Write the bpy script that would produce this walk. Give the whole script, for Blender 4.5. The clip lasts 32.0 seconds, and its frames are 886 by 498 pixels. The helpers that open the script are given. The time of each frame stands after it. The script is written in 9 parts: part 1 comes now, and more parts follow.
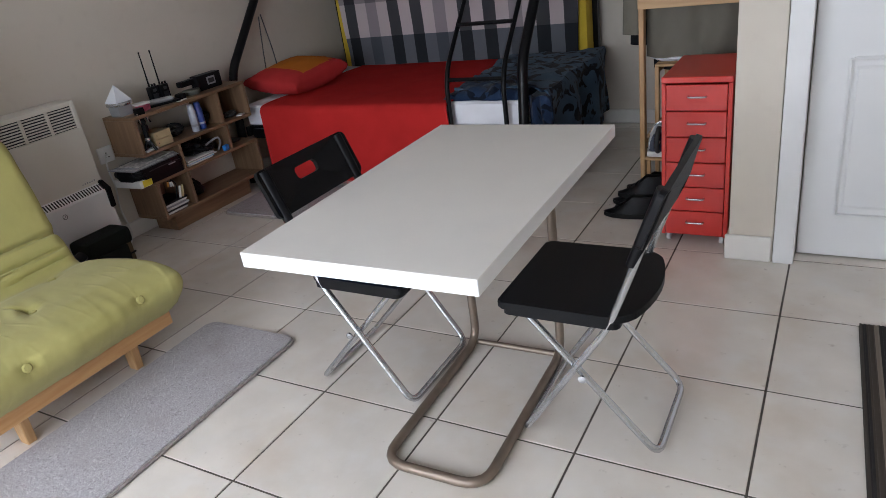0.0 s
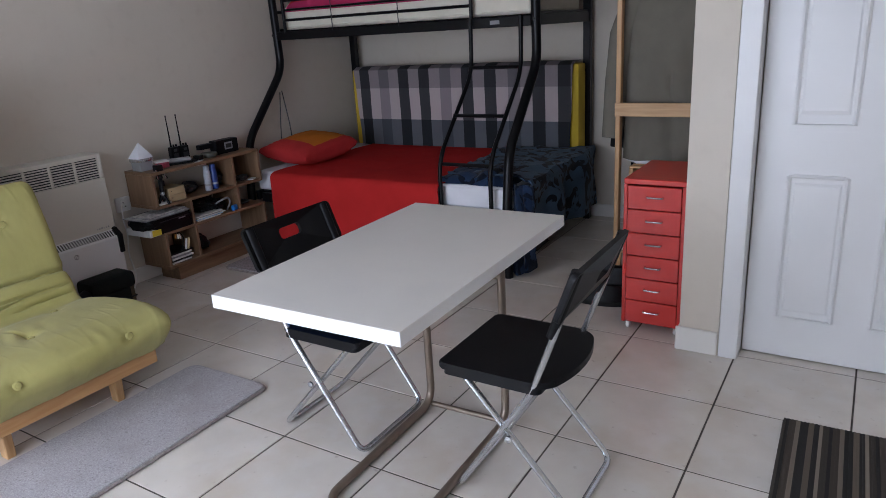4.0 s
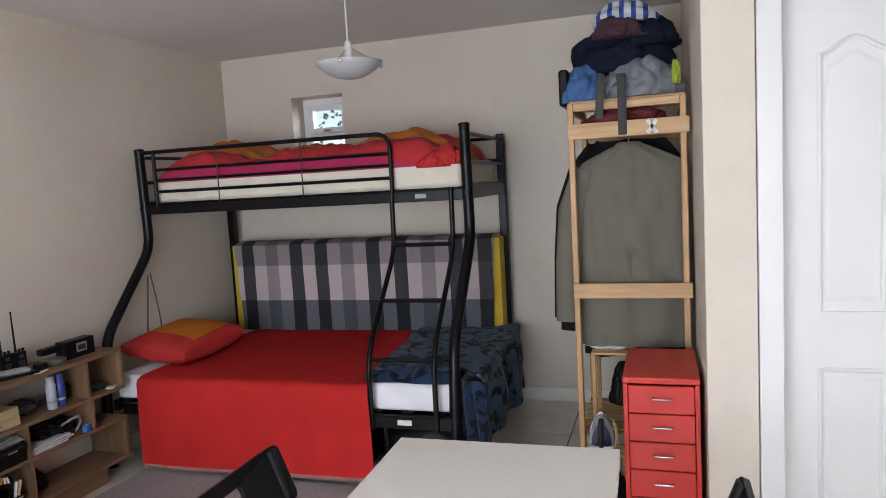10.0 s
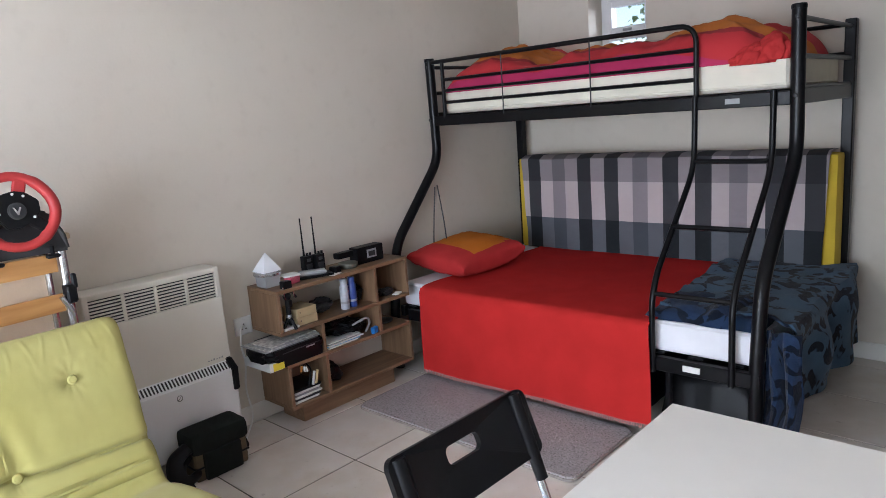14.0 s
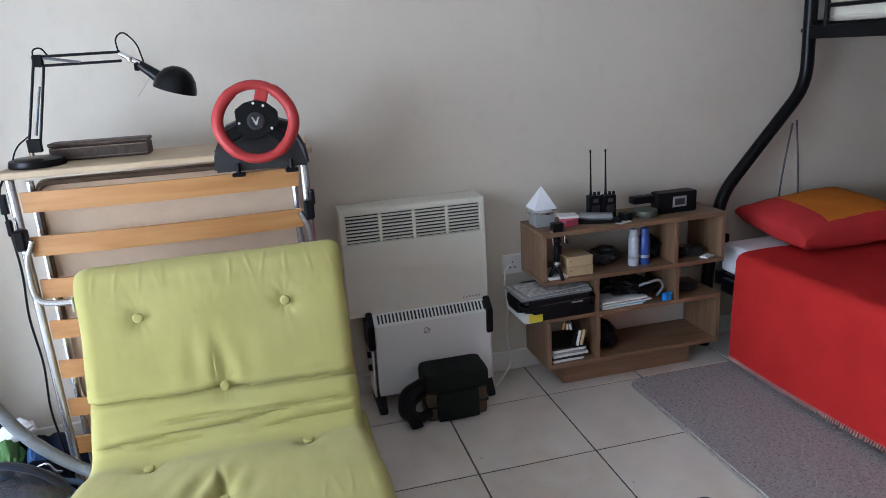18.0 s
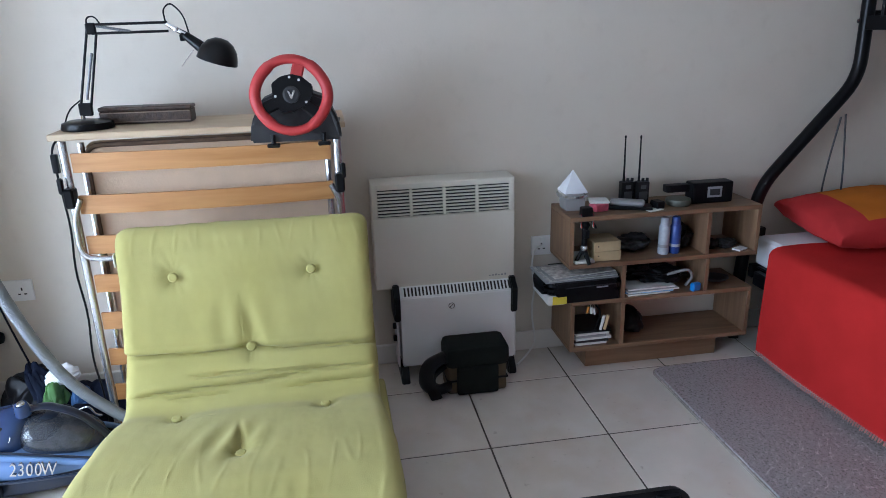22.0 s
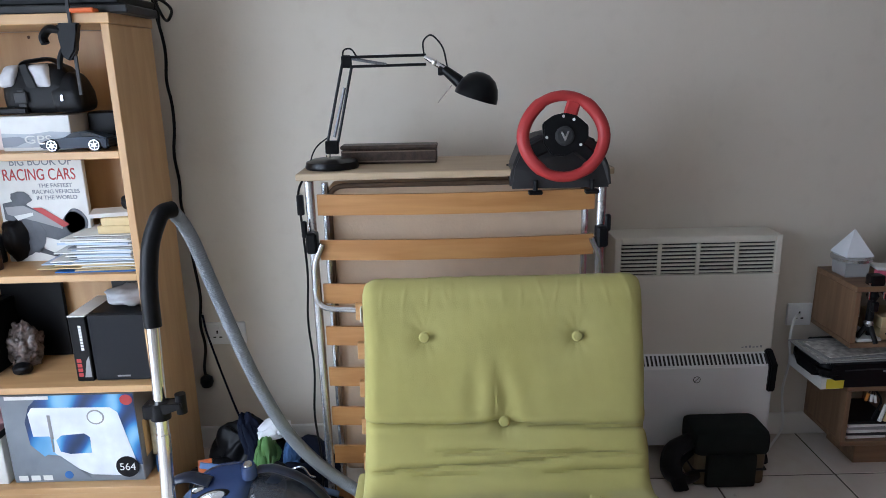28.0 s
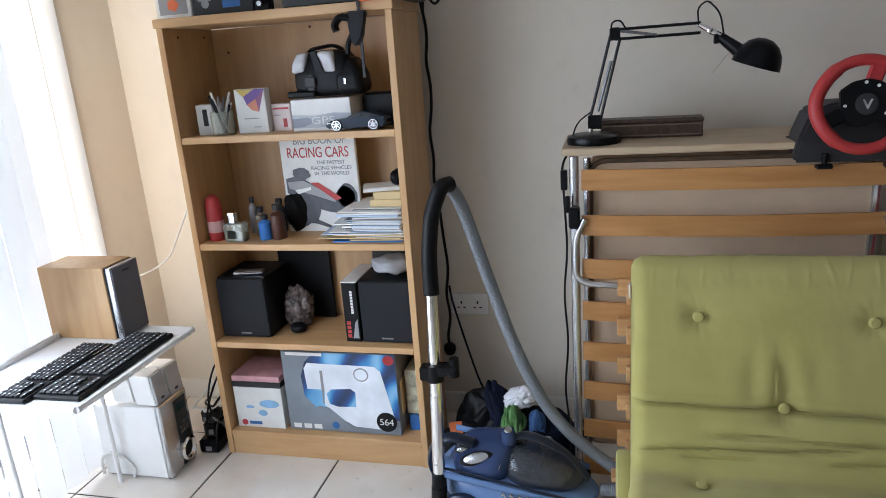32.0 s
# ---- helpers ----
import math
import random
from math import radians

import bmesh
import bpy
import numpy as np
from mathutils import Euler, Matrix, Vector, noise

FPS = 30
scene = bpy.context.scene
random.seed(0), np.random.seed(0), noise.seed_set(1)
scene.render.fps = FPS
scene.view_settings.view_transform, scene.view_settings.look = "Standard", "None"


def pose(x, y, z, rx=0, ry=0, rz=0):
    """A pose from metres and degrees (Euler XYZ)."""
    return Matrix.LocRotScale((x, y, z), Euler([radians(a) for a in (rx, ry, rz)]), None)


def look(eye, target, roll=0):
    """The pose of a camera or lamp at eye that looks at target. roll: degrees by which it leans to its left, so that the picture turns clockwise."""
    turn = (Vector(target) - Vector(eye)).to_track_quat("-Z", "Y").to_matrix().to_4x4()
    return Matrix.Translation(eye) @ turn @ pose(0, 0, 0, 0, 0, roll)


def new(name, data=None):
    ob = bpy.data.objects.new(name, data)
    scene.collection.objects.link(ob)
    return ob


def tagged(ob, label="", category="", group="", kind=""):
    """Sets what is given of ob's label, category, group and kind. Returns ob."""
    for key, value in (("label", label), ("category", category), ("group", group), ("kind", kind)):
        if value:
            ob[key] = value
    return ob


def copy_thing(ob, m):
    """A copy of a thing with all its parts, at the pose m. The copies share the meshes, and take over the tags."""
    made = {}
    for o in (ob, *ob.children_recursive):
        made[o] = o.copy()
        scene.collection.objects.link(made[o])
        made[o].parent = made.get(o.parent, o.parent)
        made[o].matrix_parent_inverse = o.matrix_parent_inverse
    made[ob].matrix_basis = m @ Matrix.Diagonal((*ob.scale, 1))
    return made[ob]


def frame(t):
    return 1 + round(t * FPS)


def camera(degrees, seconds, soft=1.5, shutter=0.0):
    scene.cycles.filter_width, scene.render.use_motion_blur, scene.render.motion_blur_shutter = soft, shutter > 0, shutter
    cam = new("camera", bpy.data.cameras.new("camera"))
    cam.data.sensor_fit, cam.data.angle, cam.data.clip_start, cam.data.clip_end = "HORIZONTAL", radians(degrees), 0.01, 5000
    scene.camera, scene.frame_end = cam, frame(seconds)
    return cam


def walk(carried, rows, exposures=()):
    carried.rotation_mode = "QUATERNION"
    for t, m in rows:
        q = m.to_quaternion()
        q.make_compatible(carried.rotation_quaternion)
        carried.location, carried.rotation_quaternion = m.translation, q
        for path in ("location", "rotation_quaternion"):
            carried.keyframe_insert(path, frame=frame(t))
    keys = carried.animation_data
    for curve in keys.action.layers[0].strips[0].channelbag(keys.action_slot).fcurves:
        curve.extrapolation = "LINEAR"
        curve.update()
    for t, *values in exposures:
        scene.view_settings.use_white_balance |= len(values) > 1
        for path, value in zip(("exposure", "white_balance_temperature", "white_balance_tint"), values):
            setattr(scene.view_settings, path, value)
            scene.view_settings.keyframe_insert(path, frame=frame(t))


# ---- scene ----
cam = camera(65.9, 32.0, 0.5)
PATH = [
    (0, (1.823, -0.069, 1.319), (0.857, 1.471, 0.484), -8.5),
    (0.5, (1.988, -0.137, 1.31), (0.894, 1.308, 0.466), -6.0),
    (1, (2.014, -0.183, 1.317), (0.839, 1.194, 0.466), -5.0),
    (1.5, (2.016, -0.194, 1.32), (0.797, 1.168, 0.509), -5.3),
    (2, (2.031, -0.201, 1.325), (0.761, 1.136, 0.55), -5.5),
    (2.5, (2.052, -0.199, 1.328), (0.776, 1.15, 0.584), -5.2),
    (3, (2.056, -0.2, 1.331), (0.801, 1.179, 0.607), -5.2),
    (3.5, (2.071, -0.194, 1.339), (0.847, 1.228, 0.645), -5.1),
    (4, (2.094, -0.178, 1.357), (1.067, 1.423, 0.74), -3.6),
    (4.5, (2.089, -0.148, 1.356), (1.202, 1.558, 0.805), -3.3),
    (6.5, (1.889, -0.054, 1.388), (1.103, 1.742, 0.99), -4.1),
    (7, (1.806, -0.067, 1.4), (1.045, 1.753, 1.072), -3.2),
    (7.5, (1.733, 0.035, 1.409), (0.944, 1.854, 1.15), -2.6),
    (8, (1.638, 0.155, 1.431), (0.807, 1.963, 1.231), -1.7),
    (8.5, (1.565, 0.195, 1.431), (0.759, 2.017, 1.258), -0.6),
    (9, (1.465, 0.207, 1.431), (0.783, 2.079, 1.257), -1.5),
    (9.5, (1.403, 0.196, 1.437), (0.814, 2.098, 1.25), -3.0),
    (10, (1.37, 0.181, 1.435), (0.757, 2.074, 1.236), -3.3),
    (10.5, (1.351, 0.177, 1.432), (0.657, 2.039, 1.204), -3.5),
    (11, (1.343, 0.169, 1.436), (0.563, 1.996, 1.199), -3.6),
    (11.5, (1.344, 0.171, 1.433), (0.517, 1.975, 1.188), -3.6),
    (12, (1.342, 0.176, 1.429), (0.49, 1.967, 1.17), -4.0),
    (12.5, (1.321, 0.175, 1.422), (0.421, 1.939, 1.144), -4.2),
    (13, (1.291, 0.212, 1.406), (0.297, 1.918, 1.088), -4.5),
    (13.5, (1.284, 0.359, 1.408), (0.15, 1.97, 1.061), -5.0),
    (14, (1.295, 0.525, 1.399), (-0.061, 1.944, 1.013), -4.3),
    (14.5, (1.243, 0.689, 1.373), (-0.281, 1.92, 0.971), -4.4),
    (15, (1.168, 0.869, 1.373), (-0.482, 1.913, 0.94), -4.8),
    (15.5, (1.092, 1.021, 1.316), (-0.673, 1.835, 0.843), -3.9),
    (17.5, (1.06, 1.172, 1.378), (-0.813, 1.581, 0.808), -3.3),
    (18, (1.066, 1.175, 1.373), (-0.802, 1.627, 0.818), -3.4),
    (18.5, (1.078, 1.132, 1.37), (-0.784, 1.559, 0.779), -2.3),
    (19, (1.087, 1.147, 1.381), (-0.756, 1.628, 0.771), -2.2),
    (19.5, (1.108, 1.194, 1.366), (-0.744, 1.619, 0.741), -1.9),
    (20, (1.122, 1.225, 1.356), (-0.724, 1.55, 0.659), -1.9),
    (20.5, (1.115, 1.222, 1.368), (-0.726, 1.512, 0.64), -1.7),
    (21, (1.118, 1.23, 1.382), (-0.741, 1.5, 0.697), -1.6),
    (21.5, (1.124, 1.238, 1.392), (-0.749, 1.517, 0.749), -1.5),
    (22, (1.125, 1.25, 1.4), (-0.751, 1.552, 0.775), -1.5),
    (22.5, (1.132, 1.234, 1.382), (-0.748, 1.513, 0.758), -1.8),
    (23, (1.135, 1.204, 1.349), (-0.731, 1.363, 0.647), -2.2),
    (23.5, (1.119, 1.151, 1.327), (-0.726, 1.156, 0.556), -2.3),
    (24, (1.097, 1.087, 1.327), (-0.742, 0.996, 0.547), -1.4),
    (24.5, (1.083, 1.031, 1.338), (-0.768, 0.905, 0.589), -0.9),
    (25, (1.064, 0.975, 1.36), (-0.784, 0.893, 0.599), -1.1),
    (25.5, (1.035, 0.897, 1.353), (-0.817, 0.864, 0.597), -1.5),
    (26, (0.986, 0.847, 1.364), (-0.899, 0.837, 0.696), -1.5),
    (26.5, (0.89, 0.819, 1.392), (-1.032, 0.821, 0.84), -1.0),
    (28.5, (0.786, 0.793, 1.391), (-1.147, 0.801, 0.878), -1.3),
    (29, (0.786, 0.78, 1.385), (-1.135, 0.764, 0.831), -1.3),
    (29.5, (0.783, 0.775, 1.399), (-1.134, 0.714, 0.831), -1.7),
    (30, (0.781, 0.77, 1.406), (-1.152, 0.636, 0.91), -2.3),
    (30.5, (0.787, 0.755, 1.411), (-1.142, 0.502, 0.95), -3.4),
    (31, (0.798, 0.707, 1.418), (-1.111, 0.346, 0.942), -3.5),
    (31.5, (0.811, 0.622, 1.409), (-1.085, 0.208, 0.922), -3.5),
    (32, (0.834, 0.525, 1.401), (-1.028, 0.054, 0.845), -4.0),
]
walk(cam, [(t, look(eye, target, roll)) for t, eye, target, roll in PATH], [(0.0, 0.14, 6110, 15), (2.0, 0.08, 5850, 14), (3.0, 0.08, 5770, 14), (4.0, -0.06, 5800, 18), (6.5, 0.15, 6060, 13), (8.0, 0.25, 6210, 15), (9.0, 0.52, 6310, 16), (12.0, 0.72, 6210, 16), (14.5, 0.98, 5850, 14), (17.5, 0.7, 5590, 12), (19.0, 0.62, 5360, 12), (21.0, 0.62, 5260, 11), (23.0, 0.7, 5260, 12), (24.0, 0.5, 5160, 11), (25.0, 0.04, 5260, 11), (26.5, 0.06, 5310, 12), (28.5, 0.04, 5750, 13), (31.0, -0.16, 6000, 13), (32.0, -0.36, 5830, 13)])

# ---- plan, in metres ----
XL, XR, YB, YF, ZC = -1.57, 3.2, 4.42, -1.33, 2.36  # inner faces of the room
PX, PY = 1.499, 2.55  # corner of the pier
DX0, DX1 = 1.735, 2.50  # door leaf
LX, LY, LZ = 0.04, 3.07, 1.972  # pendant lamp

# ---- world and light ----
world = bpy.data.worlds.new("sky")
scene.world = world
world.use_nodes = True
wn = world.node_tree
sky = wn.nodes.new("ShaderNodeTexSky")
sky.sky_type = "NISHITA"
sky.sun_disc = False
sky.sun_elevation, sky.sun_rotation = radians(42), radians(200)
wn.links.new(sky.outputs["Color"], wn.nodes["Background"].inputs["Color"])
wn.nodes["Background"].inputs["Strength"].default_value = 0.12

sun = new("sun", bpy.data.lights.new("sun", "SUN"))
sun.data.energy, sun.data.angle, sun.data.color = 1.0, radians(10), (1.0, 0.95, 0.88)
sun.matrix_basis = look((-2, -8, 7), (0, 0, 0))

# Daylight that enters by the glazed door behind the blinds.
day = new("daylight", bpy.data.lights.new("daylight", "AREA"))
day.data.shape, day.data.size, day.data.size_y = "RECTANGLE", 2.4, 1.7
day.data.energy, day.data.color = 88.0, (0.86, 0.94, 1.0)
day.matrix_basis = look((0.58, YF + 0.12, 0.95), (1.05, 2.0, -0.75))
# The same sky's light on the outer side of the blinds, and in the small window's opening.
for name, watts, size, eye, target in (("daylight_outside", 34.0, (2.0, 2.0), (-0.25, YF - 0.35, 1.08), (-0.25, 2.0, 1.08)), ("daylight_small_window", 5.0, (0.36, 0.42), (-0.42, YB + 0.62, 2.1), (-1.0, YB, 1.82))):
    ar = new(name, bpy.data.lights.new(name, "AREA"))
    ar.data.shape, ar.data.size, ar.data.size_y = "RECTANGLE", *size
    ar.data.energy, ar.data.color = watts, (0.86, 0.94, 1.0)
    ar.matrix_basis = look(eye, target)
# Added warm fill lamp before the blinds, to brighten the corner beside them.
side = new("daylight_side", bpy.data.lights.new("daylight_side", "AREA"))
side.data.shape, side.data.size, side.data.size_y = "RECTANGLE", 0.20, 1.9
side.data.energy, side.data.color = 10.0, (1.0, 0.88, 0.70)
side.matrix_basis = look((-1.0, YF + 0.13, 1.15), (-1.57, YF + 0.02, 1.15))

# ---- materials ----
def mat(name, col, rough=0.6, metal=0.0, var=0.08, scale=8.0, bump=0.0, bscale=120.0, spec=0.5, rnd=0.0, trans=0.0, emit=0.0, sheen=0.0):
    m = bpy.data.materials.new(name)
    m.use_nodes = True
    nt = m.node_tree
    b = nt.nodes["Principled BSDF"]
    b.inputs["Roughness"].default_value = rough
    b.inputs["Metallic"].default_value = metal
    b.inputs["Specular IOR Level"].default_value = spec
    b.inputs["Transmission Weight"].default_value = trans
    b.inputs["Sheen Weight"].default_value = sheen
    if emit:
        b.inputs["Emission Color"].default_value = (*col, 1)
        b.inputs["Emission Strength"].default_value = emit
    tc = nt.nodes.new("ShaderNodeTexCoord")
    n1 = nt.nodes.new("ShaderNodeTexNoise")
    n1.inputs["Scale"].default_value, n1.inputs["Detail"].default_value = scale, 6
    nt.links.new(tc.outputs["Object"], n1.inputs["Vector"])
    ramp = nt.nodes.new("ShaderNodeMapRange")
    ramp.inputs["From Min"].default_value, ramp.inputs["From Max"].default_value = 0.3, 0.7
    ramp.inputs["To Min"].default_value, ramp.inputs["To Max"].default_value = 1 - var, 1 + var
    nt.links.new(n1.outputs["Fac"], ramp.inputs["Value"])
    val = ramp.outputs["Result"]
    if rnd:
        oi = nt.nodes.new("ShaderNodeObjectInfo")
        r2 = nt.nodes.new("ShaderNodeMapRange")
        r2.inputs["To Min"].default_value, r2.inputs["To Max"].default_value = 1 - rnd, 1 + rnd
        nt.links.new(oi.outputs["Random"], r2.inputs["Value"])
        mm = nt.nodes.new("ShaderNodeMath")
        mm.operation = "MULTIPLY"
        nt.links.new(val, mm.inputs[0])
        nt.links.new(r2.outputs["Result"], mm.inputs[1])
        val = mm.outputs[0]
    mul = nt.nodes.new("ShaderNodeVectorMath")
    mul.operation = "SCALE"
    mul.inputs[0].default_value = col
    nt.links.new(val, mul.inputs["Scale"])
    nt.links.new(mul.outputs[0], b.inputs["Base Color"])
    if bump:
        n2 = nt.nodes.new("ShaderNodeTexNoise")
        n2.inputs["Scale"].default_value, n2.inputs["Detail"].default_value = bscale, 4
        nt.links.new(tc.outputs["Object"], n2.inputs["Vector"])
        bp = nt.nodes.new("ShaderNodeBump")
        bp.inputs["Strength"].default_value, bp.inputs["Distance"].default_value = bump, 0.004
        nt.links.new(n2.outputs["Fac"], bp.inputs["Height"])
        nt.links.new(bp.outputs["Normal"], b.inputs["Normal"])
    return m


def wood(name, c1, c2, axis=1, scale=3.0, stretch=14.0, rough=0.5, rnd=0.05):
    """Grain that runs along one axis (0 x, 1 y, 2 z)."""
    m = bpy.data.materials.new(name)
    m.use_nodes = True
    nt = m.node_tree
    b = nt.nodes["Principled BSDF"]
    b.inputs["Roughness"].default_value = rough
    tc = nt.nodes.new("ShaderNodeTexCoord")
    mp = nt.nodes.new("ShaderNodeMapping")
    s = [scale * stretch] * 3
    s[axis] = scale
    mp.inputs["Scale"].default_value = s
    nt.links.new(tc.outputs["Object"], mp.inputs["Vector"])
    n1 = nt.nodes.new("ShaderNodeTexNoise")
    n1.inputs["Scale"].default_value, n1.inputs["Detail"].default_value, n1.inputs["Distortion"].default_value = 1.0, 8, 0.6
    nt.links.new(mp.outputs["Vector"], n1.inputs["Vector"])
    cr = nt.nodes.new("ShaderNodeValToRGB")
    cr.color_ramp.elements[0].position, cr.color_ramp.elements[1].position = 0.3, 0.72
    cr.color_ramp.elements[0].color, cr.color_ramp.elements[1].color = (*c1, 1), (*c2, 1)
    nt.links.new(n1.outputs["Fac"], cr.inputs["Fac"])
    oi = nt.nodes.new("ShaderNodeObjectInfo")
    r2 = nt.nodes.new("ShaderNodeMapRange")
    r2.inputs["To Min"].default_value, r2.inputs["To Max"].default_value = 1 - rnd, 1 + rnd
    nt.links.new(oi.outputs["Random"], r2.inputs["Value"])
    mul = nt.nodes.new("ShaderNodeVectorMath")
    mul.operation = "SCALE"
    nt.links.new(cr.outputs["Color"], mul.inputs[0])
    nt.links.new(r2.outputs["Result"], mul.inputs["Scale"])
    nt.links.new(mul.outputs[0], b.inputs["Base Color"])
    bp = nt.nodes.new("ShaderNodeBump")
    bp.inputs["Strength"].default_value, bp.inputs["Distance"].default_value = 0.15, 0.002
    nt.links.new(n1.outputs["Fac"], bp.inputs["Height"])
    nt.links.new(bp.outputs["Normal"], b.inputs["Normal"])
    return m


# ---- mesh helpers ----
def mesh_of(name, bm, material=None, smooth=False):
    me = bpy.data.meshes.new(name)
    bmesh.ops.recalc_face_normals(bm, faces=bm.faces)
    bm.to_mesh(me)
    bm.free()
    for mt in material if isinstance(material, (list, tuple)) else [material]:
        me.materials.append(mt)
    if smooth:
        me.polygons.foreach_set("use_smooth", [True] * len(me.polygons))
        me.set_sharp_from_angle(angle=radians(40))
    return me


def part(name, bm, material, parent=None, label="", smooth=False):
    ob = new(name, mesh_of(name, bm, material, smooth))
    if parent is not None:
        ob.parent = parent
    if label:
        ob["label"] = label
    return ob


def thing(name, label, category, at=(0, 0, 0), rz=0.0, group="", kind=""):
    ob = new(name)
    ob.empty_display_size = 0.05
    ob.matrix_basis = pose(*at, 0, 0, rz)
    return tagged(ob, label, category, group, kind)


def solo(name, bm, material, label, category, m=None, group="", kind="", smooth=False):
    ob = part(name, bm, material, None, "", smooth)
    if m is not None:
        ob.matrix_basis = m
    return tagged(ob, label, category, group, kind)


def bm_box(lo, hi, bevel=0.003, bm=None, m=None, seg=1):
    own = bmesh.new()
    r = bmesh.ops.create_cube(own, size=1.0)
    size = [b - a for a, b in zip(lo, hi)]
    mid = [(a + b) / 2 for a, b in zip(lo, hi)]
    for v in own.verts:
        v.co = Vector([v.co[k] * size[k] + mid[k] for k in range(3)])
    if bevel:
        bv = min(bevel, 0.45 * min(abs(s) for s in size))
        bmesh.ops.bevel(own, geom=own.edges[:], offset=bv, segments=seg, profile=0.7, affect="EDGES")
    if m is not None:
        bmesh.ops.transform(own, matrix=m, verts=own.verts)
    return merge(own, bm)


def merge(own, bm):
    if bm is None:
        return own
    me = bpy.data.meshes.new("tmp")
    own.to_mesh(me)
    own.free()
    bm.from_mesh(me)
    bpy.data.meshes.remove(me)
    return bm


def rounded(points, radius, n=5):
    """A polyline with its inner corners rounded off."""
    pts = [Vector(p) for p in points]
    out = [pts[0]]
    for a, b, c in zip(pts, pts[1:], pts[2:]):
        r = min(radius, (a - b).length * 0.48, (c - b).length * 0.48)
        p, q = b + (a - b).normalized() * r, b + (c - b).normalized() * r
        for k in range(n + 1):
            u = k / n
            out.append(p * (1 - u) ** 2 + b * 2 * u * (1 - u) + q * u * u)
    return out + [pts[-1]]


def bm_tube(points, r, sides=10, bm=None, closed=False, ends=True, flat=None):
    """A round bar along points; r is one radius or one for each point; flat squeezes it (width, height factors)."""
    bm = bm or bmesh.new()
    pts = [Vector(p) for p in points]
    n = len(pts)
    rr = r if isinstance(r, (list, tuple)) else [r] * n
    rings, up = [], None
    for i, p in enumerate(pts):
        a = pts[i - 1] if i or closed else p
        b = pts[(i + 1) % n] if i < n - 1 or closed else p
        d = (b - a).normalized()
        if up is None:
            up = Vector((0, 0, 1)) if abs(d.z) < 0.9 else Vector((1, 0, 0))
        u = (up - d * up.dot(d)).normalized()
        up = u
        w = d.cross(u)
        fx, fy = flat or (1, 1)
        rings.append([bm.verts.new(p + (w * math.cos(2 * math.pi * k / sides) * fx + u * math.sin(2 * math.pi * k / sides) * fy) * rr[i]) for k in range(sides)])
    for i in range(n if closed else n - 1):
        a, b = rings[i], rings[(i + 1) % n]
        for k in range(sides):
            bm.faces.new((a[k], a[(k + 1) % sides], b[(k + 1) % sides], b[k]))
    if ends and not closed:
        bm.faces.new(rings[0][::-1])
        bm.faces.new(rings[-1])
    return bm


def bm_lathe(profile, sides=24, bm=None, m=None):
    """Turns (radius, height) pairs round z."""
    own = bmesh.new()
    rings = []
    for r, z in profile:
        rings.append([own.verts.new((max(r, 1e-4) * math.cos(2 * math.pi * k / sides), max(r, 1e-4) * math.sin(2 * math.pi * k / sides), z)) for k in range(sides)])
    for a, b in zip(rings, rings[1:]):
        for k in range(sides):
            own.faces.new((a[k], a[(k + 1) % sides], b[(k + 1) % sides], b[k]))
    own.faces.new(rings[0][::-1])
    own.faces.new(rings[-1])
    if m is not None:
        bmesh.ops.transform(own, matrix=m, verts=own.verts)
    return merge(own, bm)


def bm_prism(outline, depth, bm=None, m=None, bevel=0.0):
    """A flat outline of (x, y) pairs, raised along z."""
    own = bmesh.new()
    lo = [own.verts.new((x, y, 0)) for x, y in outline]
    hi = [own.verts.new((x, y, depth)) for x, y in outline]
    own.faces.new(lo[::-1])
    own.faces.new(hi)
    k = len(lo)
    for i in range(k):
        own.faces.new((lo[i], lo[(i + 1) % k], hi[(i + 1) % k], hi[i]))
    if bevel:
        bmesh.ops.bevel(own, geom=own.edges[:], offset=bevel, segments=2, affect="EDGES")
    if m is not None:
        bmesh.ops.transform(own, matrix=m, verts=own.verts)
    return merge(own, bm)


def bm_grid(nx, ny, fn, bm=None, thick=0.0, closed_u=False):
    """A sheet from fn(u, v) -> place, u and v from 0 to 1."""
    own = bmesh.new()
    rows = [[own.verts.new(fn(i / nx, j / ny)) for i in range(nx + 1)] for j in range(ny + 1)]
    for j in range(ny):
        for i in range(nx):
            own.faces.new((rows[j][i], rows[j][i + 1], rows[j + 1][i + 1], rows[j + 1][i]))
    if thick:
        bmesh.ops.recalc_face_normals(own, faces=own.faces)
        bmesh.ops.solidify(own, geom=own.faces[:], thickness=thick)
    return merge(own, bm)


def nz(x, y, z=0.0, s=1.0):
    return noise.noise(Vector((x * s, y * s, z * s)))


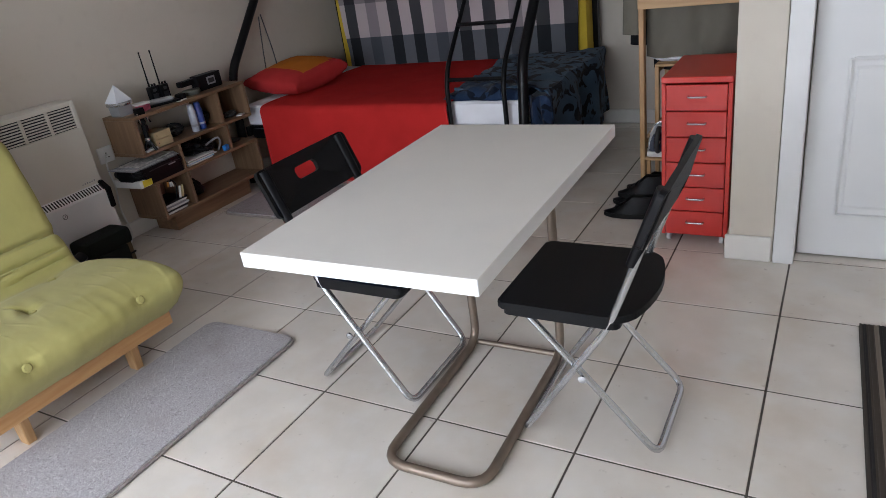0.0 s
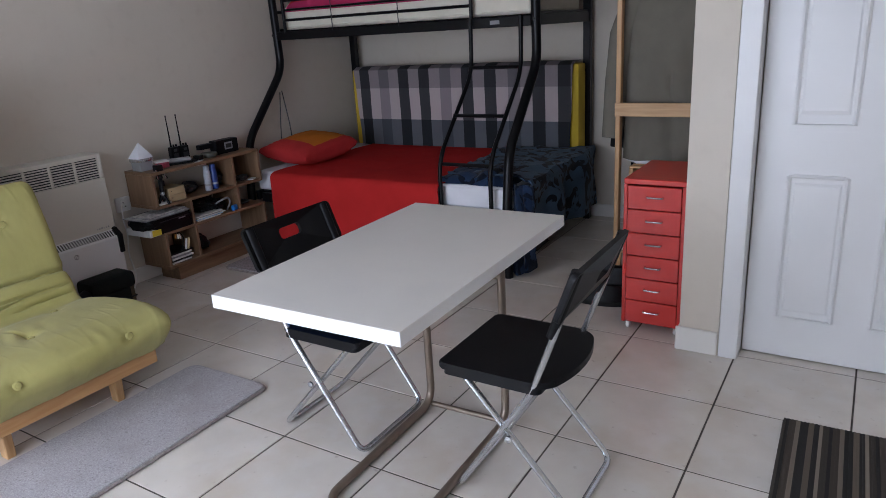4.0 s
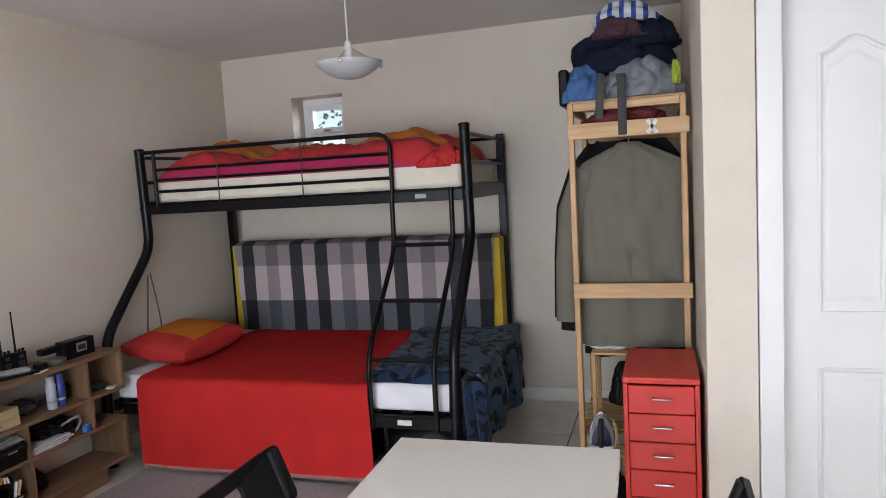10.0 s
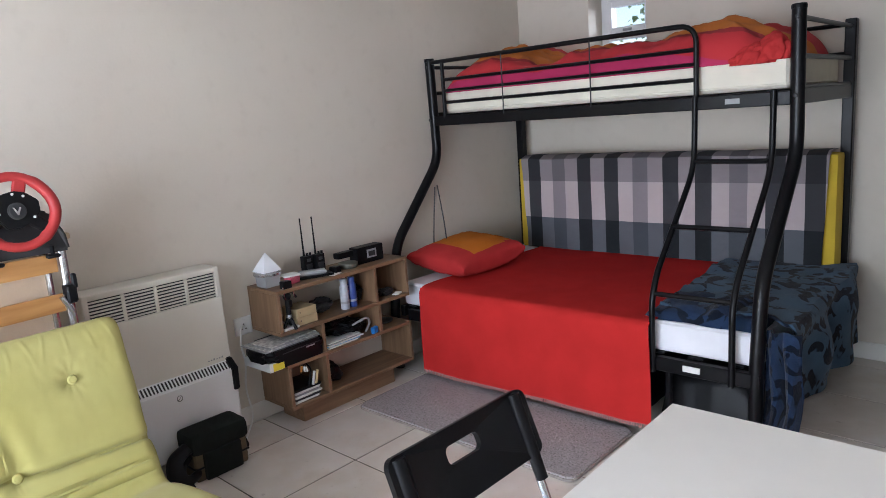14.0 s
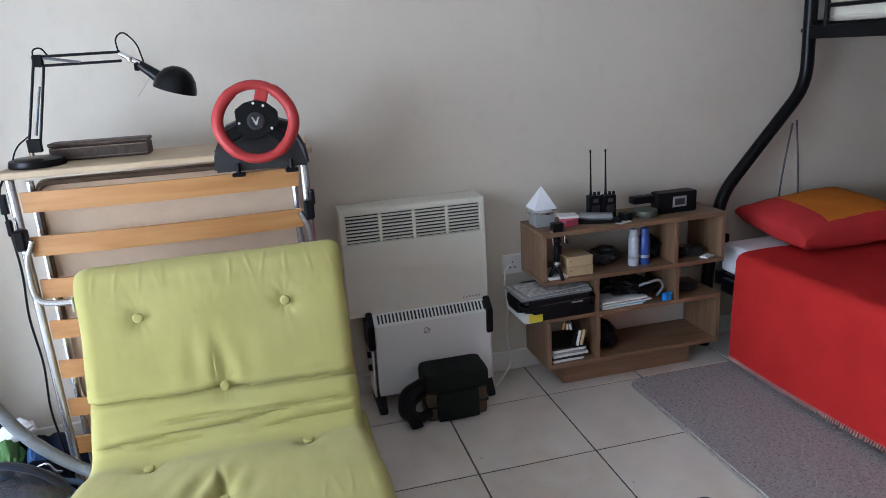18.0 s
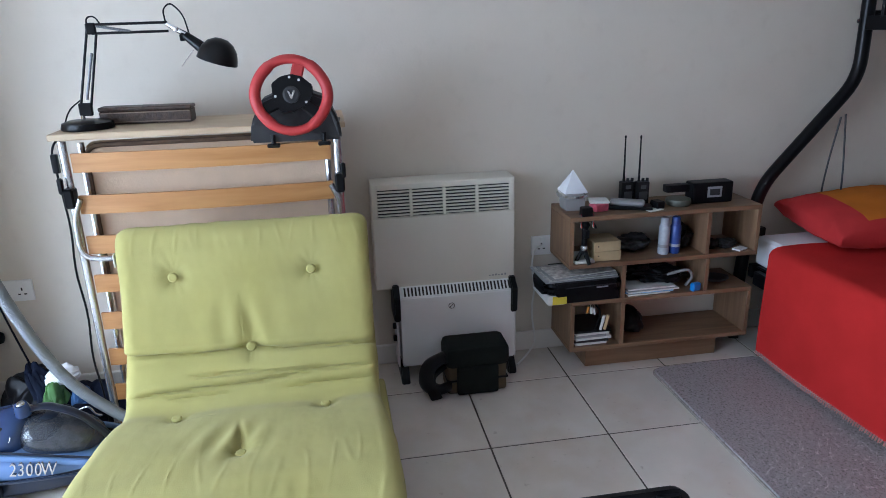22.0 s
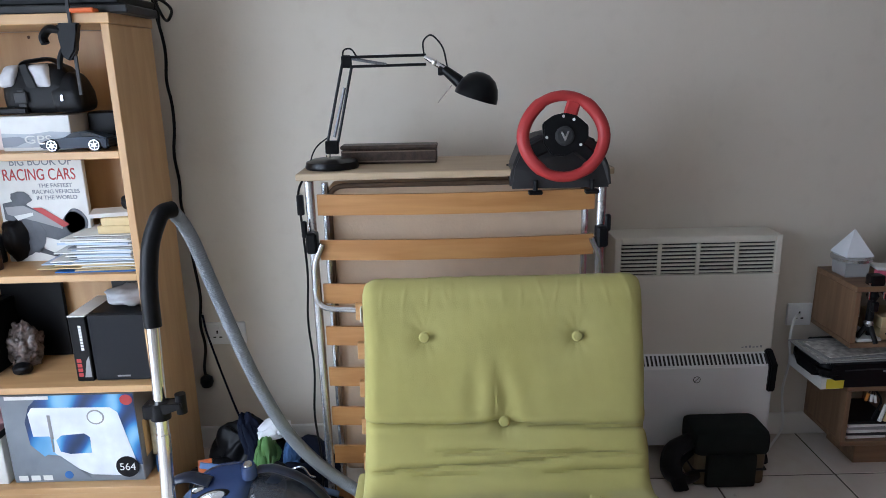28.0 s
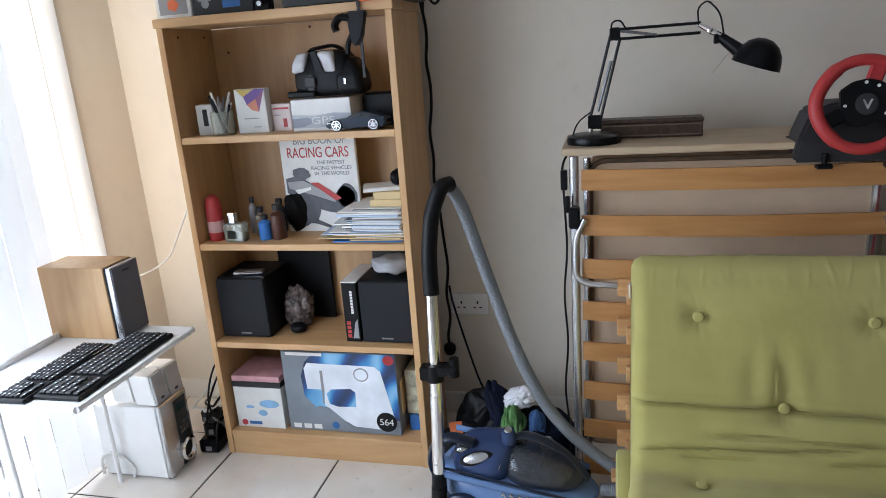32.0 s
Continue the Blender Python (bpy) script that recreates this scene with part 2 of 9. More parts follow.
def bm_cushion(lx, ly, h, puff=0.5, wrinkle=0.006, seed=0.0, n=26, edge=0.35):
    """A stuffed pad lying on z = 0, lx by ly, h thick, with soft edges and creases."""
    own = bmesh.new()

    def place(u, v, side):
        x, y = (u - 0.5), (v - 0.5)
        ex, ey = 1 - abs(2 * x) ** (2 / edge), 1 - abs(2 * y) ** (2 / edge)
        f = max(0.0, ex * ey) ** 0.35
        w = nz(u * lx * 7 + seed, v * ly * 7, side, 1.3) * wrinkle + nz(u * lx * 18, v * ly * 18, seed + side) * wrinkle * 0.5
        z = h / 2 + side * (h / 2 * (1 - puff + puff * f) * (f > 0) * (f ** 0.3) + w * f)
        return (x * lx * (1 - 0.03 * (1 - f)), y * ly * (1 - 0.03 * (1 - f)), z)

    tops = {}
    for side in (1, -1):
        for j in range(n + 1):
            for i in range(n + 1):
                rim = i in (0, n) or j in (0, n)
                if rim and side == -1:
                    tops[side, i, j] = tops[1, i, j]
                else:
                    tops[side, i, j] = own.verts.new(place(i / n, j / n, side))
        for j in range(n):
            for i in range(n):
                own.faces.new([tops[side, i + a, j + b] for a, b in ((0, 0), (1, 0), (1, 1), (0, 1))][::side])
    return own


def text_mesh(name, words, size, material, parent=None, m=None, depth=0.0006, align="LEFT"):
    cu = bpy.data.curves.new(name, "FONT")
    cu.body, cu.size, cu.extrude, cu.align_x = words, size, depth, align
    tmp = new("tmp_words", cu)
    me = bpy.data.meshes.new_from_object(tmp.evaluated_get(bpy.context.evaluated_depsgraph_get()))
    bpy.data.objects.remove(tmp)
    bpy.data.curves.remove(cu)
    me.materials.clear()
    me.materials.append(material)
    ob = new(name, me)
    if parent is not None:
        ob.parent = parent
    if m is not None:
        ob.matrix_basis = m
    return ob


def world_of(ob):
    return ob.matrix_basis if ob.parent is None else world_of(ob.parent) @ ob.matrix_parent_inverse @ ob.matrix_basis


def wpart(name, bm, material, parent, label="", smooth=False):
    """A part whose mesh is given in room coordinates."""
    ob = part(name, bm, material, parent, label, smooth)
    ob.matrix_parent_inverse = world_of(parent).inverted()
    return ob


def outline_round(w, d, radii, n=6):
    """A rectangle w by d about the origin as (x, y) pairs; radii of its corners at (-,-), (+,-), (+,+), (-,+)."""
    out = []
    for (sx, sy), r, a0 in zip(((-1, -1), (1, -1), (1, 1), (-1, 1)), radii, (180, 270, 0, 90)):
        cx, cy = sx * (w / 2 - r), sy * (d / 2 - r)
        for k in range(n + 1):
            a = radians(a0 + 90 * k / n)
            out.append((cx + r * math.cos(a), cy + r * math.sin(a)))
    return out


def bm_frame(w, h, hole_w, hole_h, hole_y, depth, r=0.02, hr=0.012, n=5):
    """A plate w by h in the xy plane, depth thick, with one rounded slot through it."""
    outer = outline_round(w, h, [r] * 4, n)
    inner = [(x, y + hole_y) for x, y in outline_round(hole_w, hole_h, [hr] * 4, n)]
    own = bmesh.new()
    rings = []
    for z in (0, depth):
        rings.append(([own.verts.new((x, y, z)) for x, y in outer], [own.verts.new((x, y, z)) for x, y in inner]))
    k = len(outer)
    for i in range(k):
        j = (i + 1) % k
        for (o, q), flip in zip(rings, (-1, 1)):
            own.faces.new([o[i], o[j], q[j], q[i]][::flip])
        own.faces.new((rings[0][0][i], rings[0][0][j], rings[1][0][j], rings[1][0][i]))
        own.faces.new((rings[0][1][j], rings[0][1][i], rings[1][1][i], rings[1][1][j]))
    return own

def slumped(x, y, z, sx, sy, h, seed, folds=5.0, depth=0.12, peak=(0, 0), turn=0.0):
    """A soft closed heap of cloth on the floor or on another, creased along one direction."""
    own = bmesh.new()
    bmesh.ops.create_icosphere(own, subdivisions=5, radius=1.0)
    ct, st_ = math.cos(turn), math.sin(turn)
    for v in own.verts:
        q = v.co.copy()
        w = folds * (q.x * ct + q.y * st_) + 1.4 * nz(q.x * 1.5 + seed, q.y * 1.5, q.z * 1.5) * 2
        crease = (1 - abs(math.sin(w))) ** 1.6
        d = 1 + 0.22 * nz(q.x * 1.3 + seed, q.y * 1.3, q.z * 1.3) - depth * crease + 0.05 * nz(q.x * 5 + seed, q.y * 5, q.z * 5)
        top = max(0.0, q.z)
        v.co = Vector((x + sx * (q.x * d + peak[0] * top), y + sy * (q.y * d + peak[1] * top), z + h * max(0.0, 0.22 + 0.78 * q.z) * d))
    return own


def known():
    return set(bpy.data.objects.keys())


def settle(before, m, only=""):
    """Moves the things built since before, all together."""
    for ob in bpy.data.objects:
        if ob.name not in before and ob.parent is None and ob.name.startswith(only):
            ob.matrix_basis = m @ ob.matrix_basis


def stretch(px, py, pz, sx=1.0, sy=1.0, sz=1.0):
    """A scaling that leaves one place where it is."""
    at = Matrix.Translation((px, py, pz))
    return at @ Matrix.Diagonal((sx, sy, sz, 1)) @ at.inverted()


M_wall = mat("wall_paint", (0.645, 0.59, 0.508), 0.75, var=0.03, scale=1.5, bump=0.12, bscale=90)
M_ceil = mat("ceiling_paint", (0.66, 0.64, 0.62), 0.85, var=0.03, scale=2, bump=0.15, bscale=60)
M_white = mat("white_gloss_paint", (0.74, 0.74, 0.74), 0.35, var=0.02, scale=4, bump=0.05, bscale=70)
M_trim = mat("trim_paint", (0.72, 0.70, 0.66), 0.4, var=0.03, scale=4)
M_tile = mat("ceramic_tile", (0.68, 0.625, 0.56), 0.22, var=0.07, scale=5, bump=0.05, bscale=25, rnd=0.045)
M_grout = mat("grout", (0.10, 0.085, 0.07), 0.9, var=0.25, scale=20)
M_table = mat("table_laminate", (0.76, 0.73, 0.685), 0.32, var=0.015, scale=6, bump=0.03, bscale=300)
M_tedge = mat("table_edge", (0.78, 0.79, 0.80), 0.35, var=0.01)
M_bronze = mat("bronze_tube", (0.22, 0.17, 0.13), 0.38, 0.55, var=0.15, scale=14)
M_silver = mat("silver_tube", (0.56, 0.57, 0.59), 0.26, 0.85, var=0.06, scale=20)
M_chrome = mat("chrome", (0.78, 0.78, 0.78), 0.12, 1.0, var=0.03, scale=30)
M_black = mat("black_plastic", (0.005, 0.005, 0.006), 0.42, spec=0.18, var=0.15, scale=30, bump=0.06, bscale=400)
M_blackm = mat("black_metal_paint", (0.004, 0.004, 0.005), 0.32, spec=0.22, var=0.15, scale=20)
M_dark = mat("dark_grey_plastic", (0.028, 0.028, 0.03), 0.5, spec=0.35, var=0.1, scale=20)
M_grey = mat("grey_plastic", (0.28, 0.28, 0.29), 0.45, var=0.06, scale=20)
M_lime = mat("lime_cotton", (0.39, 0.352, 0.118), 0.95, var=0.05, scale=9, bump=0.10, bscale=350, spec=0.2, sheen=0.12)
M_red = mat("red_blanket", (0.46, 0.024, 0.022), 1.0, var=0.08, scale=7, bump=0.25, bscale=420, spec=0.08)
M_redc = mat("red_cotton", (0.43, 0.03, 0.03), 0.9, var=0.08, scale=10, bump=0.2, bscale=300, spec=0.15)
M_orange = mat("orange_cotton", (0.50, 0.15, 0.015), 0.9, var=0.08, scale=10, bump=0.2, bscale=300, spec=0.15)
M_redm = mat("red_enamel", (0.55, 0.032, 0.022), 0.3, var=0.05, scale=8)
M_sheet = mat("white_sheet", (0.74, 0.74, 0.78), 0.85, var=0.05, scale=8, bump=0.2, bscale=200)
M_cream = mat("cream_mattress", (0.72, 0.68, 0.57), 0.85, var=0.05, scale=10, bump=0.15, bscale=200)
M_yellow = mat("yellow_foam", (0.60, 0.42, 0.03), 0.85, var=0.08, scale=9)
M_pine = wood("pine", (0.40, 0.22, 0.09), (0.58, 0.37, 0.18), axis=2)
M_piney = wood("pine_across", (0.50, 0.25, 0.09), (0.66, 0.40, 0.18), axis=1)
M_pinex = wood("pine_along", (0.42, 0.24, 0.10), (0.60, 0.39, 0.19), axis=0)
M_beechy = wood("beech_slat", (0.38, 0.17, 0.05), (0.50, 0.26, 0.09), axis=1, rough=0.4)
M_oak = wood("brown_oak_veneer", (0.15, 0.085, 0.045), (0.24, 0.145, 0.08), axis=1, rough=0.5)
M_oakz = wood("brown_oak_veneer_upright", (0.15, 0.085, 0.045), (0.24, 0.145, 0.08), axis=2, rough=0.5)
M_beech = wood("beech_veneer", (0.47, 0.275, 0.12), (0.57, 0.36, 0.17), axis=2, stretch=9, rough=0.42, rnd=0.02)
M_beechs = wood("beech_veneer_shelf", (0.47, 0.275, 0.12), (0.57, 0.36, 0.17), axis=1, stretch=9, rough=0.42, rnd=0.02)
M_rugd = mat("dark_grey_carpet", (0.36, 0.33, 0.335), 1.0, var=0.15, scale=120, bump=0.6, bscale=300, spec=0.1)
M_rug = mat("grey_carpet", (0.42, 0.395, 0.405), 1.0, var=0.12, scale=150, bump=0.6, bscale=300, spec=0.1)
M_enamel = mat("white_enamel", (0.77, 0.77, 0.765), 0.35, var=0.015, scale=5)
M_creamen = mat("cream_enamel", (0.68, 0.645, 0.57), 0.4, var=0.02, scale=5)
M_suit = mat("olive_wool", (0.155, 0.142, 0.113), 0.95, var=0.06, scale=12, bump=0.25, bscale=500)
M_bagg = mat("dark_green_canvas", (0.014, 0.017, 0.015), 0.9, spec=0.15, var=0.15, scale=20, bump=0.3, bscale=500)
M_bagb = mat("olive_brown_canvas", (0.10, 0.075, 0.04), 0.85, var=0.15, scale=20, bump=0.3, bscale=500)
M_vac = mat("blue_plastic", (0.13, 0.215, 0.41), 0.26, var=0.03, scale=8)
M_vacd = mat("dark_blue_plastic", (0.014, 0.021, 0.042), 0.3, var=0.05, scale=8)
M_smoke = mat("smoked_plastic", (0.14, 0.15, 0.18), 0.08, var=0.1, scale=14, trans=0.7)
M_hose = mat("grey_hose", (0.19, 0.205, 0.23), 0.4, var=0.03, scale=10)
M_paper = mat("white_paper", (0.72, 0.72, 0.70), 0.8, var=0.04, scale=30)
M_papery = mat("manila_paper", (0.62, 0.48, 0.26), 0.8, var=0.05, scale=30)
M_blue = mat("blue_print", (0.03, 0.14, 0.42), 0.5, var=0.2, scale=20)
M_lblue = mat("light_blue_print", (0.22, 0.42, 0.66), 0.5, var=0.2, scale=16)
M_redp = mat("red_plastic", (0.40, 0.03, 0.03), 0.5, var=0.08, scale=14, bump=0.1, bscale=300)
M_rubber = mat("rubber", (0.010, 0.010, 0.010), 0.75, spec=0.2, var=0.15, scale=30)
M_neon = mat("neon_yellow_cloth", (0.36, 0.45, 0.05), 0.9, var=0.1, scale=20)
M_sky = mat("blue_nylon", (0.05, 0.12, 0.29), 0.8, var=0.12, scale=15, bump=0.2)
M_strap = mat("dark_webbing", (0.06, 0.06, 0.062), 0.9, var=0.15, scale=40)
M_gbag = mat("grey_nylon", (0.17, 0.18, 0.20), 0.7, var=0.1, scale=15, bump=0.2)
M_navy = mat("navy_cloth", (0.008, 0.011, 0.024), 0.95, spec=0.15, var=0.2, scale=15, bump=0.2)
M_blind = mat("blind_fabric", (0.80, 0.80, 0.79), 0.8, var=0.02, scale=9, bump=0.1, bscale=300)
nt = M_blind.node_tree
thin = nt.nodes.new("ShaderNodeBsdfTranslucent")
thin.inputs["Color"].default_value = (0.86, 0.86, 0.84, 1)
mixed = nt.nodes.new("ShaderNodeMixShader")
mixed.inputs["Fac"].default_value = 0.5
nt.links.new(nt.nodes["Principled BSDF"].outputs["BSDF"], mixed.inputs[1])
nt.links.new(thin.outputs["BSDF"], mixed.inputs[2])
nt.links.new(mixed.outputs["Shader"], nt.nodes["Material Output"].inputs["Surface"])
M_frost = mat("frosted_glass", (0.62, 0.64, 0.66), 0.45, var=0.02, trans=0.25)
M_glass = mat("window_glass", (1, 1, 1), 0.02, var=0.0, trans=1.0)
M_upvc = mat("white_upvc", (0.78, 0.78, 0.78), 0.3, var=0.02)
M_crimson = mat("red_brick_card", (0.50, 0.05, 0.035), 0.6, var=0.08, scale=20)


def tint(m, col, scale, lo, hi, amount, detail=5.0, stretch=(1, 1, 1)):
    """Stains, flecks or shading tones of a second colour over a material, in patches of noise."""
    nt = m.node_tree
    b = nt.nodes["Principled BSDF"]
    src = b.inputs["Base Color"].links[0].from_socket
    tc = nt.nodes.new("ShaderNodeTexCoord")
    geo = nt.nodes.new("ShaderNodeNewGeometry")
    n = nt.nodes.new("ShaderNodeTexNoise")
    n.inputs["Scale"].default_value, n.inputs["Detail"].default_value = scale, detail
    mp = nt.nodes.new("ShaderNodeMapping")
    mp.inputs["Scale"].default_value = stretch
    nt.links.new(geo.outputs["Position"], mp.inputs["Vector"])
    nt.links.new(mp.outputs["Vector"], n.inputs["Vector"])
    r = nt.nodes.new("ShaderNodeMapRange")
    r.inputs["From Min"].default_value, r.inputs["From Max"].default_value, r.inputs["To Max"].default_value = lo, hi, amount
    nt.links.new(n.outputs["Fac"], r.inputs["Value"])
    mx = nt.nodes.new("ShaderNodeMix")
    mx.data_type = "RGBA"
    nt.links.new(r.outputs["Result"], mx.inputs["Factor"])
    nt.links.new(src, mx.inputs["A"])
    mx.inputs["B"].default_value = (*col, 1)
    nt.links.new(mx.outputs["Result"], b.inputs["Base Color"])


tint(M_tile, (0.56, 0.46, 0.36), 3.2, 0.5, 0.72, 0.55)
tint(M_tile, (0.70, 0.68, 0.66), 9.0, 0.5, 0.8, 0.5)
tint(M_tile, (0.30, 0.24, 0.19), 30.0, 0.66, 0.78, 0.5)
# Random wall tones that also carry the faint shading of uneven plaster.
tint(M_wall, (0.56, 0.49, 0.40), 2.1, 0.5, 0.8, 0.4)
tint(M_wall, (0.62, 0.545, 0.47), 0.8, 0.42, 0.72, 0.6)
tint(M_wall, (0.50, 0.44, 0.37), 14.0, 0.55, 0.8, 0.25)
tint(M_rug, (0.56, 0.54, 0.54), 190.0, 0.52, 0.62, 0.6, 2)
tint(M_rug, (0.18, 0.155, 0.155), 130.0, 0.55, 0.72, 0.55, 3)
tint(M_rug, (0.33, 0.29, 0.28), 5.0, 0.5, 0.7, 0.5)
tint(M_rugd, (0.13, 0.115, 0.115), 110.0, 0.54, 0.66, 0.65, 3)
tint(M_rugd, (0.42, 0.40, 0.40), 160.0, 0.55, 0.66, 0.5, 2)
tint(M_lime, (0.46, 0.43, 0.20), 3.0, 0.4, 0.8, 0.3)
tint(M_table, (0.70, 0.68, 0.65), 5.0, 0.5, 0.75, 0.5)


def striped(name, cols, period, axis, base=None, rough=0.9, bump=0.3):
    """Bands of colour across one axis of the object, one period repeating."""
    m = bpy.data.materials.new(name)
    m.use_nodes = True
    nt = m.node_tree
    b = nt.nodes["Principled BSDF"]
    b.inputs["Roughness"].default_value = rough
    tc = nt.nodes.new("ShaderNodeTexCoord")
    sp = nt.nodes.new("ShaderNodeSeparateXYZ")
    nt.links.new(tc.outputs["Object"], sp.inputs[0])
    dv = nt.nodes.new("ShaderNodeMath")
    dv.operation = "DIVIDE"
    dv.inputs[1].default_value = period
    nt.links.new(sp.outputs[axis], dv.inputs[0])
    fr = nt.nodes.new("ShaderNodeMath")
    fr.operation = "FRACT"
    nt.links.new(dv.outputs[0], fr.inputs[0])
    cr = nt.nodes.new("ShaderNodeValToRGB")
    cr.color_ramp.interpolation = "CONSTANT"
    el = cr.color_ramp.elements
    while len(el) < len(cols):
        el.new(0.5)
    for e, (p, c) in zip(el, cols):
        e.position, e.color = p, (*c, 1)
    nt.links.new(fr.outputs[0], cr.inputs["Fac"])
    n = nt.nodes.new("ShaderNodeTexNoise")
    n.inputs["Scale"].default_value = 300
    nt.links.new(tc.outputs["Object"], n.inputs["Vector"])
    bp = nt.nodes.new("ShaderNodeBump")
    bp.inputs["Strength"].default_value, bp.inputs["Distance"].default_value = bump, 0.003
    nt.links.new(n.outputs["Fac"], bp.inputs["Height"])
    nt.links.new(bp.outputs["Normal"], b.inputs["Normal"])
    nt.links.new(cr.outputs["Color"], b.inputs["Base Color"])
    return m

# ---- structure ----
T = 0.43
floor = solo("floor", bm_box((XL - 0.2, YF - 0.25, -0.12), (XR + 0.2, YB + 0.2, -0.004), 0), M_grout, "cream ceramic tiled floor with dark grout joints", "floor", kind="structure")
wall_left = solo("wall_left", bm_box((XL - 0.2, YF - 0.25, 0), (XL, YB + 0.2, ZC), 0), M_wall, "cream painted plaster wall", "wall", kind="structure")
WX0, WX1, WZ0, WZ1 = -1.035, -0.65, 1.62, 2.055
bm = bm_box((XL, YB, 0), (WX0, YB + 0.3, ZC), 0)
bm_box((WX1, YB, 0), (XR, YB + 0.3, ZC), 0, bm)
bm_box((WX0, YB, 0), (WX1, YB + 0.3, WZ0), 0, bm)
bm_box((WX0, YB, WZ1), (WX1, YB + 0.3, ZC), 0, bm)
wall_back = solo("wall_back", bm, M_wall, "cream painted plaster wall with a small deep window", "wall", kind="structure")
# Partition beside the wardrobe, its end seen as a pier, and the wall with the door.
wall_nook = solo("wall_nook", bm_box((PX, PY, 0), (1.656, YB, ZC), 0.002), M_wall, "cream painted partition wall end", "wall", kind="structure")
bm = bm_box((DX1 + 0.092, PY + 0.04, 0), (XR, PY + 0.24, ZC), 0)
bm_box((1.66, PY + 0.04, 2.062), (DX1 + 0.09, PY + 0.24, ZC), 0, bm)
wall_door = solo("wall_door", bm, M_wall, "cream painted wall round a white door", "wall", kind="structure")
solo("wall_behind_door", bm_box((1.66, PY + 0.14, 0), (DX1 + 0.09, PY + 0.24, 2.06), 0), M_wall, "plain wall behind the closed door", "wall", kind="structure")
wall_right = solo("wall_right", bm_box((XR, YF - 0.25, 0), (XR + 0.2, PY + 0.22, ZC), 0), M_wall, "cream painted plaster wall", "wall", kind="structure")
# Wall of the glazed door with the blinds.
GX0, GX1, GZ1 = -1.225, 2.3, 2.12
bm = bm_box((XL, YF - 0.25, 0), (GX0, YF, ZC), 0)
bm_box((GX1, YF - 0.25, 0), (XR, YF, ZC), 0, bm)
bm_box((GX0, YF - 0.25, GZ1), (GX1, YF, ZC), 0, bm)
wall_window = solo("wall_window", bm, M_wall, "cream painted wall round a glazed patio door", "wall", kind="structure")
ceiling = solo("ceiling", bm_box((XL - 0.2, YF - 0.25, ZC), (XR + 0.2, YB + 0.3, ZC + 0.12), 0), M_ceil, "flat white painted ceiling", "ceiling", kind="structure")
ground = solo("ground", bm_box((-40, -60, -0.3), (40, 60, -0.14), 0), mat("pale_paving", (0.36, 0.35, 0.32), 0.9, var=0.3, scale=2), "pale paved ground outside the house", "ground", kind="structure")


def skirting(name, lo, hi):
    bm = bm_box((*lo, 0), (*hi, 0.09), 0.004)
    return solo(name, bm, M_trim, "white painted skirting board", "skirting", kind="structure")


skirting("baseboard_left", (XL, YF), (XL + 0.014, YB))
skirting("baseboard_back", (XL + 0.016, YB - 0.014), (PX, YB))
bm = bm_box((PX - 0.014, PY - 0.012, 0), (1.652, PY - 0.001, 0.105), 0.004)
solo("baseboard_pier", bm, M_trim, "white painted skirting board round the pier", "skirting", kind="structure")
skirting("baseboard_nook", (PX - 0.014, PY), (PX, YB - 0.016))
skirting("baseboard_window", (XL + 0.016, YF), (GX0 - 0.05, YF + 0.014))

# ---- door, windows, blinds ----
door = thing("door_1", "white panelled interior door, closed", "door", (DX0, PY + 0.085, 0), kind="structure")
AX = 1.655
bm = bm_box((AX + 0.004, PY - 0.012, 0), (DX0 - 0.004, PY + 0.10, 1.979), 0.006, seg=3)
bm_box((DX1 + 0.004, PY - 0.012, 0), (DX1 + 0.082, PY + 0.10, 1.979), 0.006, seg=3, bm=bm)
bm_box((AX + 0.004, PY - 0.012, 1.981), (DX1 + 0.082, PY + 0.10, 2.06), 0.006, seg=3, bm=bm)
wpart("architrave", bm, M_white, door)
bm = bm_box((DX0, PY + 0.085, 0.006), (DX1, PY + 0.125, 1.976), 0.003)
leaf = wpart("leaf", bm, M_white, door)


def door_panel(x0, x1, z0, z1, arched):
    """A moulded frame with a raised field, proud of the leaf by a few millimetres."""
    y = PY + 0.085
    top = [(x0 + (x1 - x0) * k / 12, z1 + (0.045 * math.sin(math.pi * k / 12) ** 2 if arched else 0)) for k in range(13)]
    ring = [(x0, z0), *top, (x1, z0)]
    path = [Vector((px, y, pz)) for px, pz in ring]
    bm = bm_tube(path, 0.011, 6, closed=True, flat=(1, 0.8))
    wpart("moulding", bm, M_white, leaf)
    inner = [((px - (x0 + x1) / 2) * 0.76 + (x0 + x1) / 2, (pz - (z0 + z1) / 2) * 0.88 + (z0 + z1) / 2) for px, pz in ring]
    own = bmesh.new()
    fr = [own.verts.new((px, y - 0.004, pz)) for px, pz in inner]
    bk = [own.verts.new(((px - (x0 + x1) / 2) * 1.12 + (x0 + x1) / 2, y + 0.001, (pz - (z0 + z1) / 2) * 1.05 + (z0 + z1) / 2)) for px, pz in inner]
    own.faces.new(fr)
    for i in range(len(fr)):
        j = (i + 1) % len(fr)
        own.faces.new((fr[i], fr[j], bk[j], bk[i]))
    wpart("field", own, M_white, leaf)


for x0, x1 in ((1.852, 2.043), (2.172, 2.40)):
    door_panel(x0, x1, 0.18, 0.748, False)
    door_panel(x0, x1, 0.942, 1.76, True)
win = thing("window_1", "small white plastic window in a deep plastered recess", "window", ((WX0 + WX1) / 2, YB + 0.2, WZ0), kind="structure")
y0, y1 = YB + 0.16, YB + 0.22


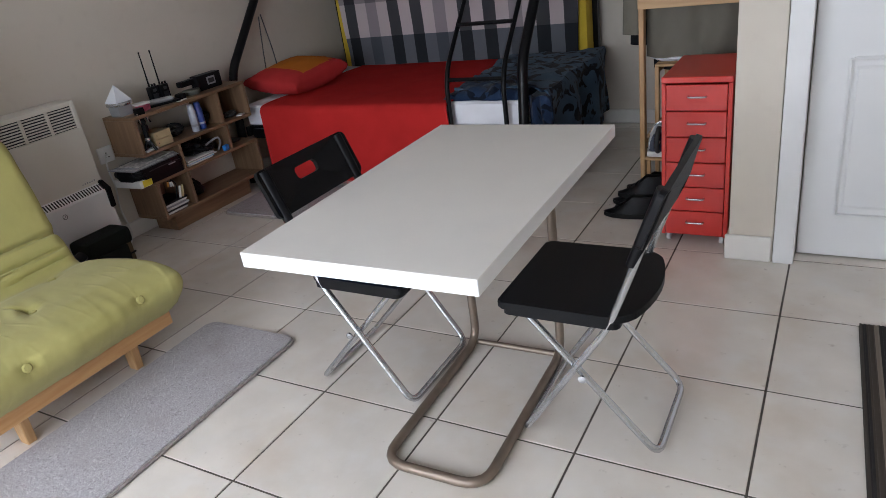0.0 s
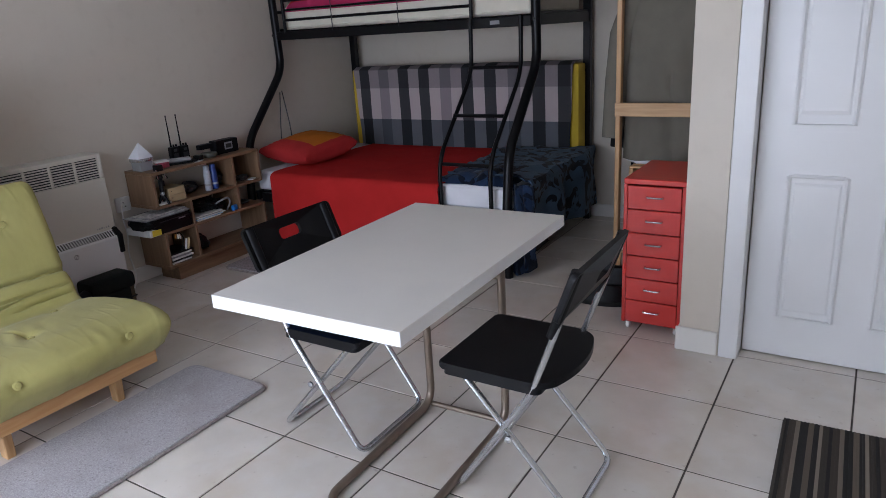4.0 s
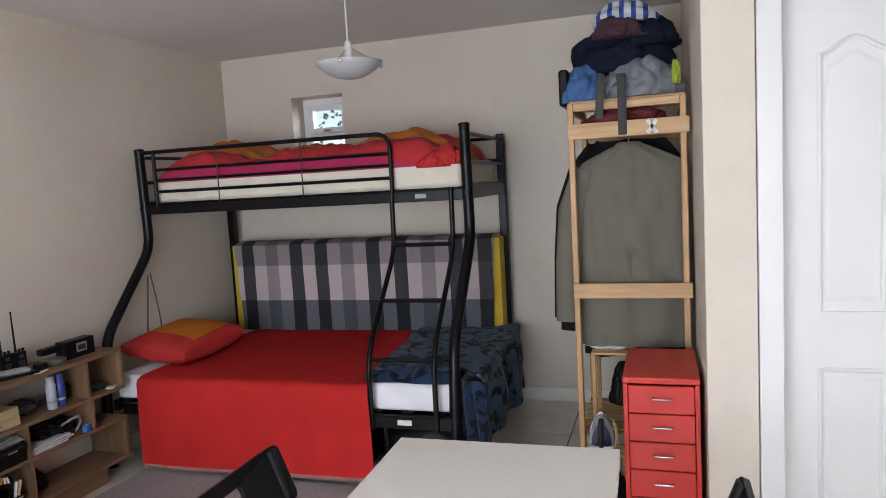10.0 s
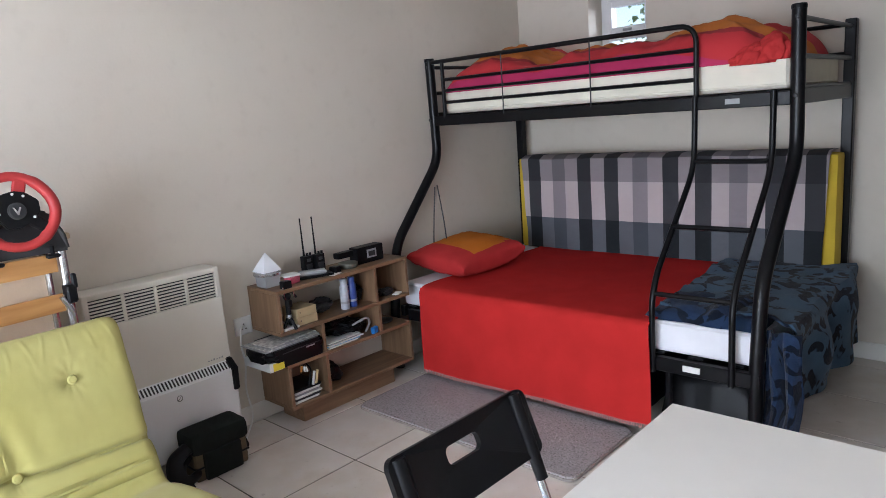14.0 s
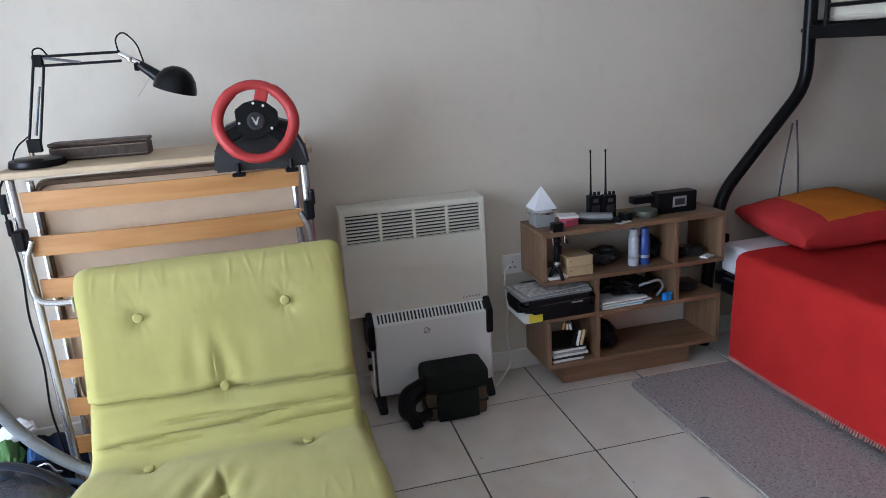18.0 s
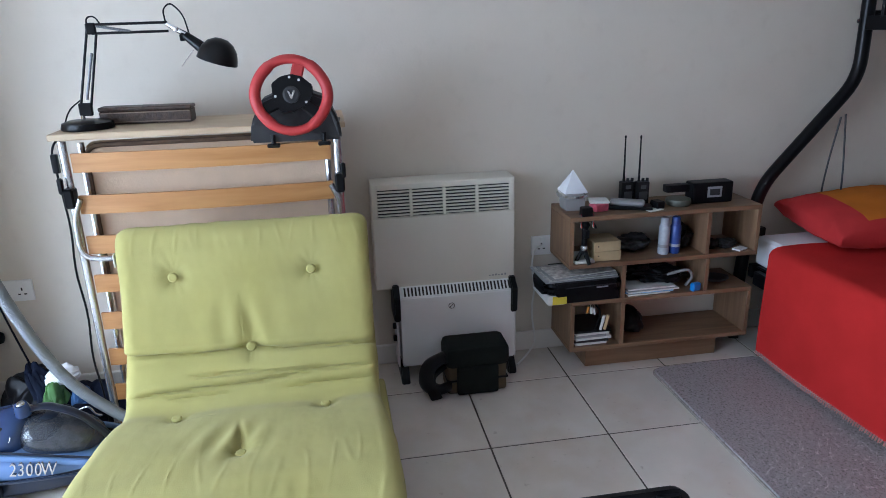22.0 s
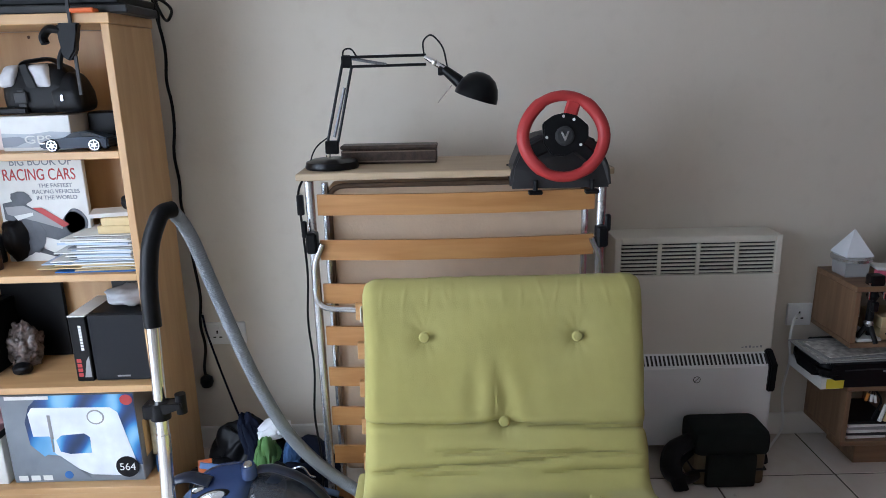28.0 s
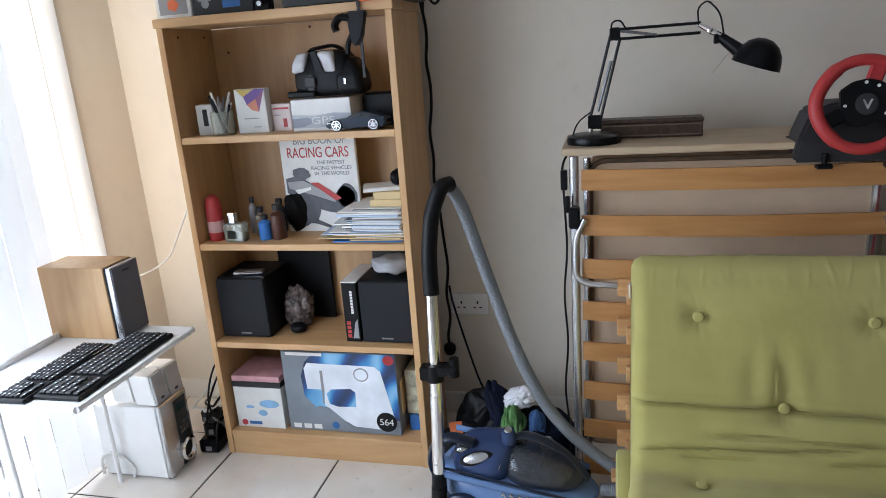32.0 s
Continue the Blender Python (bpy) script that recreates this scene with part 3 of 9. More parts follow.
def win_frame(name, x0, x1, z0, z1, w, ya, yb, parent):
    bm = bm_box((x0, ya, z0), (x0 + w, yb, z1), 0.004)
    bm_box((x1 - w, ya, z0), (x1, yb, z1), 0.004, bm)
    bm_box((x0 + w, ya, z0), (x1 - w, yb, z0 + w), 0.004, bm)
    bm_box((x0 + w, ya, z1 - w), (x1 - w, yb, z1), 0.004, bm)
    return wpart(name, bm, M_upvc, parent)


win_frame("window_frame", WX0, WX1, WZ0, WZ1, 0.045, y0, y1, win)
zs = WZ0 + (WZ1 - WZ0) * 0.45
sash = win_frame("sash", WX0 + 0.047, WX1 - 0.047, zs, WZ1 - 0.047, 0.035, y0 - 0.02, y1 - 0.012, win)
wpart("mullion", bm_box((WX0 + 0.047, y0, zs - 0.04), (WX1 - 0.047, y1, zs - 0.002), 0.003), M_upvc, win)
wpart("latch", bm_box(((WX0 + WX1) / 2 - 0.03, y0 - 0.035, zs + 0.006), ((WX0 + WX1) / 2 + 0.03, y0 - 0.021, zs + 0.022), 0.004), M_grey, sash)
for z0, z1 in ((zs + 0.036, WZ1 - 0.083), (WZ0 + 0.046, zs - 0.042)):
    p = wpart("pane", bm_box((WX0 + 0.083, y0 + 0.015, z0), (WX1 - 0.083, y0 + 0.021, z1), 0), M_glass, win)
    p.visible_shadow = False

patio = thing("window_2", "white framed glazed patio door behind blinds", "patio door", ((GX0 + GX1) / 2, YF - 0.15, 0), kind="structure")
bm = bm_box((GX0, YF - 0.2, 0), (GX0 + 0.07, YF - 0.12, GZ1), 0.004)
bm_box((GX1 - 0.07, YF - 0.2, 0), (GX1, YF - 0.12, GZ1), 0.004, bm)
bm_box((GX0 + 0.07, YF - 0.2, GZ1 - 0.07), (GX1 - 0.07, YF - 0.12, GZ1), 0.004, bm)
bm_box((GX0 + 0.07, YF - 0.2, 0), (GX1 - 0.07, YF - 0.12, 0.07), 0.004, bm)
bm_box(((GX0 + GX1) / 2 - 0.05, YF - 0.2, 0.07), ((GX0 + GX1) / 2 + 0.05, YF - 0.12, GZ1 - 0.07), 0.004, bm)
wpart("window_frame", bm, M_upvc, patio)
for x0, x1 in ((GX0 + 0.07, (GX0 + GX1) / 2 - 0.05), ((GX0 + GX1) / 2 + 0.05, GX1 - 0.07)):
    p = wpart("pane", bm_box((x0, YF - 0.165, 0.07), (x1, YF - 0.158, GZ1 - 0.07), 0), M_glass, patio)
    p.visible_shadow = False

blind = thing("vertical_blind", "white fabric vertical blind with slats turned half open", "blind", (GX0, YF + 0.05, GZ1))
wpart("head_rail", bm_box((GX0 - 0.02, YF + 0.015, GZ1 + 0.01), (GX1 + 0.05, YF + 0.06, GZ1 + 0.05), 0.004), M_upvc, blind)
slat_me = None
nsl = 34
for k in range(nsl):
    own = bmesh.new()
    n = 6
    for zz in (0.03, GZ1 + 0.01):
        for i in range(n + 1):
            u = i / n - 0.5
            own.verts.new((u * 0.089, 0.015 * math.cos(u * math.pi), zz - GZ1))
    own.verts.ensure_lookup_table()
    for i in range(n):
        own.faces.new((own.verts[i], own.verts[i + 1], own.verts[n + 2 + i], own.verts[n + 1 + i]))
    if slat_me is None:
        slat_me = mesh_of("slat", own, M_blind, True)
    else:
        own.free()
    s = new("slat", slat_me)
    s.parent = blind
    s.matrix_basis = pose(0.03 + k * (GX1 - GX0) / nsl, -0.01, 0, 0, 0, -8 + 12 * nz(k * 0.7, 3.1))

# ---- pendant lamp ----
lamp = thing("pendant_lamp", "frosted glass bowl pendant lamp hung on chains from the ceiling", "ceiling lamp", (LX, LY, ZC))
wpart("ceiling_rose", bm_lathe([(0.0, 0), (0.045, 0), (0.04, -0.02), (0.015, -0.03)], 20, m=pose(LX, LY, ZC)), M_white, lamp)
wpart("cord", bm_tube([(LX, LY, ZC - 0.02), (LX, LY, LZ + 0.10)], 0.004, 6), M_white, lamp)
wpart("lamp_holder", bm_lathe([(0.0, 0.105), (0.012, 0.105), (0.016, 0.09), (0.018, 0.05), (0.018, 0.02), (0, 0.02)], 16, m=pose(LX, LY, LZ + 0.005)), M_white, lamp)
wpart("bulb", bm_lathe([(0, -0.035), (0.018, -0.03), (0.029, -0.01), (0.028, 0.01), (0.02, 0.03), (0, 0.03)], 18, m=pose(LX, LY, LZ)), M_white, lamp, smooth=True)
wpart("bowl", bm_lathe([(0.0, -0.057), (0.03, -0.055), (0.065, -0.047), (0.1, -0.031), (0.13, -0.009), (0.15, 0.011), (0.152, 0.015), (0.146, 0.015), (0.126, -0.004), (0.096, -0.025), (0.063, -0.04), (0.03, -0.048), (0.0, -0.05)], 40, m=pose(LX, LY, LZ)), M_frost, lamp, smooth=True)
for k in range(3):
    a = radians(40 + 120 * k)
    wpart("chain", bm_tube([(LX, LY, LZ + 0.085), (LX + 0.15 * math.cos(a), LY + 0.15 * math.sin(a), LZ + 0.014)], 0.0022, 5), M_chrome, lamp)
    wpart("chain_knob", bm_lathe([(0, -0.012), (0.007, -0.008), (0.009, 0), (0.007, 0.006), (0, 0.008)], 12, m=pose(LX + 0.15 * math.cos(a), LY + 0.15 * math.sin(a), LZ + 0.006)), M_chrome, lamp, smooth=True)

# ---- table ----
table = thing("dining_table", "white laminate table on a bronze tube cantilever frame", "table", (0.973, 1.388, 0), 1.4)
own = bm_box((-0.293, -0.495, 0.700), (0.293, 0.495, 0.737), 0.0015)
for f in own.faces:
    f.material_index = 0 if f.normal.z > 0.5 else 1
part("tabletop", own, [M_table, M_tedge], table)
ZB = 0.016
for sx in (-0.168, 0.140):
    pts = rounded([(-0.013, -0.318, ZB), (sx, -0.318, ZB), (sx, 0.315, ZB), (sx, 0.315, 0.684), (sx, -0.28, 0.684)], 0.075)
    part("side_tube", bm_tube(pts, 0.0145, 12), M_bronze, table, smooth=True)
part("lower_crossbar", bm_tube([(-0.16, 0.30, ZB + 0.004), (0.135, 0.30, ZB + 0.004)], 0.010, 10), M_bronze, table, smooth=True)
part("upper_crossbar", bm_tube([(-0.16, 0.315, 0.56), (0.135, 0.315, 0.56)], 0.010, 10), M_bronze, table, smooth=True)


# ---- folding chairs ----
def folding_chair(label):
    c = thing("folding_chair", label, "chair", group="folding chairs at the table")
    hw = 0.176
    pts = rounded([(-0.163, -hw, 0.66), (-0.07, -hw, 0.40), (0.178, -hw, 0.012), (0.178, hw, 0.012), (-0.07, hw, 0.40), (-0.163, hw, 0.66)], 0.04)
    part("back_frame", bm_tube(pts, 0.0105, 10, flat=(1, 0.85)), M_silver, c, smooth=True)
    w = hw - 0.022
    pts = rounded([(0.165, -w, 0.405), (-0.178, -w, 0.012), (-0.178, w, 0.012), (0.165, w, 0.405)], 0.04)
    part("front_frame", bm_tube(pts, 0.0105, 10, flat=(1, 0.85)), M_silver, c, smooth=True)
    for s in (-1, 1):
        part("pivot", bm_lathe([(0, 0), (0.011, 0), (0.011, 0.006), (0, 0.008)], 12, m=pose(0.0, s * (hw + 0.009), 0.235, -90 * s)), M_silver, c)
        part("sleeve", bm_tube([(-0.125, s * hw, 0.575), (-0.158, s * hw, 0.66), (-0.196, s * hw, 0.765)], [0.014, 0.017, 0.017], 12, flat=(1.0, 0.9)), M_black, c, smooth=True)
    out = [(x - (0.045 * (1 - (y / 0.1875) ** 2) if x < -0.05 else 0.0) + 0.02, y) for x, y in outline_round(0.325, 0.375, [0.05, 0.015, 0.015, 0.05], 8)]
    out += [(-0.1425 - 0.045 * (1 - (y / 0.1875) ** 2), y) for y in (0.11, 0.08, 0.04, 0.0, -0.04, -0.08, -0.11)]
    part("seat", bm_prism(out, 0.02, m=pose(0.035, 0, 0.412), bevel=0.004), M_black, c)
    part("seat_rim", bm_frame(0.30, 0.372, 0.28, 0.35, 0, 0.018, 0.02, 0.02), M_black, c).matrix_basis = pose(0.055, 0, 0.396)
    own = bm_frame(0.155, 0.412, 0.040, 0.10, 0.0, 0.014, 0.02, 0.014)
    for v in own.verts:
        if abs(v.co.x) < 0.03:
            v.co.x -= 0.018
        v.co.z += -0.02 * (1 - (v.co.y / 0.206) ** 2)
    bmesh.ops.transform(own, matrix=pose(-0.172, 0, 0.698, 0, 69, 0) @ pose(0, 0, -0.007), verts=own.verts)
    part("backrest", own, M_black, c, "black plastic backrest with a grip slot")
    return c


chair = folding_chair("black plastic folding chair with silver tube legs, facing the table")
chair.matrix_basis = pose(1.317, 1.503, 0, 0, 0, 180) @ Matrix.Diagonal((1.03, 1.02, 1.0, 1))
copy_thing(chair, pose(0.574, 1.504, 0, 0, 0, 0) @ Matrix.Diagonal((1.01, 1.02, 0.988, 1)))
pad_m = pose(0.608, 1.504, 0.4285)
own = bm_cushion(0.355, 0.385, 0.045, 0.4, 0.004, 3.0, 16)
solo("seat_pad", own, mat("blue_pattern_cloth", (0.015, 0.09, 0.30), 0.8, var=0.6, scale=16, bump=0.2), "blue patterned seat pad on a folding chair", "cushion", pad_m, smooth=True)


# ---- rugs and mat ----
def rug(name, x0, x1, y0, y1, rz, label, m, h=0.019):
    cx, cy = (x0 + x1) / 2, (y0 + y1) / 2
    w, d = x1 - x0, y1 - y0
    own = bm_prism(outline_round(w, d, [0.035] * 4, 5), h, bevel=0.004)
    ob = solo(name, own, m, label, "rug", pose(cx, cy, 0.001, 0, 0, rz))
    edge = [Vector((x, y, h * 0.35)) for x, y in outline_round(w + 0.004, d + 0.004, [0.036] * 4, 6)]
    part("binding", bm_tube(edge, 0.0058, 6, closed=True), mat("rug_binding", (0.30, 0.26, 0.24), 0.95, var=0.25, scale=60, bump=0.6), ob)
    rnd = random.Random(5)
    own = bmesh.new()
    for _ in range(2600):
        px, py = (rnd.random() - 0.5) * (w - 0.02), (rnd.random() - 0.5) * (d - 0.02)
        a, L = rnd.random() * 6.28, 0.006 + 0.006 * rnd.random()
        v = [own.verts.new((px + dx, py + dy, h + dz)) for dx, dy, dz in ((-0.002, 0, 0), (0.002, 0, 0), (L * math.cos(a), L * math.sin(a), 0.0045))]
        own.faces.new(v)
    p = part("nap", own, m, ob)
    p["kind"] = "stuff"
    return ob


rug("rug", -0.312, 0.129, 0.286, 1.508, 0.6, "grey carpet runner on the tiles before the futon", M_rug)
rug("rug", -1.25, -0.028, 2.505, 3.0, 0.6, "worn grey carpet offcut beside the bed", M_rugd)
mat_st = striped("striped_weave", [(0.0, (0.06, 0.045, 0.035)), (0.16, (0.19, 0.155, 0.12)), (0.26, (0.02, 0.018, 0.016)), (0.45, (0.13, 0.10, 0.075)), (0.58, (0.02, 0.018, 0.016)), (0.7, (0.24, 0.20, 0.16)), (0.78, (0.05, 0.04, 0.032)), (0.92, (0.02, 0.018, 0.016))], 0.13, 0)
mt = solo("door_mat", bm_prism(outline_round(0.56, 0.95, [0.012] * 4, 3), 0.008, bevel=0.003), mat_st, "brown and black striped woven door mat", "mat", pose(2.24, 1.685, 0.001, 0, 0, 1.5))
own = bmesh.new()
for k in range(46):
    bm_box((-0.278 + k * 0.0122, -0.47, 0.0075), (-0.272 + k * 0.0122, 0.47, 0.0105), 0, own)
part("rib", own, mat_st, mt)["kind"] = "stuff"

# ---- garden tree behind the small window ----
tree = thing("tree", "leafy garden tree outside the small window", "tree", (-2.0, YB + 6.0, -0.14))
wpart("trunk", bm_tube([(-2.0, YB + 6.0, -0.14), (-1.95, YB + 6.05, 1.2), (-2.1, YB + 6.0, 2.6), (-1.9, YB + 6.0, 4.0)], [0.14, 0.11, 0.08, 0.03], 10), mat("bark", (0.12, 0.09, 0.06), 0.9, var=0.3, scale=20, bump=0.5, bscale=40), tree, smooth=True)
for k in range(6):
    a = k * 1.1
    wpart("limb", bm_tube([(-2.05, YB + 6.0, 1.5 + 0.3 * k), (-2.05 + 0.9 * math.cos(a), YB + 6.0 + 0.7 * math.sin(a), 2.1 + 0.35 * k)], [0.045, 0.012], 6), mat("bark_limb", (0.12, 0.09, 0.06), 0.9, var=0.3, scale=20), tree)
own = bmesh.new()
rnd = random.Random(5)
for k in range(4500):
    c = Vector((-2.0 + rnd.gauss(0, 0.75), YB + 6.0 + rnd.gauss(0, 0.5), 2.7 + rnd.gauss(0, 0.75)))
    u = Vector((rnd.uniform(-1, 1), rnd.uniform(-1, 1), rnd.uniform(-1, 1))).normalized() * rnd.uniform(0.03, 0.06)
    w = u.orthogonal().normalized() * 0.03
    own.faces.new([own.verts.new(p) for p in (c - u, c + w, c + u, c - w)])
wpart("crown", own, mat("leaves", (0.14, 0.21, 0.09), 0.6, var=0.5, scale=6), tree)

# ---- bunk bed ----
standing = known()
BX0, BX1, BY0, BY1, BYF = -1.50, 0.442, 3.475, 4.335, 3.06
bed = thing("bunk_bed", "black tubular metal bunk bed, single over double", "bunk bed", ((BX0 + BX1) / 2, 3.7, 0))
for x in (BX0, BX1):
    pts = rounded([(x, BY0, 1.705), (x, BY0 + 0.012, 1.14), (x, BYF + 0.03, 0.70), (x, BYF - 0.02, 0.35), (x, BYF - 0.02, 0.0)], 0.09, 6)
    wpart("front_post", bm_tube(pts, 0.027, 14), M_blackm, bed, "bent black front post", smooth=True)
    wpart("back_post", bm_box((x - 0.025, BY1 - 0.025, 0), (x + 0.025, BY1 + 0.025, 1.70), 0.005), M_blackm, bed)
    wpart("post_cap", bm_lathe([(0, 0.008), (0.026, 0.006), (0.029, 0), (0.029, -0.012), (0, -0.012)], 14, m=pose(x, BY0, 1.707)), M_black, bed)
    # end rails of the upper bunk
    for z in (1.665, 1.52, 1.40):
        wpart("end_rail", bm_tube([(x, BY0, z), (x, BY1, z)], 0.0105, 8), M_blackm, bed, smooth=True)
    wpart("side_rail", bm_box((x - 0.014, BY0 + 0.02, 1.335), (x + 0.014, BY1 - 0.02, 1.395), 0.003), M_blackm, bed)
    for z in (1.665, 1.37):
        wpart("bolt", bm_lathe([(0, 0), (0.009, 0), (0.008, 0.006), (0, 0.007)], 8, m=pose(x, BY0 - 0.026, z, 90)), M_dark, bed)
for y in (BY0, BY1):
    wpart("upper_rail", bm_box((BX0 + 0.02, y - 0.015, 1.335), (BX1 - 0.02, y + 0.015, 1.39), 0.003), M_blackm, bed)
for k in range(14):
    x = BX0 + 0.09 + k * (BX1 - BX0 - 0.18) / 13
    wpart("slat", bm_box((x - 0.022, BY0 - 0.005, 1.390), (x + 0.022, BY1 + 0.005, 1.398), 0.002), M_blackm, bed)
# guard rail
GXR = 0.045
for z in (1.588, 1.463):
    wpart("guard_rail", bm_tube([(BX0 + 0.10, BY0 - 0.006, z), (GXR, BY0 - 0.006, z)], 0.009, 8), M_blackm, bed, smooth=True)
wpart("guard_rail", bm_tube([(BX0 + 0.10, BY0 - 0.006, 1.528), (GXR, BY0 - 0.006, 1.528)], 0.008, 8), M_blackm, bed, smooth=True)
wpart("guard_top", bm_tube(rounded([(BX0, BY0 - 0.006, 1.69), (GXR, BY0 - 0.006, 1.69), (GXR, BY0 - 0.006, 1.36)], 0.08, 6), 0.0115, 10), M_blackm, bed, smooth=True)
wpart("guard_end", bm_tube([(BX0 + 0.10, BY0 - 0.006, 1.69), (BX0 + 0.10, BY0 - 0.006, 1.38)], 0.011, 8), M_blackm, bed, smooth=True)
for x in (-0.98, -0.46):
    wpart("guard_wire", bm_tube([(x, BY0 - 0.014, 1.69), (x, BY0 - 0.014, 1.38)], 0.0032, 6), M_dark, bed)
for z in (1.675, 1.54):
    wpart("back_guard", bm_tube([(BX0, BY1, z), (BX1, BY1, z)], 0.0105, 8), M_blackm, bed, smooth=True)
# ladder
for x in (0.045, 0.362):
    pts = rounded([(x, BY0 - 0.02, 1.395), (x, BY0 - 0.03, 1.09), (x, BYF + 0.0, 0.70), (x, BYF - 0.045, 0.60), (x, BYF - 0.045, 0.30)], 0.10, 6)
    wpart("ladder_side", bm_tube(pts, 0.0125, 10), M_blackm, bed, smooth=True)
for y, z in ((3.435, 1.118), (3.21, 0.872), (BYF - 0.03, 0.628)):
    wpart("rung", bm_tube([(0.045, y, z), (0.362, y, z)], 0.0105, 8), M_blackm, bed, smooth=True)
# lower frame
wpart("lower_rail", bm_box((BX0 + 0.12, BYF - 0.04, 0.305), (BX1 + 0.02, BYF - 0.008, 0.365), 0.004), M_blackm, bed)
wpart("lower_rail", bm_box((BX0 + 0.02, BY1 - 0.05, 0.305), (BX1 - 0.02, BY1 - 0.02, 0.365), 0.004), M_blackm, bed)
for x in (BX0 + 0.04, BX1):
    wpart("lower_end", bm_box((x - 0.015, BYF, 0.305), (x + 0.015, BY1 - 0.03, 0.365), 0.004), M_blackm, bed)
for x in (-1.2, -0.55, 0.08):
    wpart("leg", bm_tube([(x, BYF + 0.03, 0.0), (x, BYF + 0.03, 0.31)], 0.014, 8), M_blackm, bed)
for k in range(12):
    x = BX0 + 0.12 + k * (BX1 - BX0 - 0.2) / 11
    wpart("slat", bm_box((x - 0.03, BYF - 0.005, 0.366), (x + 0.03, BY1 - 0.03, 0.374), 0.002), M_blackm, bed)
own = bm_box((0.17, BYF - 0.046, 0.325), (0.24, BYF - 0.041, 0.35), 0.001)
wpart("label_plate", own, M_paper, bed)
wpart("sticker", bm_box((0.17, BY0 - 0.019, 1.352), (0.23, BY0 - 0.0155, 1.374), 0.001), M_grey, bed)
wpart("cable", bm_tube(rounded([(BX0 + 0.04, 3.40, 0.99), (BX0 + 0.05, 3.36, 0.8), (BX0 + 0.02, 3.37, 0.6), (BX0 + 0.05, 3.42, 0.4)], 0.1), 0.004, 6), M_dark, bed)
wpart("cable", bm_tube(rounded([(BX0 + 0.04, 3.42, 1.0), (BX0 + 0.10, 3.40, 0.75), (BX0 + 0.09, 3.42, 0.45)], 0.1), 0.004, 6), M_dark, bed)

# mattresses
own = bm_box((BX0 + 0.05, BY0 + 0.03, 1.40), (BX1 - 0.04, BY1 - 0.04, 1.54), 0.03, seg=3)
mt1 = solo("mattress", own, M_cream, "cream single mattress on the upper bunk", "mattress", smooth=True)
for z in (1.418, 1.522):
    part("piping", bm_tube([Vector((BX0 + 0.05 + (BX1 - BX0 - 0.09) * (0.5 + x / 1.0), (BY0 + BY1) / 2 - 0.005 + y * (BY1 - BY0 - 0.066), z)) for x, y in outline_round(1.0, 1.0, [0.03] * 4, 4)], 0.005, 6, closed=True), M_cream, mt1, smooth=True)
own = bm_box((BX0 + 0.06, BYF + 0.0, 0.376), (BX1 + 0.01, BY1 - 0.05, 0.505), 0.03, seg=3)
solo("mattress", own, M_sheet, "white sheeted double mattress on the lower bunk", "mattress", smooth=True)


# bed linen
def duvet_mat():
    m = bpy.data.materials.new("banded_duvet_cotton")
    m.use_nodes = True
    nt = m.node_tree
    b = nt.nodes["Principled BSDF"]
    b.inputs["Roughness"].default_value = 0.9
    tc = nt.nodes.new("ShaderNodeTexCoord")
    sp = nt.nodes.new("ShaderNodeSeparateXYZ")
    nt.links.new(tc.outputs["Object"], sp.inputs[0])
    n = nt.nodes.new("ShaderNodeTexNoise")
    n.inputs["Scale"].default_value = 2.0

    def calc(op, a, b):
        q = nt.nodes.new("ShaderNodeMath")
        q.operation = op
        for k, v in enumerate((a, b)):
            if isinstance(v, float):
                q.inputs[k].default_value = v
            else:
                nt.links.new(v, q.inputs[k])
        return q.outputs[0]

    nt.links.new(tc.outputs["Object"], n.inputs["Vector"])
    across = calc("MULTIPLY", calc("SUBTRACT", sp.outputs["Y"], BY0), 0.9)
    up = calc("MULTIPLY", calc("SUBTRACT", sp.outputs["Z"], 1.515), 1.5)
    ends = calc("MULTIPLY", calc("POWER", calc("ABSOLUTE", calc("ADD", sp.outputs["X"], 0.62), 0.0), 3.0), 0.22)
    band = calc("ADD", calc("ADD", across, up), calc("ADD", ends, calc("MULTIPLY", n.outputs["Fac"], 0.30)))
    cr = nt.nodes.new("ShaderNodeValToRGB")
    cr.color_ramp.interpolation = "CONSTANT"
    cols = [(0.0, (0.40, 0.02, 0.09)), (0.30, (0.45, 0.022, 0.028)), (0.48, (0.27, 0.016, 0.02)), (0.53, (0.48, 0.14, 0.014)), (0.95, (0.45, 0.025, 0.03))]
    el = cr.color_ramp.elements
    while len(el) < len(cols):
        el.new(0.5)
    for e, (p, c) in zip(el, cols):
        e.position, e.color = p, (*c, 1)
    nt.links.new(band, cr.inputs["Fac"])
    nt.links.new(cr.outputs["Color"], b.inputs["Base Color"])
    return m


M_duvet = duvet_mat()


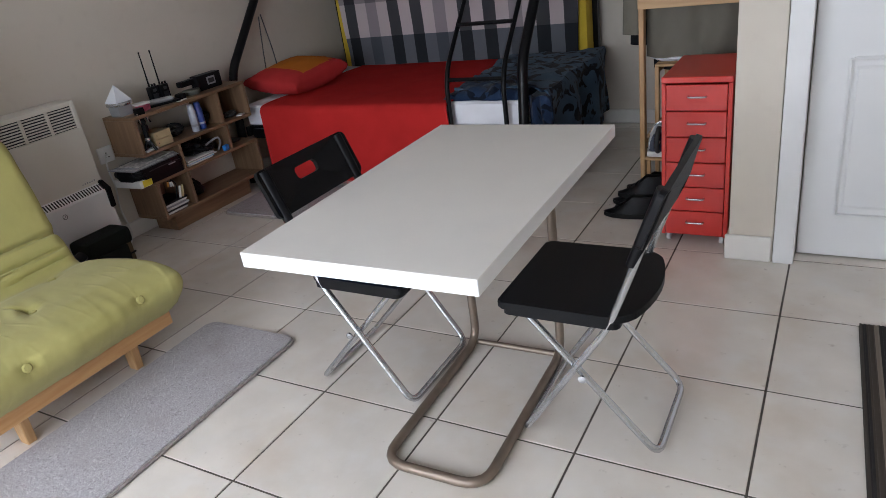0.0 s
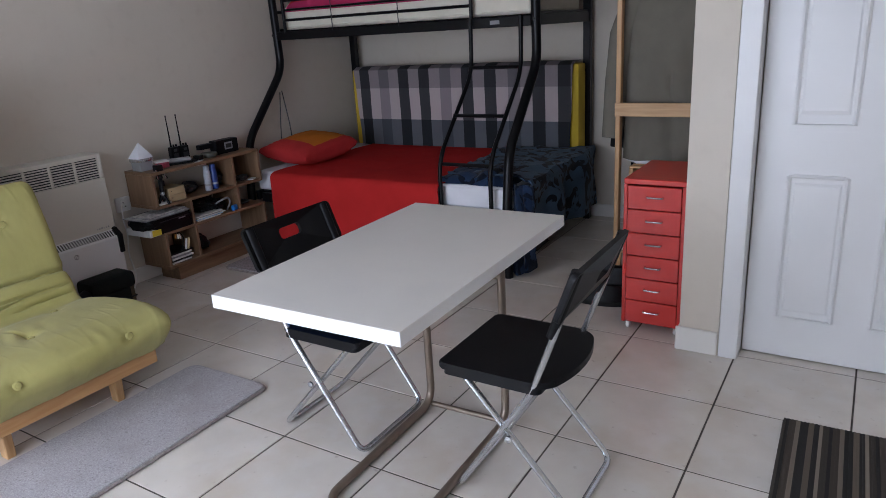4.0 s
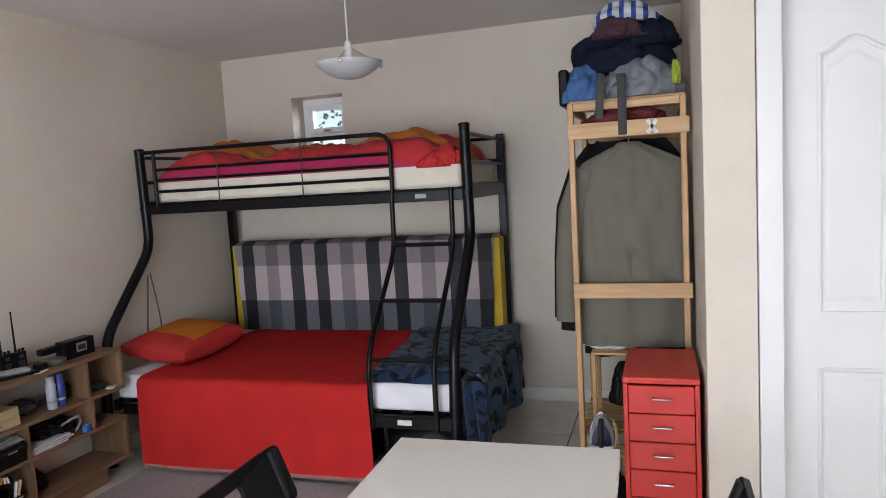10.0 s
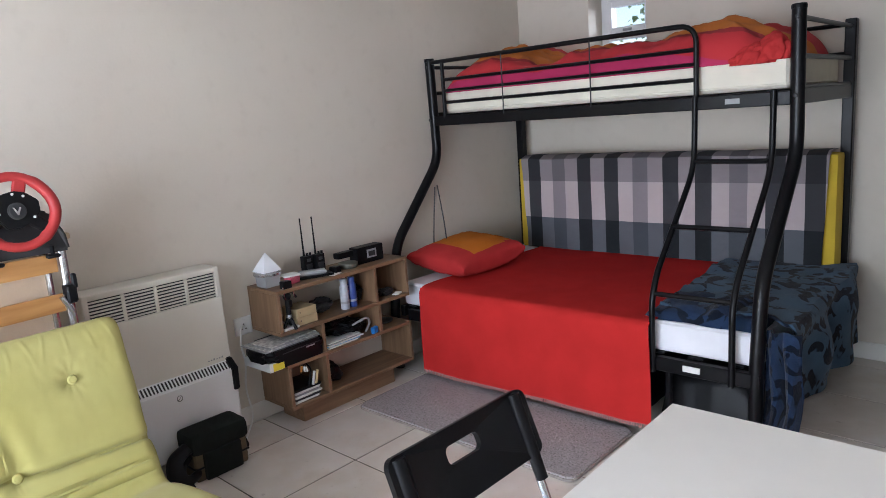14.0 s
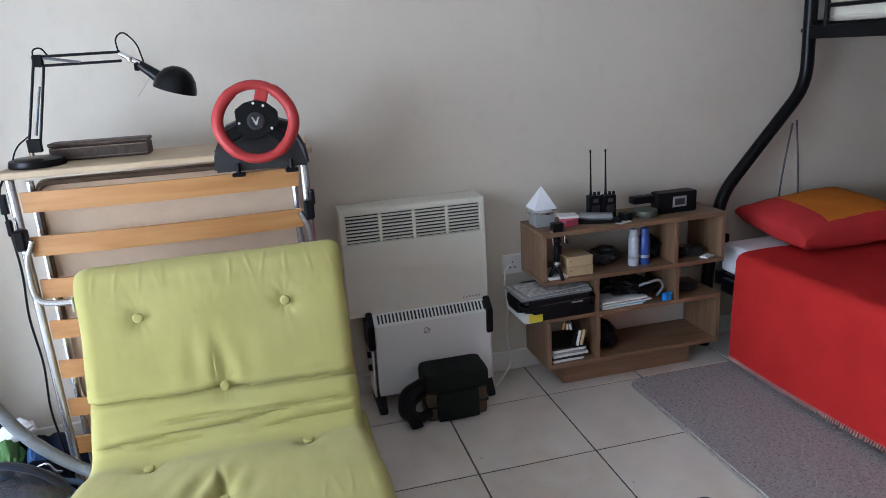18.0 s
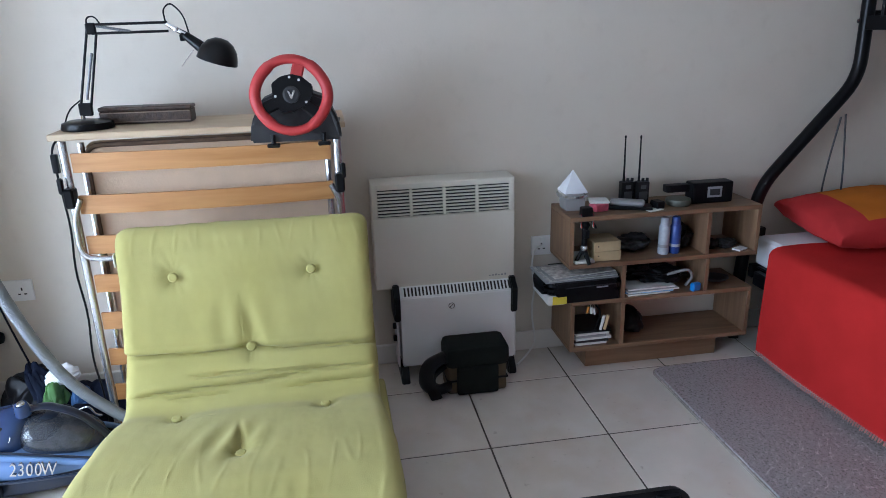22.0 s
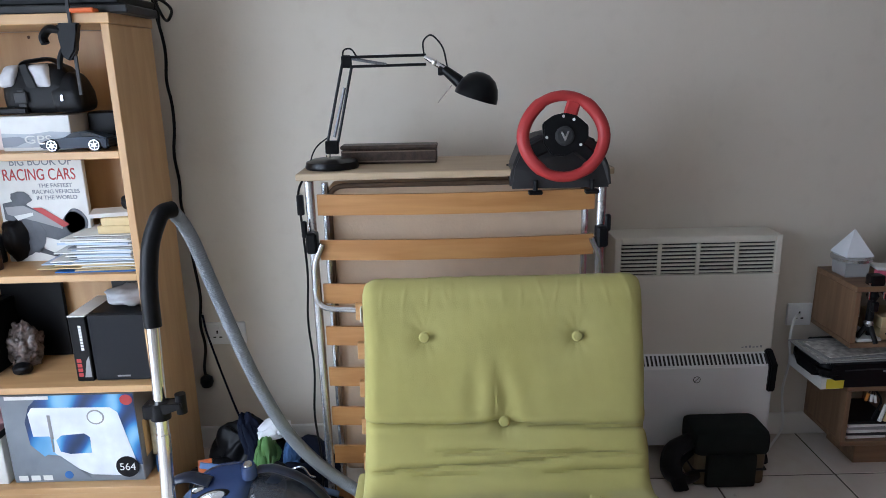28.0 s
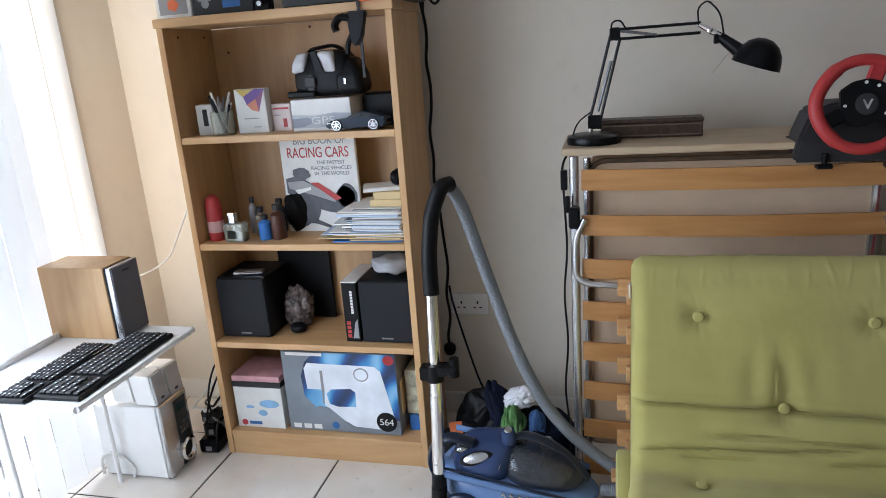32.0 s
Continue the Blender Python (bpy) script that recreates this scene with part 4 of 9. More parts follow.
def bm_heap(x0, x1, y0, y1, z0, height, nx=60, ny=36, seed=1.0, rough=0.05, wave=4.0, drop=None):
    """A lumpy cloth lying on z0: a closed skin that ends at its support."""
    def top(u, v):
        e = (1 - abs(2 * u - 1) ** 6) * (1 - abs(2 * v - 1) ** 6)
        x, y = x0 + (x1 - x0) * u, y0 + (y1 - y0) * v
        h = height(u, v) + rough * nz(x * wave + seed, y * wave, seed) + rough * 0.5 * nz(x * wave * 2.7, y * wave * 2.7 + seed) + rough * 0.28 * (0.4 - abs(nz(x * wave * 4.5 + seed, y * wave * 4.5)))
        return (x + 0.015 * nz(x * 9, y * 9, seed), y + 0.015 * nz(x * 9, y * 9 + 5, seed), z0 + max(0.004, h) * max(0.0, e) ** 0.4)

    own = bm_grid(nx, ny, top)
    ret = bmesh.ops.extrude_face_region(own, geom=own.faces[:])
    for v in ret["geom"]:
        if isinstance(v, bmesh.types.BMVert):
            v.co.z = z0
    return own


own = bm_heap(BX0 + 0.09, BX1 - 0.07, BY0 + 0.012, BY1 - 0.06, 1.515, lambda u, v: 0.115 + 0.085 * math.exp(-((u - 0.13) / 0.12) ** 2) + 0.055 * math.exp(-((u - 0.82) / 0.2) ** 2) + 0.03 * v, 130, 64, 2.0, 0.055, 4.2)
duv = solo("duvet", own, M_duvet, "rumpled red, pink and orange striped duvet", "duvet", smooth=True)
part("turned_corner", slumped(0.265, 3.488, 1.505, 0.085, 0.05, 0.085, 4.4, 3.4, 0.22, (0.2, 0.4), 0.5), M_redc, duv, "red corner turned over the mattress edge", smooth=True)
part("turned_corner", slumped(0.335, 3.52, 1.515, 0.07, 0.06, 0.11, 8.4, 2.6, 0.16, (0, 0.4), 1.1), M_redc, duv, "red corner turned over the mattress edge", smooth=True)

own = bmesh.new()
PW, PL, PH = 0.47, 0.50, 0.19
sheet = {}
for face in (1, -1):
    for j in range(33):
        for i in range(33):
            u, v = -math.cos(math.pi * i / 32), -math.cos(math.pi * j / 32)
            if face == -1 and (i in (0, 32) or j in (0, 32)):
                sheet[face, i, j] = sheet[1, i, j]
                continue
            full = math.sqrt(max(0.0, (1 - u * u) * (1 - v * v)))
            z = face * PH / 2 * full ** 0.6 * (1 + 0.15 * v) + 0.007 * full * nz(u * 3, v * 3, face * 2.0) + 0.012 * (u * v) ** 2
            z += 0.0035 * (1 - full) * math.sin(22 * (u + v) + 6 * nz(u * 2, v * 2)) * (full > 0.02)
            sheet[face, i, j] = own.verts.new((u * PW / 2 * (1 - 0.07 * (1 - v * v)), v * PL / 2 * (1 - 0.07 * (1 - u * u)), PH * 0.46 + z))
    for j in range(32):
        for i in range(32):
            f = own.faces.new([sheet[face, i + a, j + b] for a, b in ((0, 0), (1, 0), (1, 1), (0, 1))][::face])
            c = f.calc_center_median()
            f.material_index = 1 if c.y > -0.11 and c.x < 0.18 and face == 1 else 0
solo("pillow", own, [M_redc, M_orange], "red and orange pillow with pointed corners on the lower bunk", "pillow", pose(-1.278, 3.425, 0.515, 4, 3, -5), smooth=True)

# Red blanket: over the bed and down its front, with a fringe.
RX0, RX1, RYF = -1.24, 0.04, 2.995


def drape(u, v):
    x = RX0 + (RX1 - RX0) * u
    s = v * 1.75
    flat = 1.26
    if s < flat:
        y, z = BY1 - 0.06 - s, 0.515 + 0.006 * nz(x * 4, s * 4) + 0.01 * max(0, nz(x * 2, s * 2, 4))
    else:
        d = s - flat
        bend = min(d, 0.06) / 0.06
        y = BY1 - 0.06 - flat - 0.035 * math.sin(bend * 1.57) - 0.012 * max(0, d - 0.06)
        z = 0.515 - 0.035 * (1 - math.cos(bend * 1.57)) - max(0, d - 0.06) * 0.985
        fold = min(1, d / 0.3)
        y += 0.005 * fold * math.sin(x * 9 + 1.2 * nz(x * 3, 1)) + 0.008 * fold * nz(x * 7, z * 3)
        x -= 0.02 * fold * (0.5 - u)
        z += 0.03 * u * fold * 0.6
    return (x, y, z)


own = bm_grid(56, 72, drape, thick=0.006)
red = solo("blanket", own, M_red, "red woven blanket hanging to the floor over the bed", "blanket", smooth=True)
own = bmesh.new()
rnd = random.Random(3)
for k in range(120):
    u = (k + 0.5) / 120
    x, y, z = drape(u, 1.0)
    L = 0.008 + 0.008 * rnd.random()
    bm_tube([(x, y, z + 0.004), (x + 0.004 * (rnd.random() - 0.5), y - 0.005, max(0.004, z - L))], 0.0028, 4, own)
wpart("fringe", own, mat("pale_fringe", (0.50, 0.22, 0.20), 0.95), red)["kind"] = "stuff"


def fleece_mat(name, col):
    m = mat(name, col, 1.0, var=0.15, scale=9, bump=0.5, bscale=160, spec=0.08, sheen=0.1)
    nt = m.node_tree
    b = nt.nodes["Principled BSDF"]
    src = b.inputs["Base Color"].links[0].from_socket
    tc = nt.nodes.new("ShaderNodeTexCoord")
    w = nt.nodes.new("ShaderNodeTexNoise")
    w.inputs["Scale"].default_value, w.inputs["Detail"].default_value, w.inputs["Distortion"].default_value = 9.5, 1.5, 1.6
    nt.links.new(tc.outputs["Object"], w.inputs["Vector"])
    cr = nt.nodes.new("ShaderNodeValToRGB")
    cr.color_ramp.elements[0].position, cr.color_ramp.elements[1].position = 0.525, 0.56
    nt.links.new(w.outputs["Fac"], cr.inputs["Fac"])
    mx = nt.nodes.new("ShaderNodeMix")
    mx.data_type = "RGBA"
    nt.links.new(cr.outputs["Color"], mx.inputs["Factor"])
    nt.links.new(src, mx.inputs["A"])
    mx.inputs["B"].default_value = (0.006, 0.009, 0.018, 1)
    nt.links.new(mx.outputs["Result"], b.inputs["Base Color"])
    return m


M_fleece = fleece_mat("blue_floral_fleece", (0.055, 0.10, 0.16))
# Same fleece with the shade at the bed's front put into its colour.
M_fleece_shaded = fleece_mat("navy_floral_fleece", (0.018, 0.034, 0.075))


def fleece(u, v):
    """v runs from the head of the bed to its front; u across, over the bed's right side and down it."""
    s = u * 0.95
    flat = 0.48
    y = BY1 - 0.07 - v * 1.12
    lump = 0.022 * nz(s * 6, y * 5, 2) + 0.014 * nz(s * 14, y * 12, 4)
    if s < flat:
        return (0.02 - 0.10 * (1 - v) * (1 - s / flat) + s * 0.95, y - 0.03 * nz(s * 4, 7), 0.535 + lump + 0.02 * v)
    d = s - flat
    return (0.50 + 0.05 * math.sin(min(1, d / 0.08) * 1.57) + 0.025 * math.sin(y * 13) * min(1, d / 0.2) + 0.03 * nz(y * 5, d * 4, 9), y, 0.535 - max(0, d - 0.04) * (0.95 - 0.12 * v) + lump * 0.5)


own = bm_grid(44, 44, fleece, thick=0.012)
solo("blanket", own, M_fleece, "blue fleece blanket with dark flowers, heaped at the bed end", "blanket", smooth=True)
own = bm_heap(-0.02, 0.44, BYF + 0.02, BYF + 0.34, 0.506, lambda u, v: 0.05, 30, 20, 7.0, 0.03, 9.0)
solo("blanket", own, M_fleece_shaded, "folded end of a blue fleece blanket in a shaded dark blue", "blanket", smooth=True)
own = bm_grid(26, 30, lambda u, v: (0.462 + 0.125 * u + 0.02 * v * nz(v * 3, 2), BYF + 0.02 + 0.03 * math.sin(u * 15 + 2 * nz(v * 4, 5)) * (0.3 + v) + 0.02 * nz(u * 5, v * 5), 0.525 - 0.47 * v - 0.05 * (1 - u) * v), thick=0.01)
solo("blanket", own, M_fleece_shaded, "blue fleece blanket corner in a shaded dark blue, hanging at the bed post", "blanket", smooth=True)

# Foam mattress stood on edge behind the bed, in a checked cover.
def plaid():
    m = bpy.data.materials.new("checked_cotton")
    m.use_nodes = True
    nt = m.node_tree
    b = nt.nodes["Principled BSDF"]
    b.inputs["Roughness"].default_value = 0.9
    tc = nt.nodes.new("ShaderNodeTexCoord")
    sp = nt.nodes.new("ShaderNodeSeparateXYZ")
    nt.links.new(tc.outputs["Object"], sp.inputs[0])

    def ramp(sock, period, shift, cols):
        ma = nt.nodes.new("ShaderNodeMath")
        ma.operation = "ADD"
        ma.inputs[1].default_value = shift
        nt.links.new(sock, ma.inputs[0])
        dv = nt.nodes.new("ShaderNodeMath")
        dv.operation = "DIVIDE"
        dv.inputs[1].default_value = period
        nt.links.new(ma.outputs[0], dv.inputs[0])
        fr = nt.nodes.new("ShaderNodeMath")
        fr.operation = "FRACT"
        nt.links.new(dv.outputs[0], fr.inputs[0])
        cr = nt.nodes.new("ShaderNodeValToRGB")
        cr.color_ramp.interpolation = "CONSTANT"
        el = cr.color_ramp.elements
        while len(el) < len(cols):
            el.new(0.5)
        for e, (p, c) in zip(el, cols):
            e.position, e.color = p, (*c, 1)
        nt.links.new(fr.outputs[0], cr.inputs["Fac"])
        return cr.outputs["Color"]

    L, K, G = (0.40, 0.36, 0.36), (0.04, 0.042, 0.047), (0.22, 0.205, 0.215)
    across = ramp(sp.outputs["X"], 0.54, 1.373, [(0.0, L), (0.083, K), (0.25, L), (0.417, G), (0.583, L), (0.75, K), (0.917, L)])
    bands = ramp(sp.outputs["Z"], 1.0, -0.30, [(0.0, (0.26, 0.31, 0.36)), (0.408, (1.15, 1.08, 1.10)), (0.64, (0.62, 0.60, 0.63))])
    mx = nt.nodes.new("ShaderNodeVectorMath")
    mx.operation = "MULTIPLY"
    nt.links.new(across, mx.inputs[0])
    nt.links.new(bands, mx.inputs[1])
    nt.links.new(mx.outputs[0], b.inputs["Base Color"])
    n = nt.nodes.new("ShaderNodeTexNoise")
    n.inputs["Scale"].default_value = 14
    nt.links.new(tc.outputs["Object"], n.inputs["Vector"])
    bp = nt.nodes.new("ShaderNodeBump")
    bp.inputs["Strength"].default_value, bp.inputs["Distance"].default_value = 0.3, 0.02
    nt.links.new(n.outputs["Fac"], bp.inputs["Height"])
    nt.links.new(bp.outputs["Normal"], b.inputs["Normal"])
    return m


foam = thing("foam_mattress", "folded foam mattress in a grey checked cover, stood against the wall", "mattress", (-0.5, 4.15, 0.5))
own = bm_box((-1.42, 4.15, 0.505), (0.425, 4.285, 1.080), 0.02, seg=2)
wpart("foam_block", own, M_yellow, foam, "yellow foam block", smooth=True)


def cover(u, v):
    x = -1.378 + 1.773 * u
    s = v * 0.76
    x += 0.035 * max(0.0, s - 0.13) * (1 - 2 * u) + 0.008 * nz(u * 5, s * 4, 6)
    if s < 0.13:
        return (x, 4.28 - s, 1.098 + 0.004 * nz(x * 5, s * 9))
    return (x, 4.122 - 0.006 * math.sin(u * 3.1) + 0.006 * nz(x * 4, s * 5), 1.098 - (s - 0.13) * 0.93 + 0.006 * nz(x * 3, 8))


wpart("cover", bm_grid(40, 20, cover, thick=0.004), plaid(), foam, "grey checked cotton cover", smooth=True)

# Dark things pushed under the bed.
def soft_box(x0, x1, y0, y1, h, m, label, category, seed):
    own = bm_heap(x0, x1, y0, y1, 0.0, lambda u, v: h, 24, 24, seed, 0.03, 6.0)
    return solo("storage_bag", own, m, label, category, smooth=True)


soft_box(-0.02, 0.40, 3.22, 3.75, 0.25, M_black, "black storage bag pushed under the bed", "bag", 4.0)
soft_box(-0.85, -0.10, 3.25, 3.9, 0.24, M_navy, "navy storage bag under the bed", "bag", 9.0)

settle(standing, pose(0.442, 3.475, 0, 0, 0, 0.95) @ pose(-0.436, -3.473, 0))
settle(standing, pose(0.022, 0.0, 0), "foam_mattress")

# ---- futon chair bed ----
futon = thing("chair_bed", "low slatted pine chair bed frame", "chair bed", (-0.65, 0.95, 0))
wpart("front_rail", bm_box((-0.342, 0.583, 0.108), (-0.320, 1.342, 0.166), 0.003), M_piney, futon)
for y in (0.745, 1.176):
    own = bm_box((-0.41, y - 0.016, 0.0), (-0.345, y + 0.016, 0.149), 0.003)
    for v in own.verts:
        if v.co.z < 0.05:
            v.co.x -= 0.012 if v.co.x > -0.37 else -0.010
    wpart("front_leg", own, M_pine, futon)
    wpart("runner", bm_box((-1.04, y - 0.014, 0.10), (-0.345, y + 0.014, 0.149), 0.003), M_pinex, futon)
    wpart("back_leg", bm_box((-1.115, y - 0.016, 0.0), (-1.07, y + 0.016, 0.60), 0.003), M_pine, futon)
for k in range(8):
    x = -0.39 - k * 0.085
    wpart("slat", bm_box((x - 0.029, 0.545 - 0.012 * (k % 2), 0.1495), (x + 0.029, 1.355, 0.166), 0.002), M_piney, futon)
for k in range(5):
    z = 0.185 + k * 0.122
    x = -1.047 - 0.02 * (z - 0.2)
    wpart("back_slat", bm_box((x - 0.009, 0.575, z), (x + 0.009, 1.325, z + 0.052), 0.002), M_piney, futon)
    wpart("back_slat", bm_box((x - 0.045, 0.55, z + 0.012), (x - 0.027, 1.30, z + 0.064), 0.002), M_piney, futon)

PROF = [(-0.345, 0.168), (-0.295, 0.173), (-0.245, 0.215), (-0.205, 0.262), (-0.187, 0.302), (-0.20, 0.338), (-0.255, 0.362), (-0.34, 0.374), (-0.48, 0.368), (-0.60, 0.358), (-0.70, 0.343), (-0.765, 0.322),
        (-0.80, 0.335), (-0.812, 0.365), (-0.828, 0.405), (-0.85, 0.435), (-0.872, 0.450), (-0.866, 0.48), (-0.884, 0.56), (-0.91, 0.67), (-0.940, 0.765), (-0.968, 0.818), (-1.0, 0.838),
        (-1.04, 0.825), (-1.042, 0.77), (-1.035, 0.66), (-1.02, 0.52), (-1.01, 0.40), (-1.0, 0.25), (-0.965, 0.178), (-0.82, 0.169), (-0.55, 0.168)]
BTN = [(0.752, -0.912, 0.695), (1.162, -0.912, 0.689), (0.962, -0.866, 0.466), (0.75, -0.718, 0.345), (1.178, -0.718, 0.345), (0.960, -0.476, 0.364), (0.759, -0.196, 0.318), (1.174, -0.196, 0.320)]


def fut_mesh():
    """The mattress: its long section swept across the seat, with tufts drawn in at the buttons."""
    pts = [Vector((x, 0, z)) for x, z in PROF]
    dense = []
    for i, p in enumerate(pts):
        q = pts[(i + 1) % len(pts)]
        n = max(1, int((q - p).length / 0.0055))
        dense += [p.lerp(q, k / n) for k in range(n)]
    for _ in range(8):
        dense = [(dense[i - 1] + dense[i] * 2 + dense[(i + 1) % len(dense)]) / 4 for i in range(len(dense))]
    k = len(dense)
    nrm = []
    for i in range(k):
        d = dense[(i + 1) % k] - dense[i - 1]
        nrm.append(Vector((d.z, 0, -d.x)).normalized())
    own = bmesh.new()
    NY = 190
    rows = []
    for j in range(NY + 1):
        v = j / NY
        e = min(v, 1 - v) / 0.055
        pull = 0.030 * (1 - math.sqrt(max(0, 1 - (1 - min(1, e)) ** 2)))
        row = []
        for i, p in enumerate(dense):
            out = nrm[i]
            slim = max(0.0, min(1.0, (-0.45 - p.x) / 0.40))
            y = (0.556 + 0.03 * slim) * (1 - v) + (1.366 - 0.02 * slim) * v
            dip = 0.0
            for by, bx, bz in BTN:
                r2 = (y - by) ** 2 + (p.x - bx) ** 2 + (p.z - bz) ** 2
                dip += 0.013 * math.exp(-r2 / 0.0010) + 0.0055 * math.exp(-r2 / 0.009) + 0.0007 * math.exp(-r2 / 0.003) * math.sin(9 * math.atan2(y - by, (p.z - bz) + (p.x - bx)) + by * 40)
            # drawn folds between the buttons, and fine creases
            fold = 0.0055 * math.exp(-((p.z - 0.545) / 0.055) ** 2) * (p.x < -0.83) * math.exp(-((y - 0.945) / 0.075) ** 2) * math.sin((y - 0.9) * 78 + 14 * (p.z - 0.58) * (y > 0.94))
            fold += 0.006 * math.exp(-((p.x + 0.53) / 0.08) ** 2) * (p.z > 0.25) * math.exp(-((y - 0.93) / 0.09) ** 2) * math.sin((y - 0.9) * 80 + p.x * 25)
            fold -= 0.018 * math.exp(-((p.x + 0.545) / 0.055) ** 2) * (p.z > 0.25) * math.exp(-((y - 0.952 - 0.12 * (p.x + 0.54)) / 0.009) ** 2)
            hem = 0.0016 * math.exp(-((p.z - 0.81) / 0.045) ** 2) * (max(0.0, 1 - abs(nz(y * 17, p.z * 6, 2.0)) / 0.16) - 0.3)
            near = max(0.0, min(1.0, (p.x + 0.42) / 0.16)) ** 2
            hem += 0.0010 * near * math.sin(y * 60 + 9 * nz(y * 6, 5 + p.z)) + 0.0030 * near * max(0, nz(y * 20, 3.3 + 2 * p.z)) ** 2
            wr = 0.0016 * nz(y * 5, p.x * 5, p.z * 5) + 0.0011 * nz(y * 20, p.x * 8, p.z * 8) + 0.0004 * nz(y * 60, p.x * 40, p.z * 40)
            if p.x > -0.58 and p.z > 0.2:
                wr += 0.0024 * min(1, (p.x + 0.58) / 0.2) * max(0.0, 1 - abs(nz(y * 15, p.x * 2.5, 4.0)) / 0.10) * max(0.0, 0.4 + nz(y * 5, p.x * 9, 8.0))
            crease = 0.0
            if p.x < -0.70:
                for z0, lift, lo, hi, deep in ((0.456, -0.015, 0.0, 1.0, 0.018), (0.398, -0.018, 0.22, 1.0, 0.014), (0.374, 0.030, 0.0, 0.75, 0.015), (0.346, -0.012, 0.1, 0.42, 0.010), (0.346, 0.016, 0.6, 1.0, 0.012)):
                    zc = z0 + lift * (v - 0.5) + 0.006 * nz(y * 6, z0 * 40) + 0.0022 * nz(y * 22, z0 * 70)
                    w = max(0, min(1, (v - lo) / 0.08, (hi - v) / 0.08, 1)) if 0 < lo or hi < 1 else 1
                    crease -= w * (deep * math.exp(-((p.z - zc) / 0.0048) ** 2) - 0.35 * deep * math.exp(-((p.z - zc - 0.02) / 0.014) ** 2))
            q = p - out * (dip + pull) + out * (wr + fold + hem + crease)
            row.append(own.verts.new((q.x, y + 0.012 * nz(p.z * 6, p.x * 6, j * 0.01) * (v - 0.5), q.z)))
        rows.append(row)
    for a, b in zip(rows, rows[1:]):
        for i in range(k):
            own.faces.new((a[i], a[(i + 1) % k], b[(i + 1) % k], b[i]))
    for row in (rows[0], rows[-1]):
        own.faces.new(row)
    return own


fm = solo("futon_mattress", fut_mesh(), M_lime, "lime green buttoned cotton futon mattress, folded as a seat", "futon mattress", smooth=True)
for by, bx, bz in BTN:
    tilt = (0, 82, 0) if bx < -0.8 else ((0, 72, 0) if bx > -0.3 else (0, 4, 0))
    off = Vector((-0.006, 0, 0)) if bx < -0.8 else (Vector((-0.006, 0, 0)) if bx > -0.3 else Vector((0, 0, -0.016)))
    part("button", bm_lathe([(0, -0.006), (0.014, -0.004), (0.0155, 0.001), (0.011, 0.006), (0, 0.007)], 16, m=pose(bx + off.x, by, bz + off.z, *tilt)), M_lime, fm, smooth=True)
for y0, y1 in ((0.546, 0.60), (1.32, 1.376)):
    own = bm_box((-0.985, y0, 0.1675), (-0.275, y1, 0.252), 0.026, seg=4)
    for v in own.verts:
        v.co.y += 0.004 * nz(v.co.x * 12, v.co.z * 9, y0)
        if v.co.x > -0.40:
            v.co.x -= 0.05 * max(0.0, 0.20 - v.co.z) / 0.04
    part("lower_layer", own, M_lime, fm, "edge of the folded lower layer", smooth=True)
part("tag", bm_box((-0.985, 0.578, 0.725), (-0.96, 0.582, 0.765), 0.001), M_paper, fm)

# ---- folded guest bed behind the futon ----
standing = known()
guest = thing("folding_bed", "folded guest bed with beech slats and silver tube frame, stood upright", "folding bed", (-1.2, 0.85, 0))
for y, s in ((0.43, 1), (1.275, -1)):
    wpart("side_tube", bm_tube([(-1.15, y, 1.075), (-1.15, y + 0.004 * s, 0.06)], 0.0135, 10, flat=(1, 0.7)), M_silver, guest, smooth=True)
    wpart("inner_tube", bm_tube(rounded([(-1.13, y + 0.03 * s, 0.895), (-1.13, y + 0.004 * s, 0.84), (-1.13, y + 0.0 * s, 0.70), (-1.12, y + 0.27 * s, 0.685)], 0.05), 0.010, 10), M_silver, guest, smooth=True)
    wpart("rear_tube", bm_tube([(-1.21, y + 0.035 * s, 1.06), (-1.21, y + 0.035 * s, 0.08)], 0.011, 8), M_silver, guest, smooth=True)
    wpart("hinge", bm_box((-1.165, y - 0.016, 0.868), (-1.115, y + 0.016, 0.93), 0.006), M_black, guest, "black plastic hinge")
    wpart("hinge_lever", bm_box((-1.135, y - 0.01 - 0.016 * s, 0.915), (-1.118, y + 0.006 - 0.016 * s, 0.965), 0.004), M_black, guest)
    wpart("castor", bm_lathe([(0, -0.011), (0.026, -0.011), (0.028, -0.006), (0.028, 0.006), (0.026, 0.011), (0, 0.011)], 16, m=pose(-1.13, y + 0.03 * s, 0.028, 90)), M_rubber, guest)
    wpart("castor_fork", bm_box((-1.15, y + 0.012 * s - 0.012, 0.025), (-1.115, y + 0.012 * s + 0.012, 0.075), 0.004), M_black, guest)
for k in range(8):
    z = 0.977 - k * 0.1335

    def bow(u, v, z=z):
        y = 0.452 + 0.80 * u
        return (-1.15 + 0.022 * math.sin(u * math.pi), y, z + 0.06 * v)

    wpart("slat", bm_grid(14, 1, bow, thick=0.009), M_beechy, guest)
own = bm_box((-1.30, 0.47, 0.10), (-1.215, 1.245, 1.055), 0.03, seg=3)
wpart("mattress", own, mat("beige_ticking", (0.66, 0.50, 0.35), 0.9, var=0.05, scale=12, bump=0.2), guest, "thin beige folded mattress", smooth=True)
pp = [(-1.212, 0.475, 0.60), (-1.212, 0.475, 1.05), (-1.212, 1.24, 1.05), (-1.212, 1.24, 0.6)]
wpart("piping", bm_tube(rounded(pp, 0.05), 0.008, 8), mat("brown_piping", (0.12, 0.075, 0.045), 0.7, var=0.15, scale=30), guest, smooth=True)
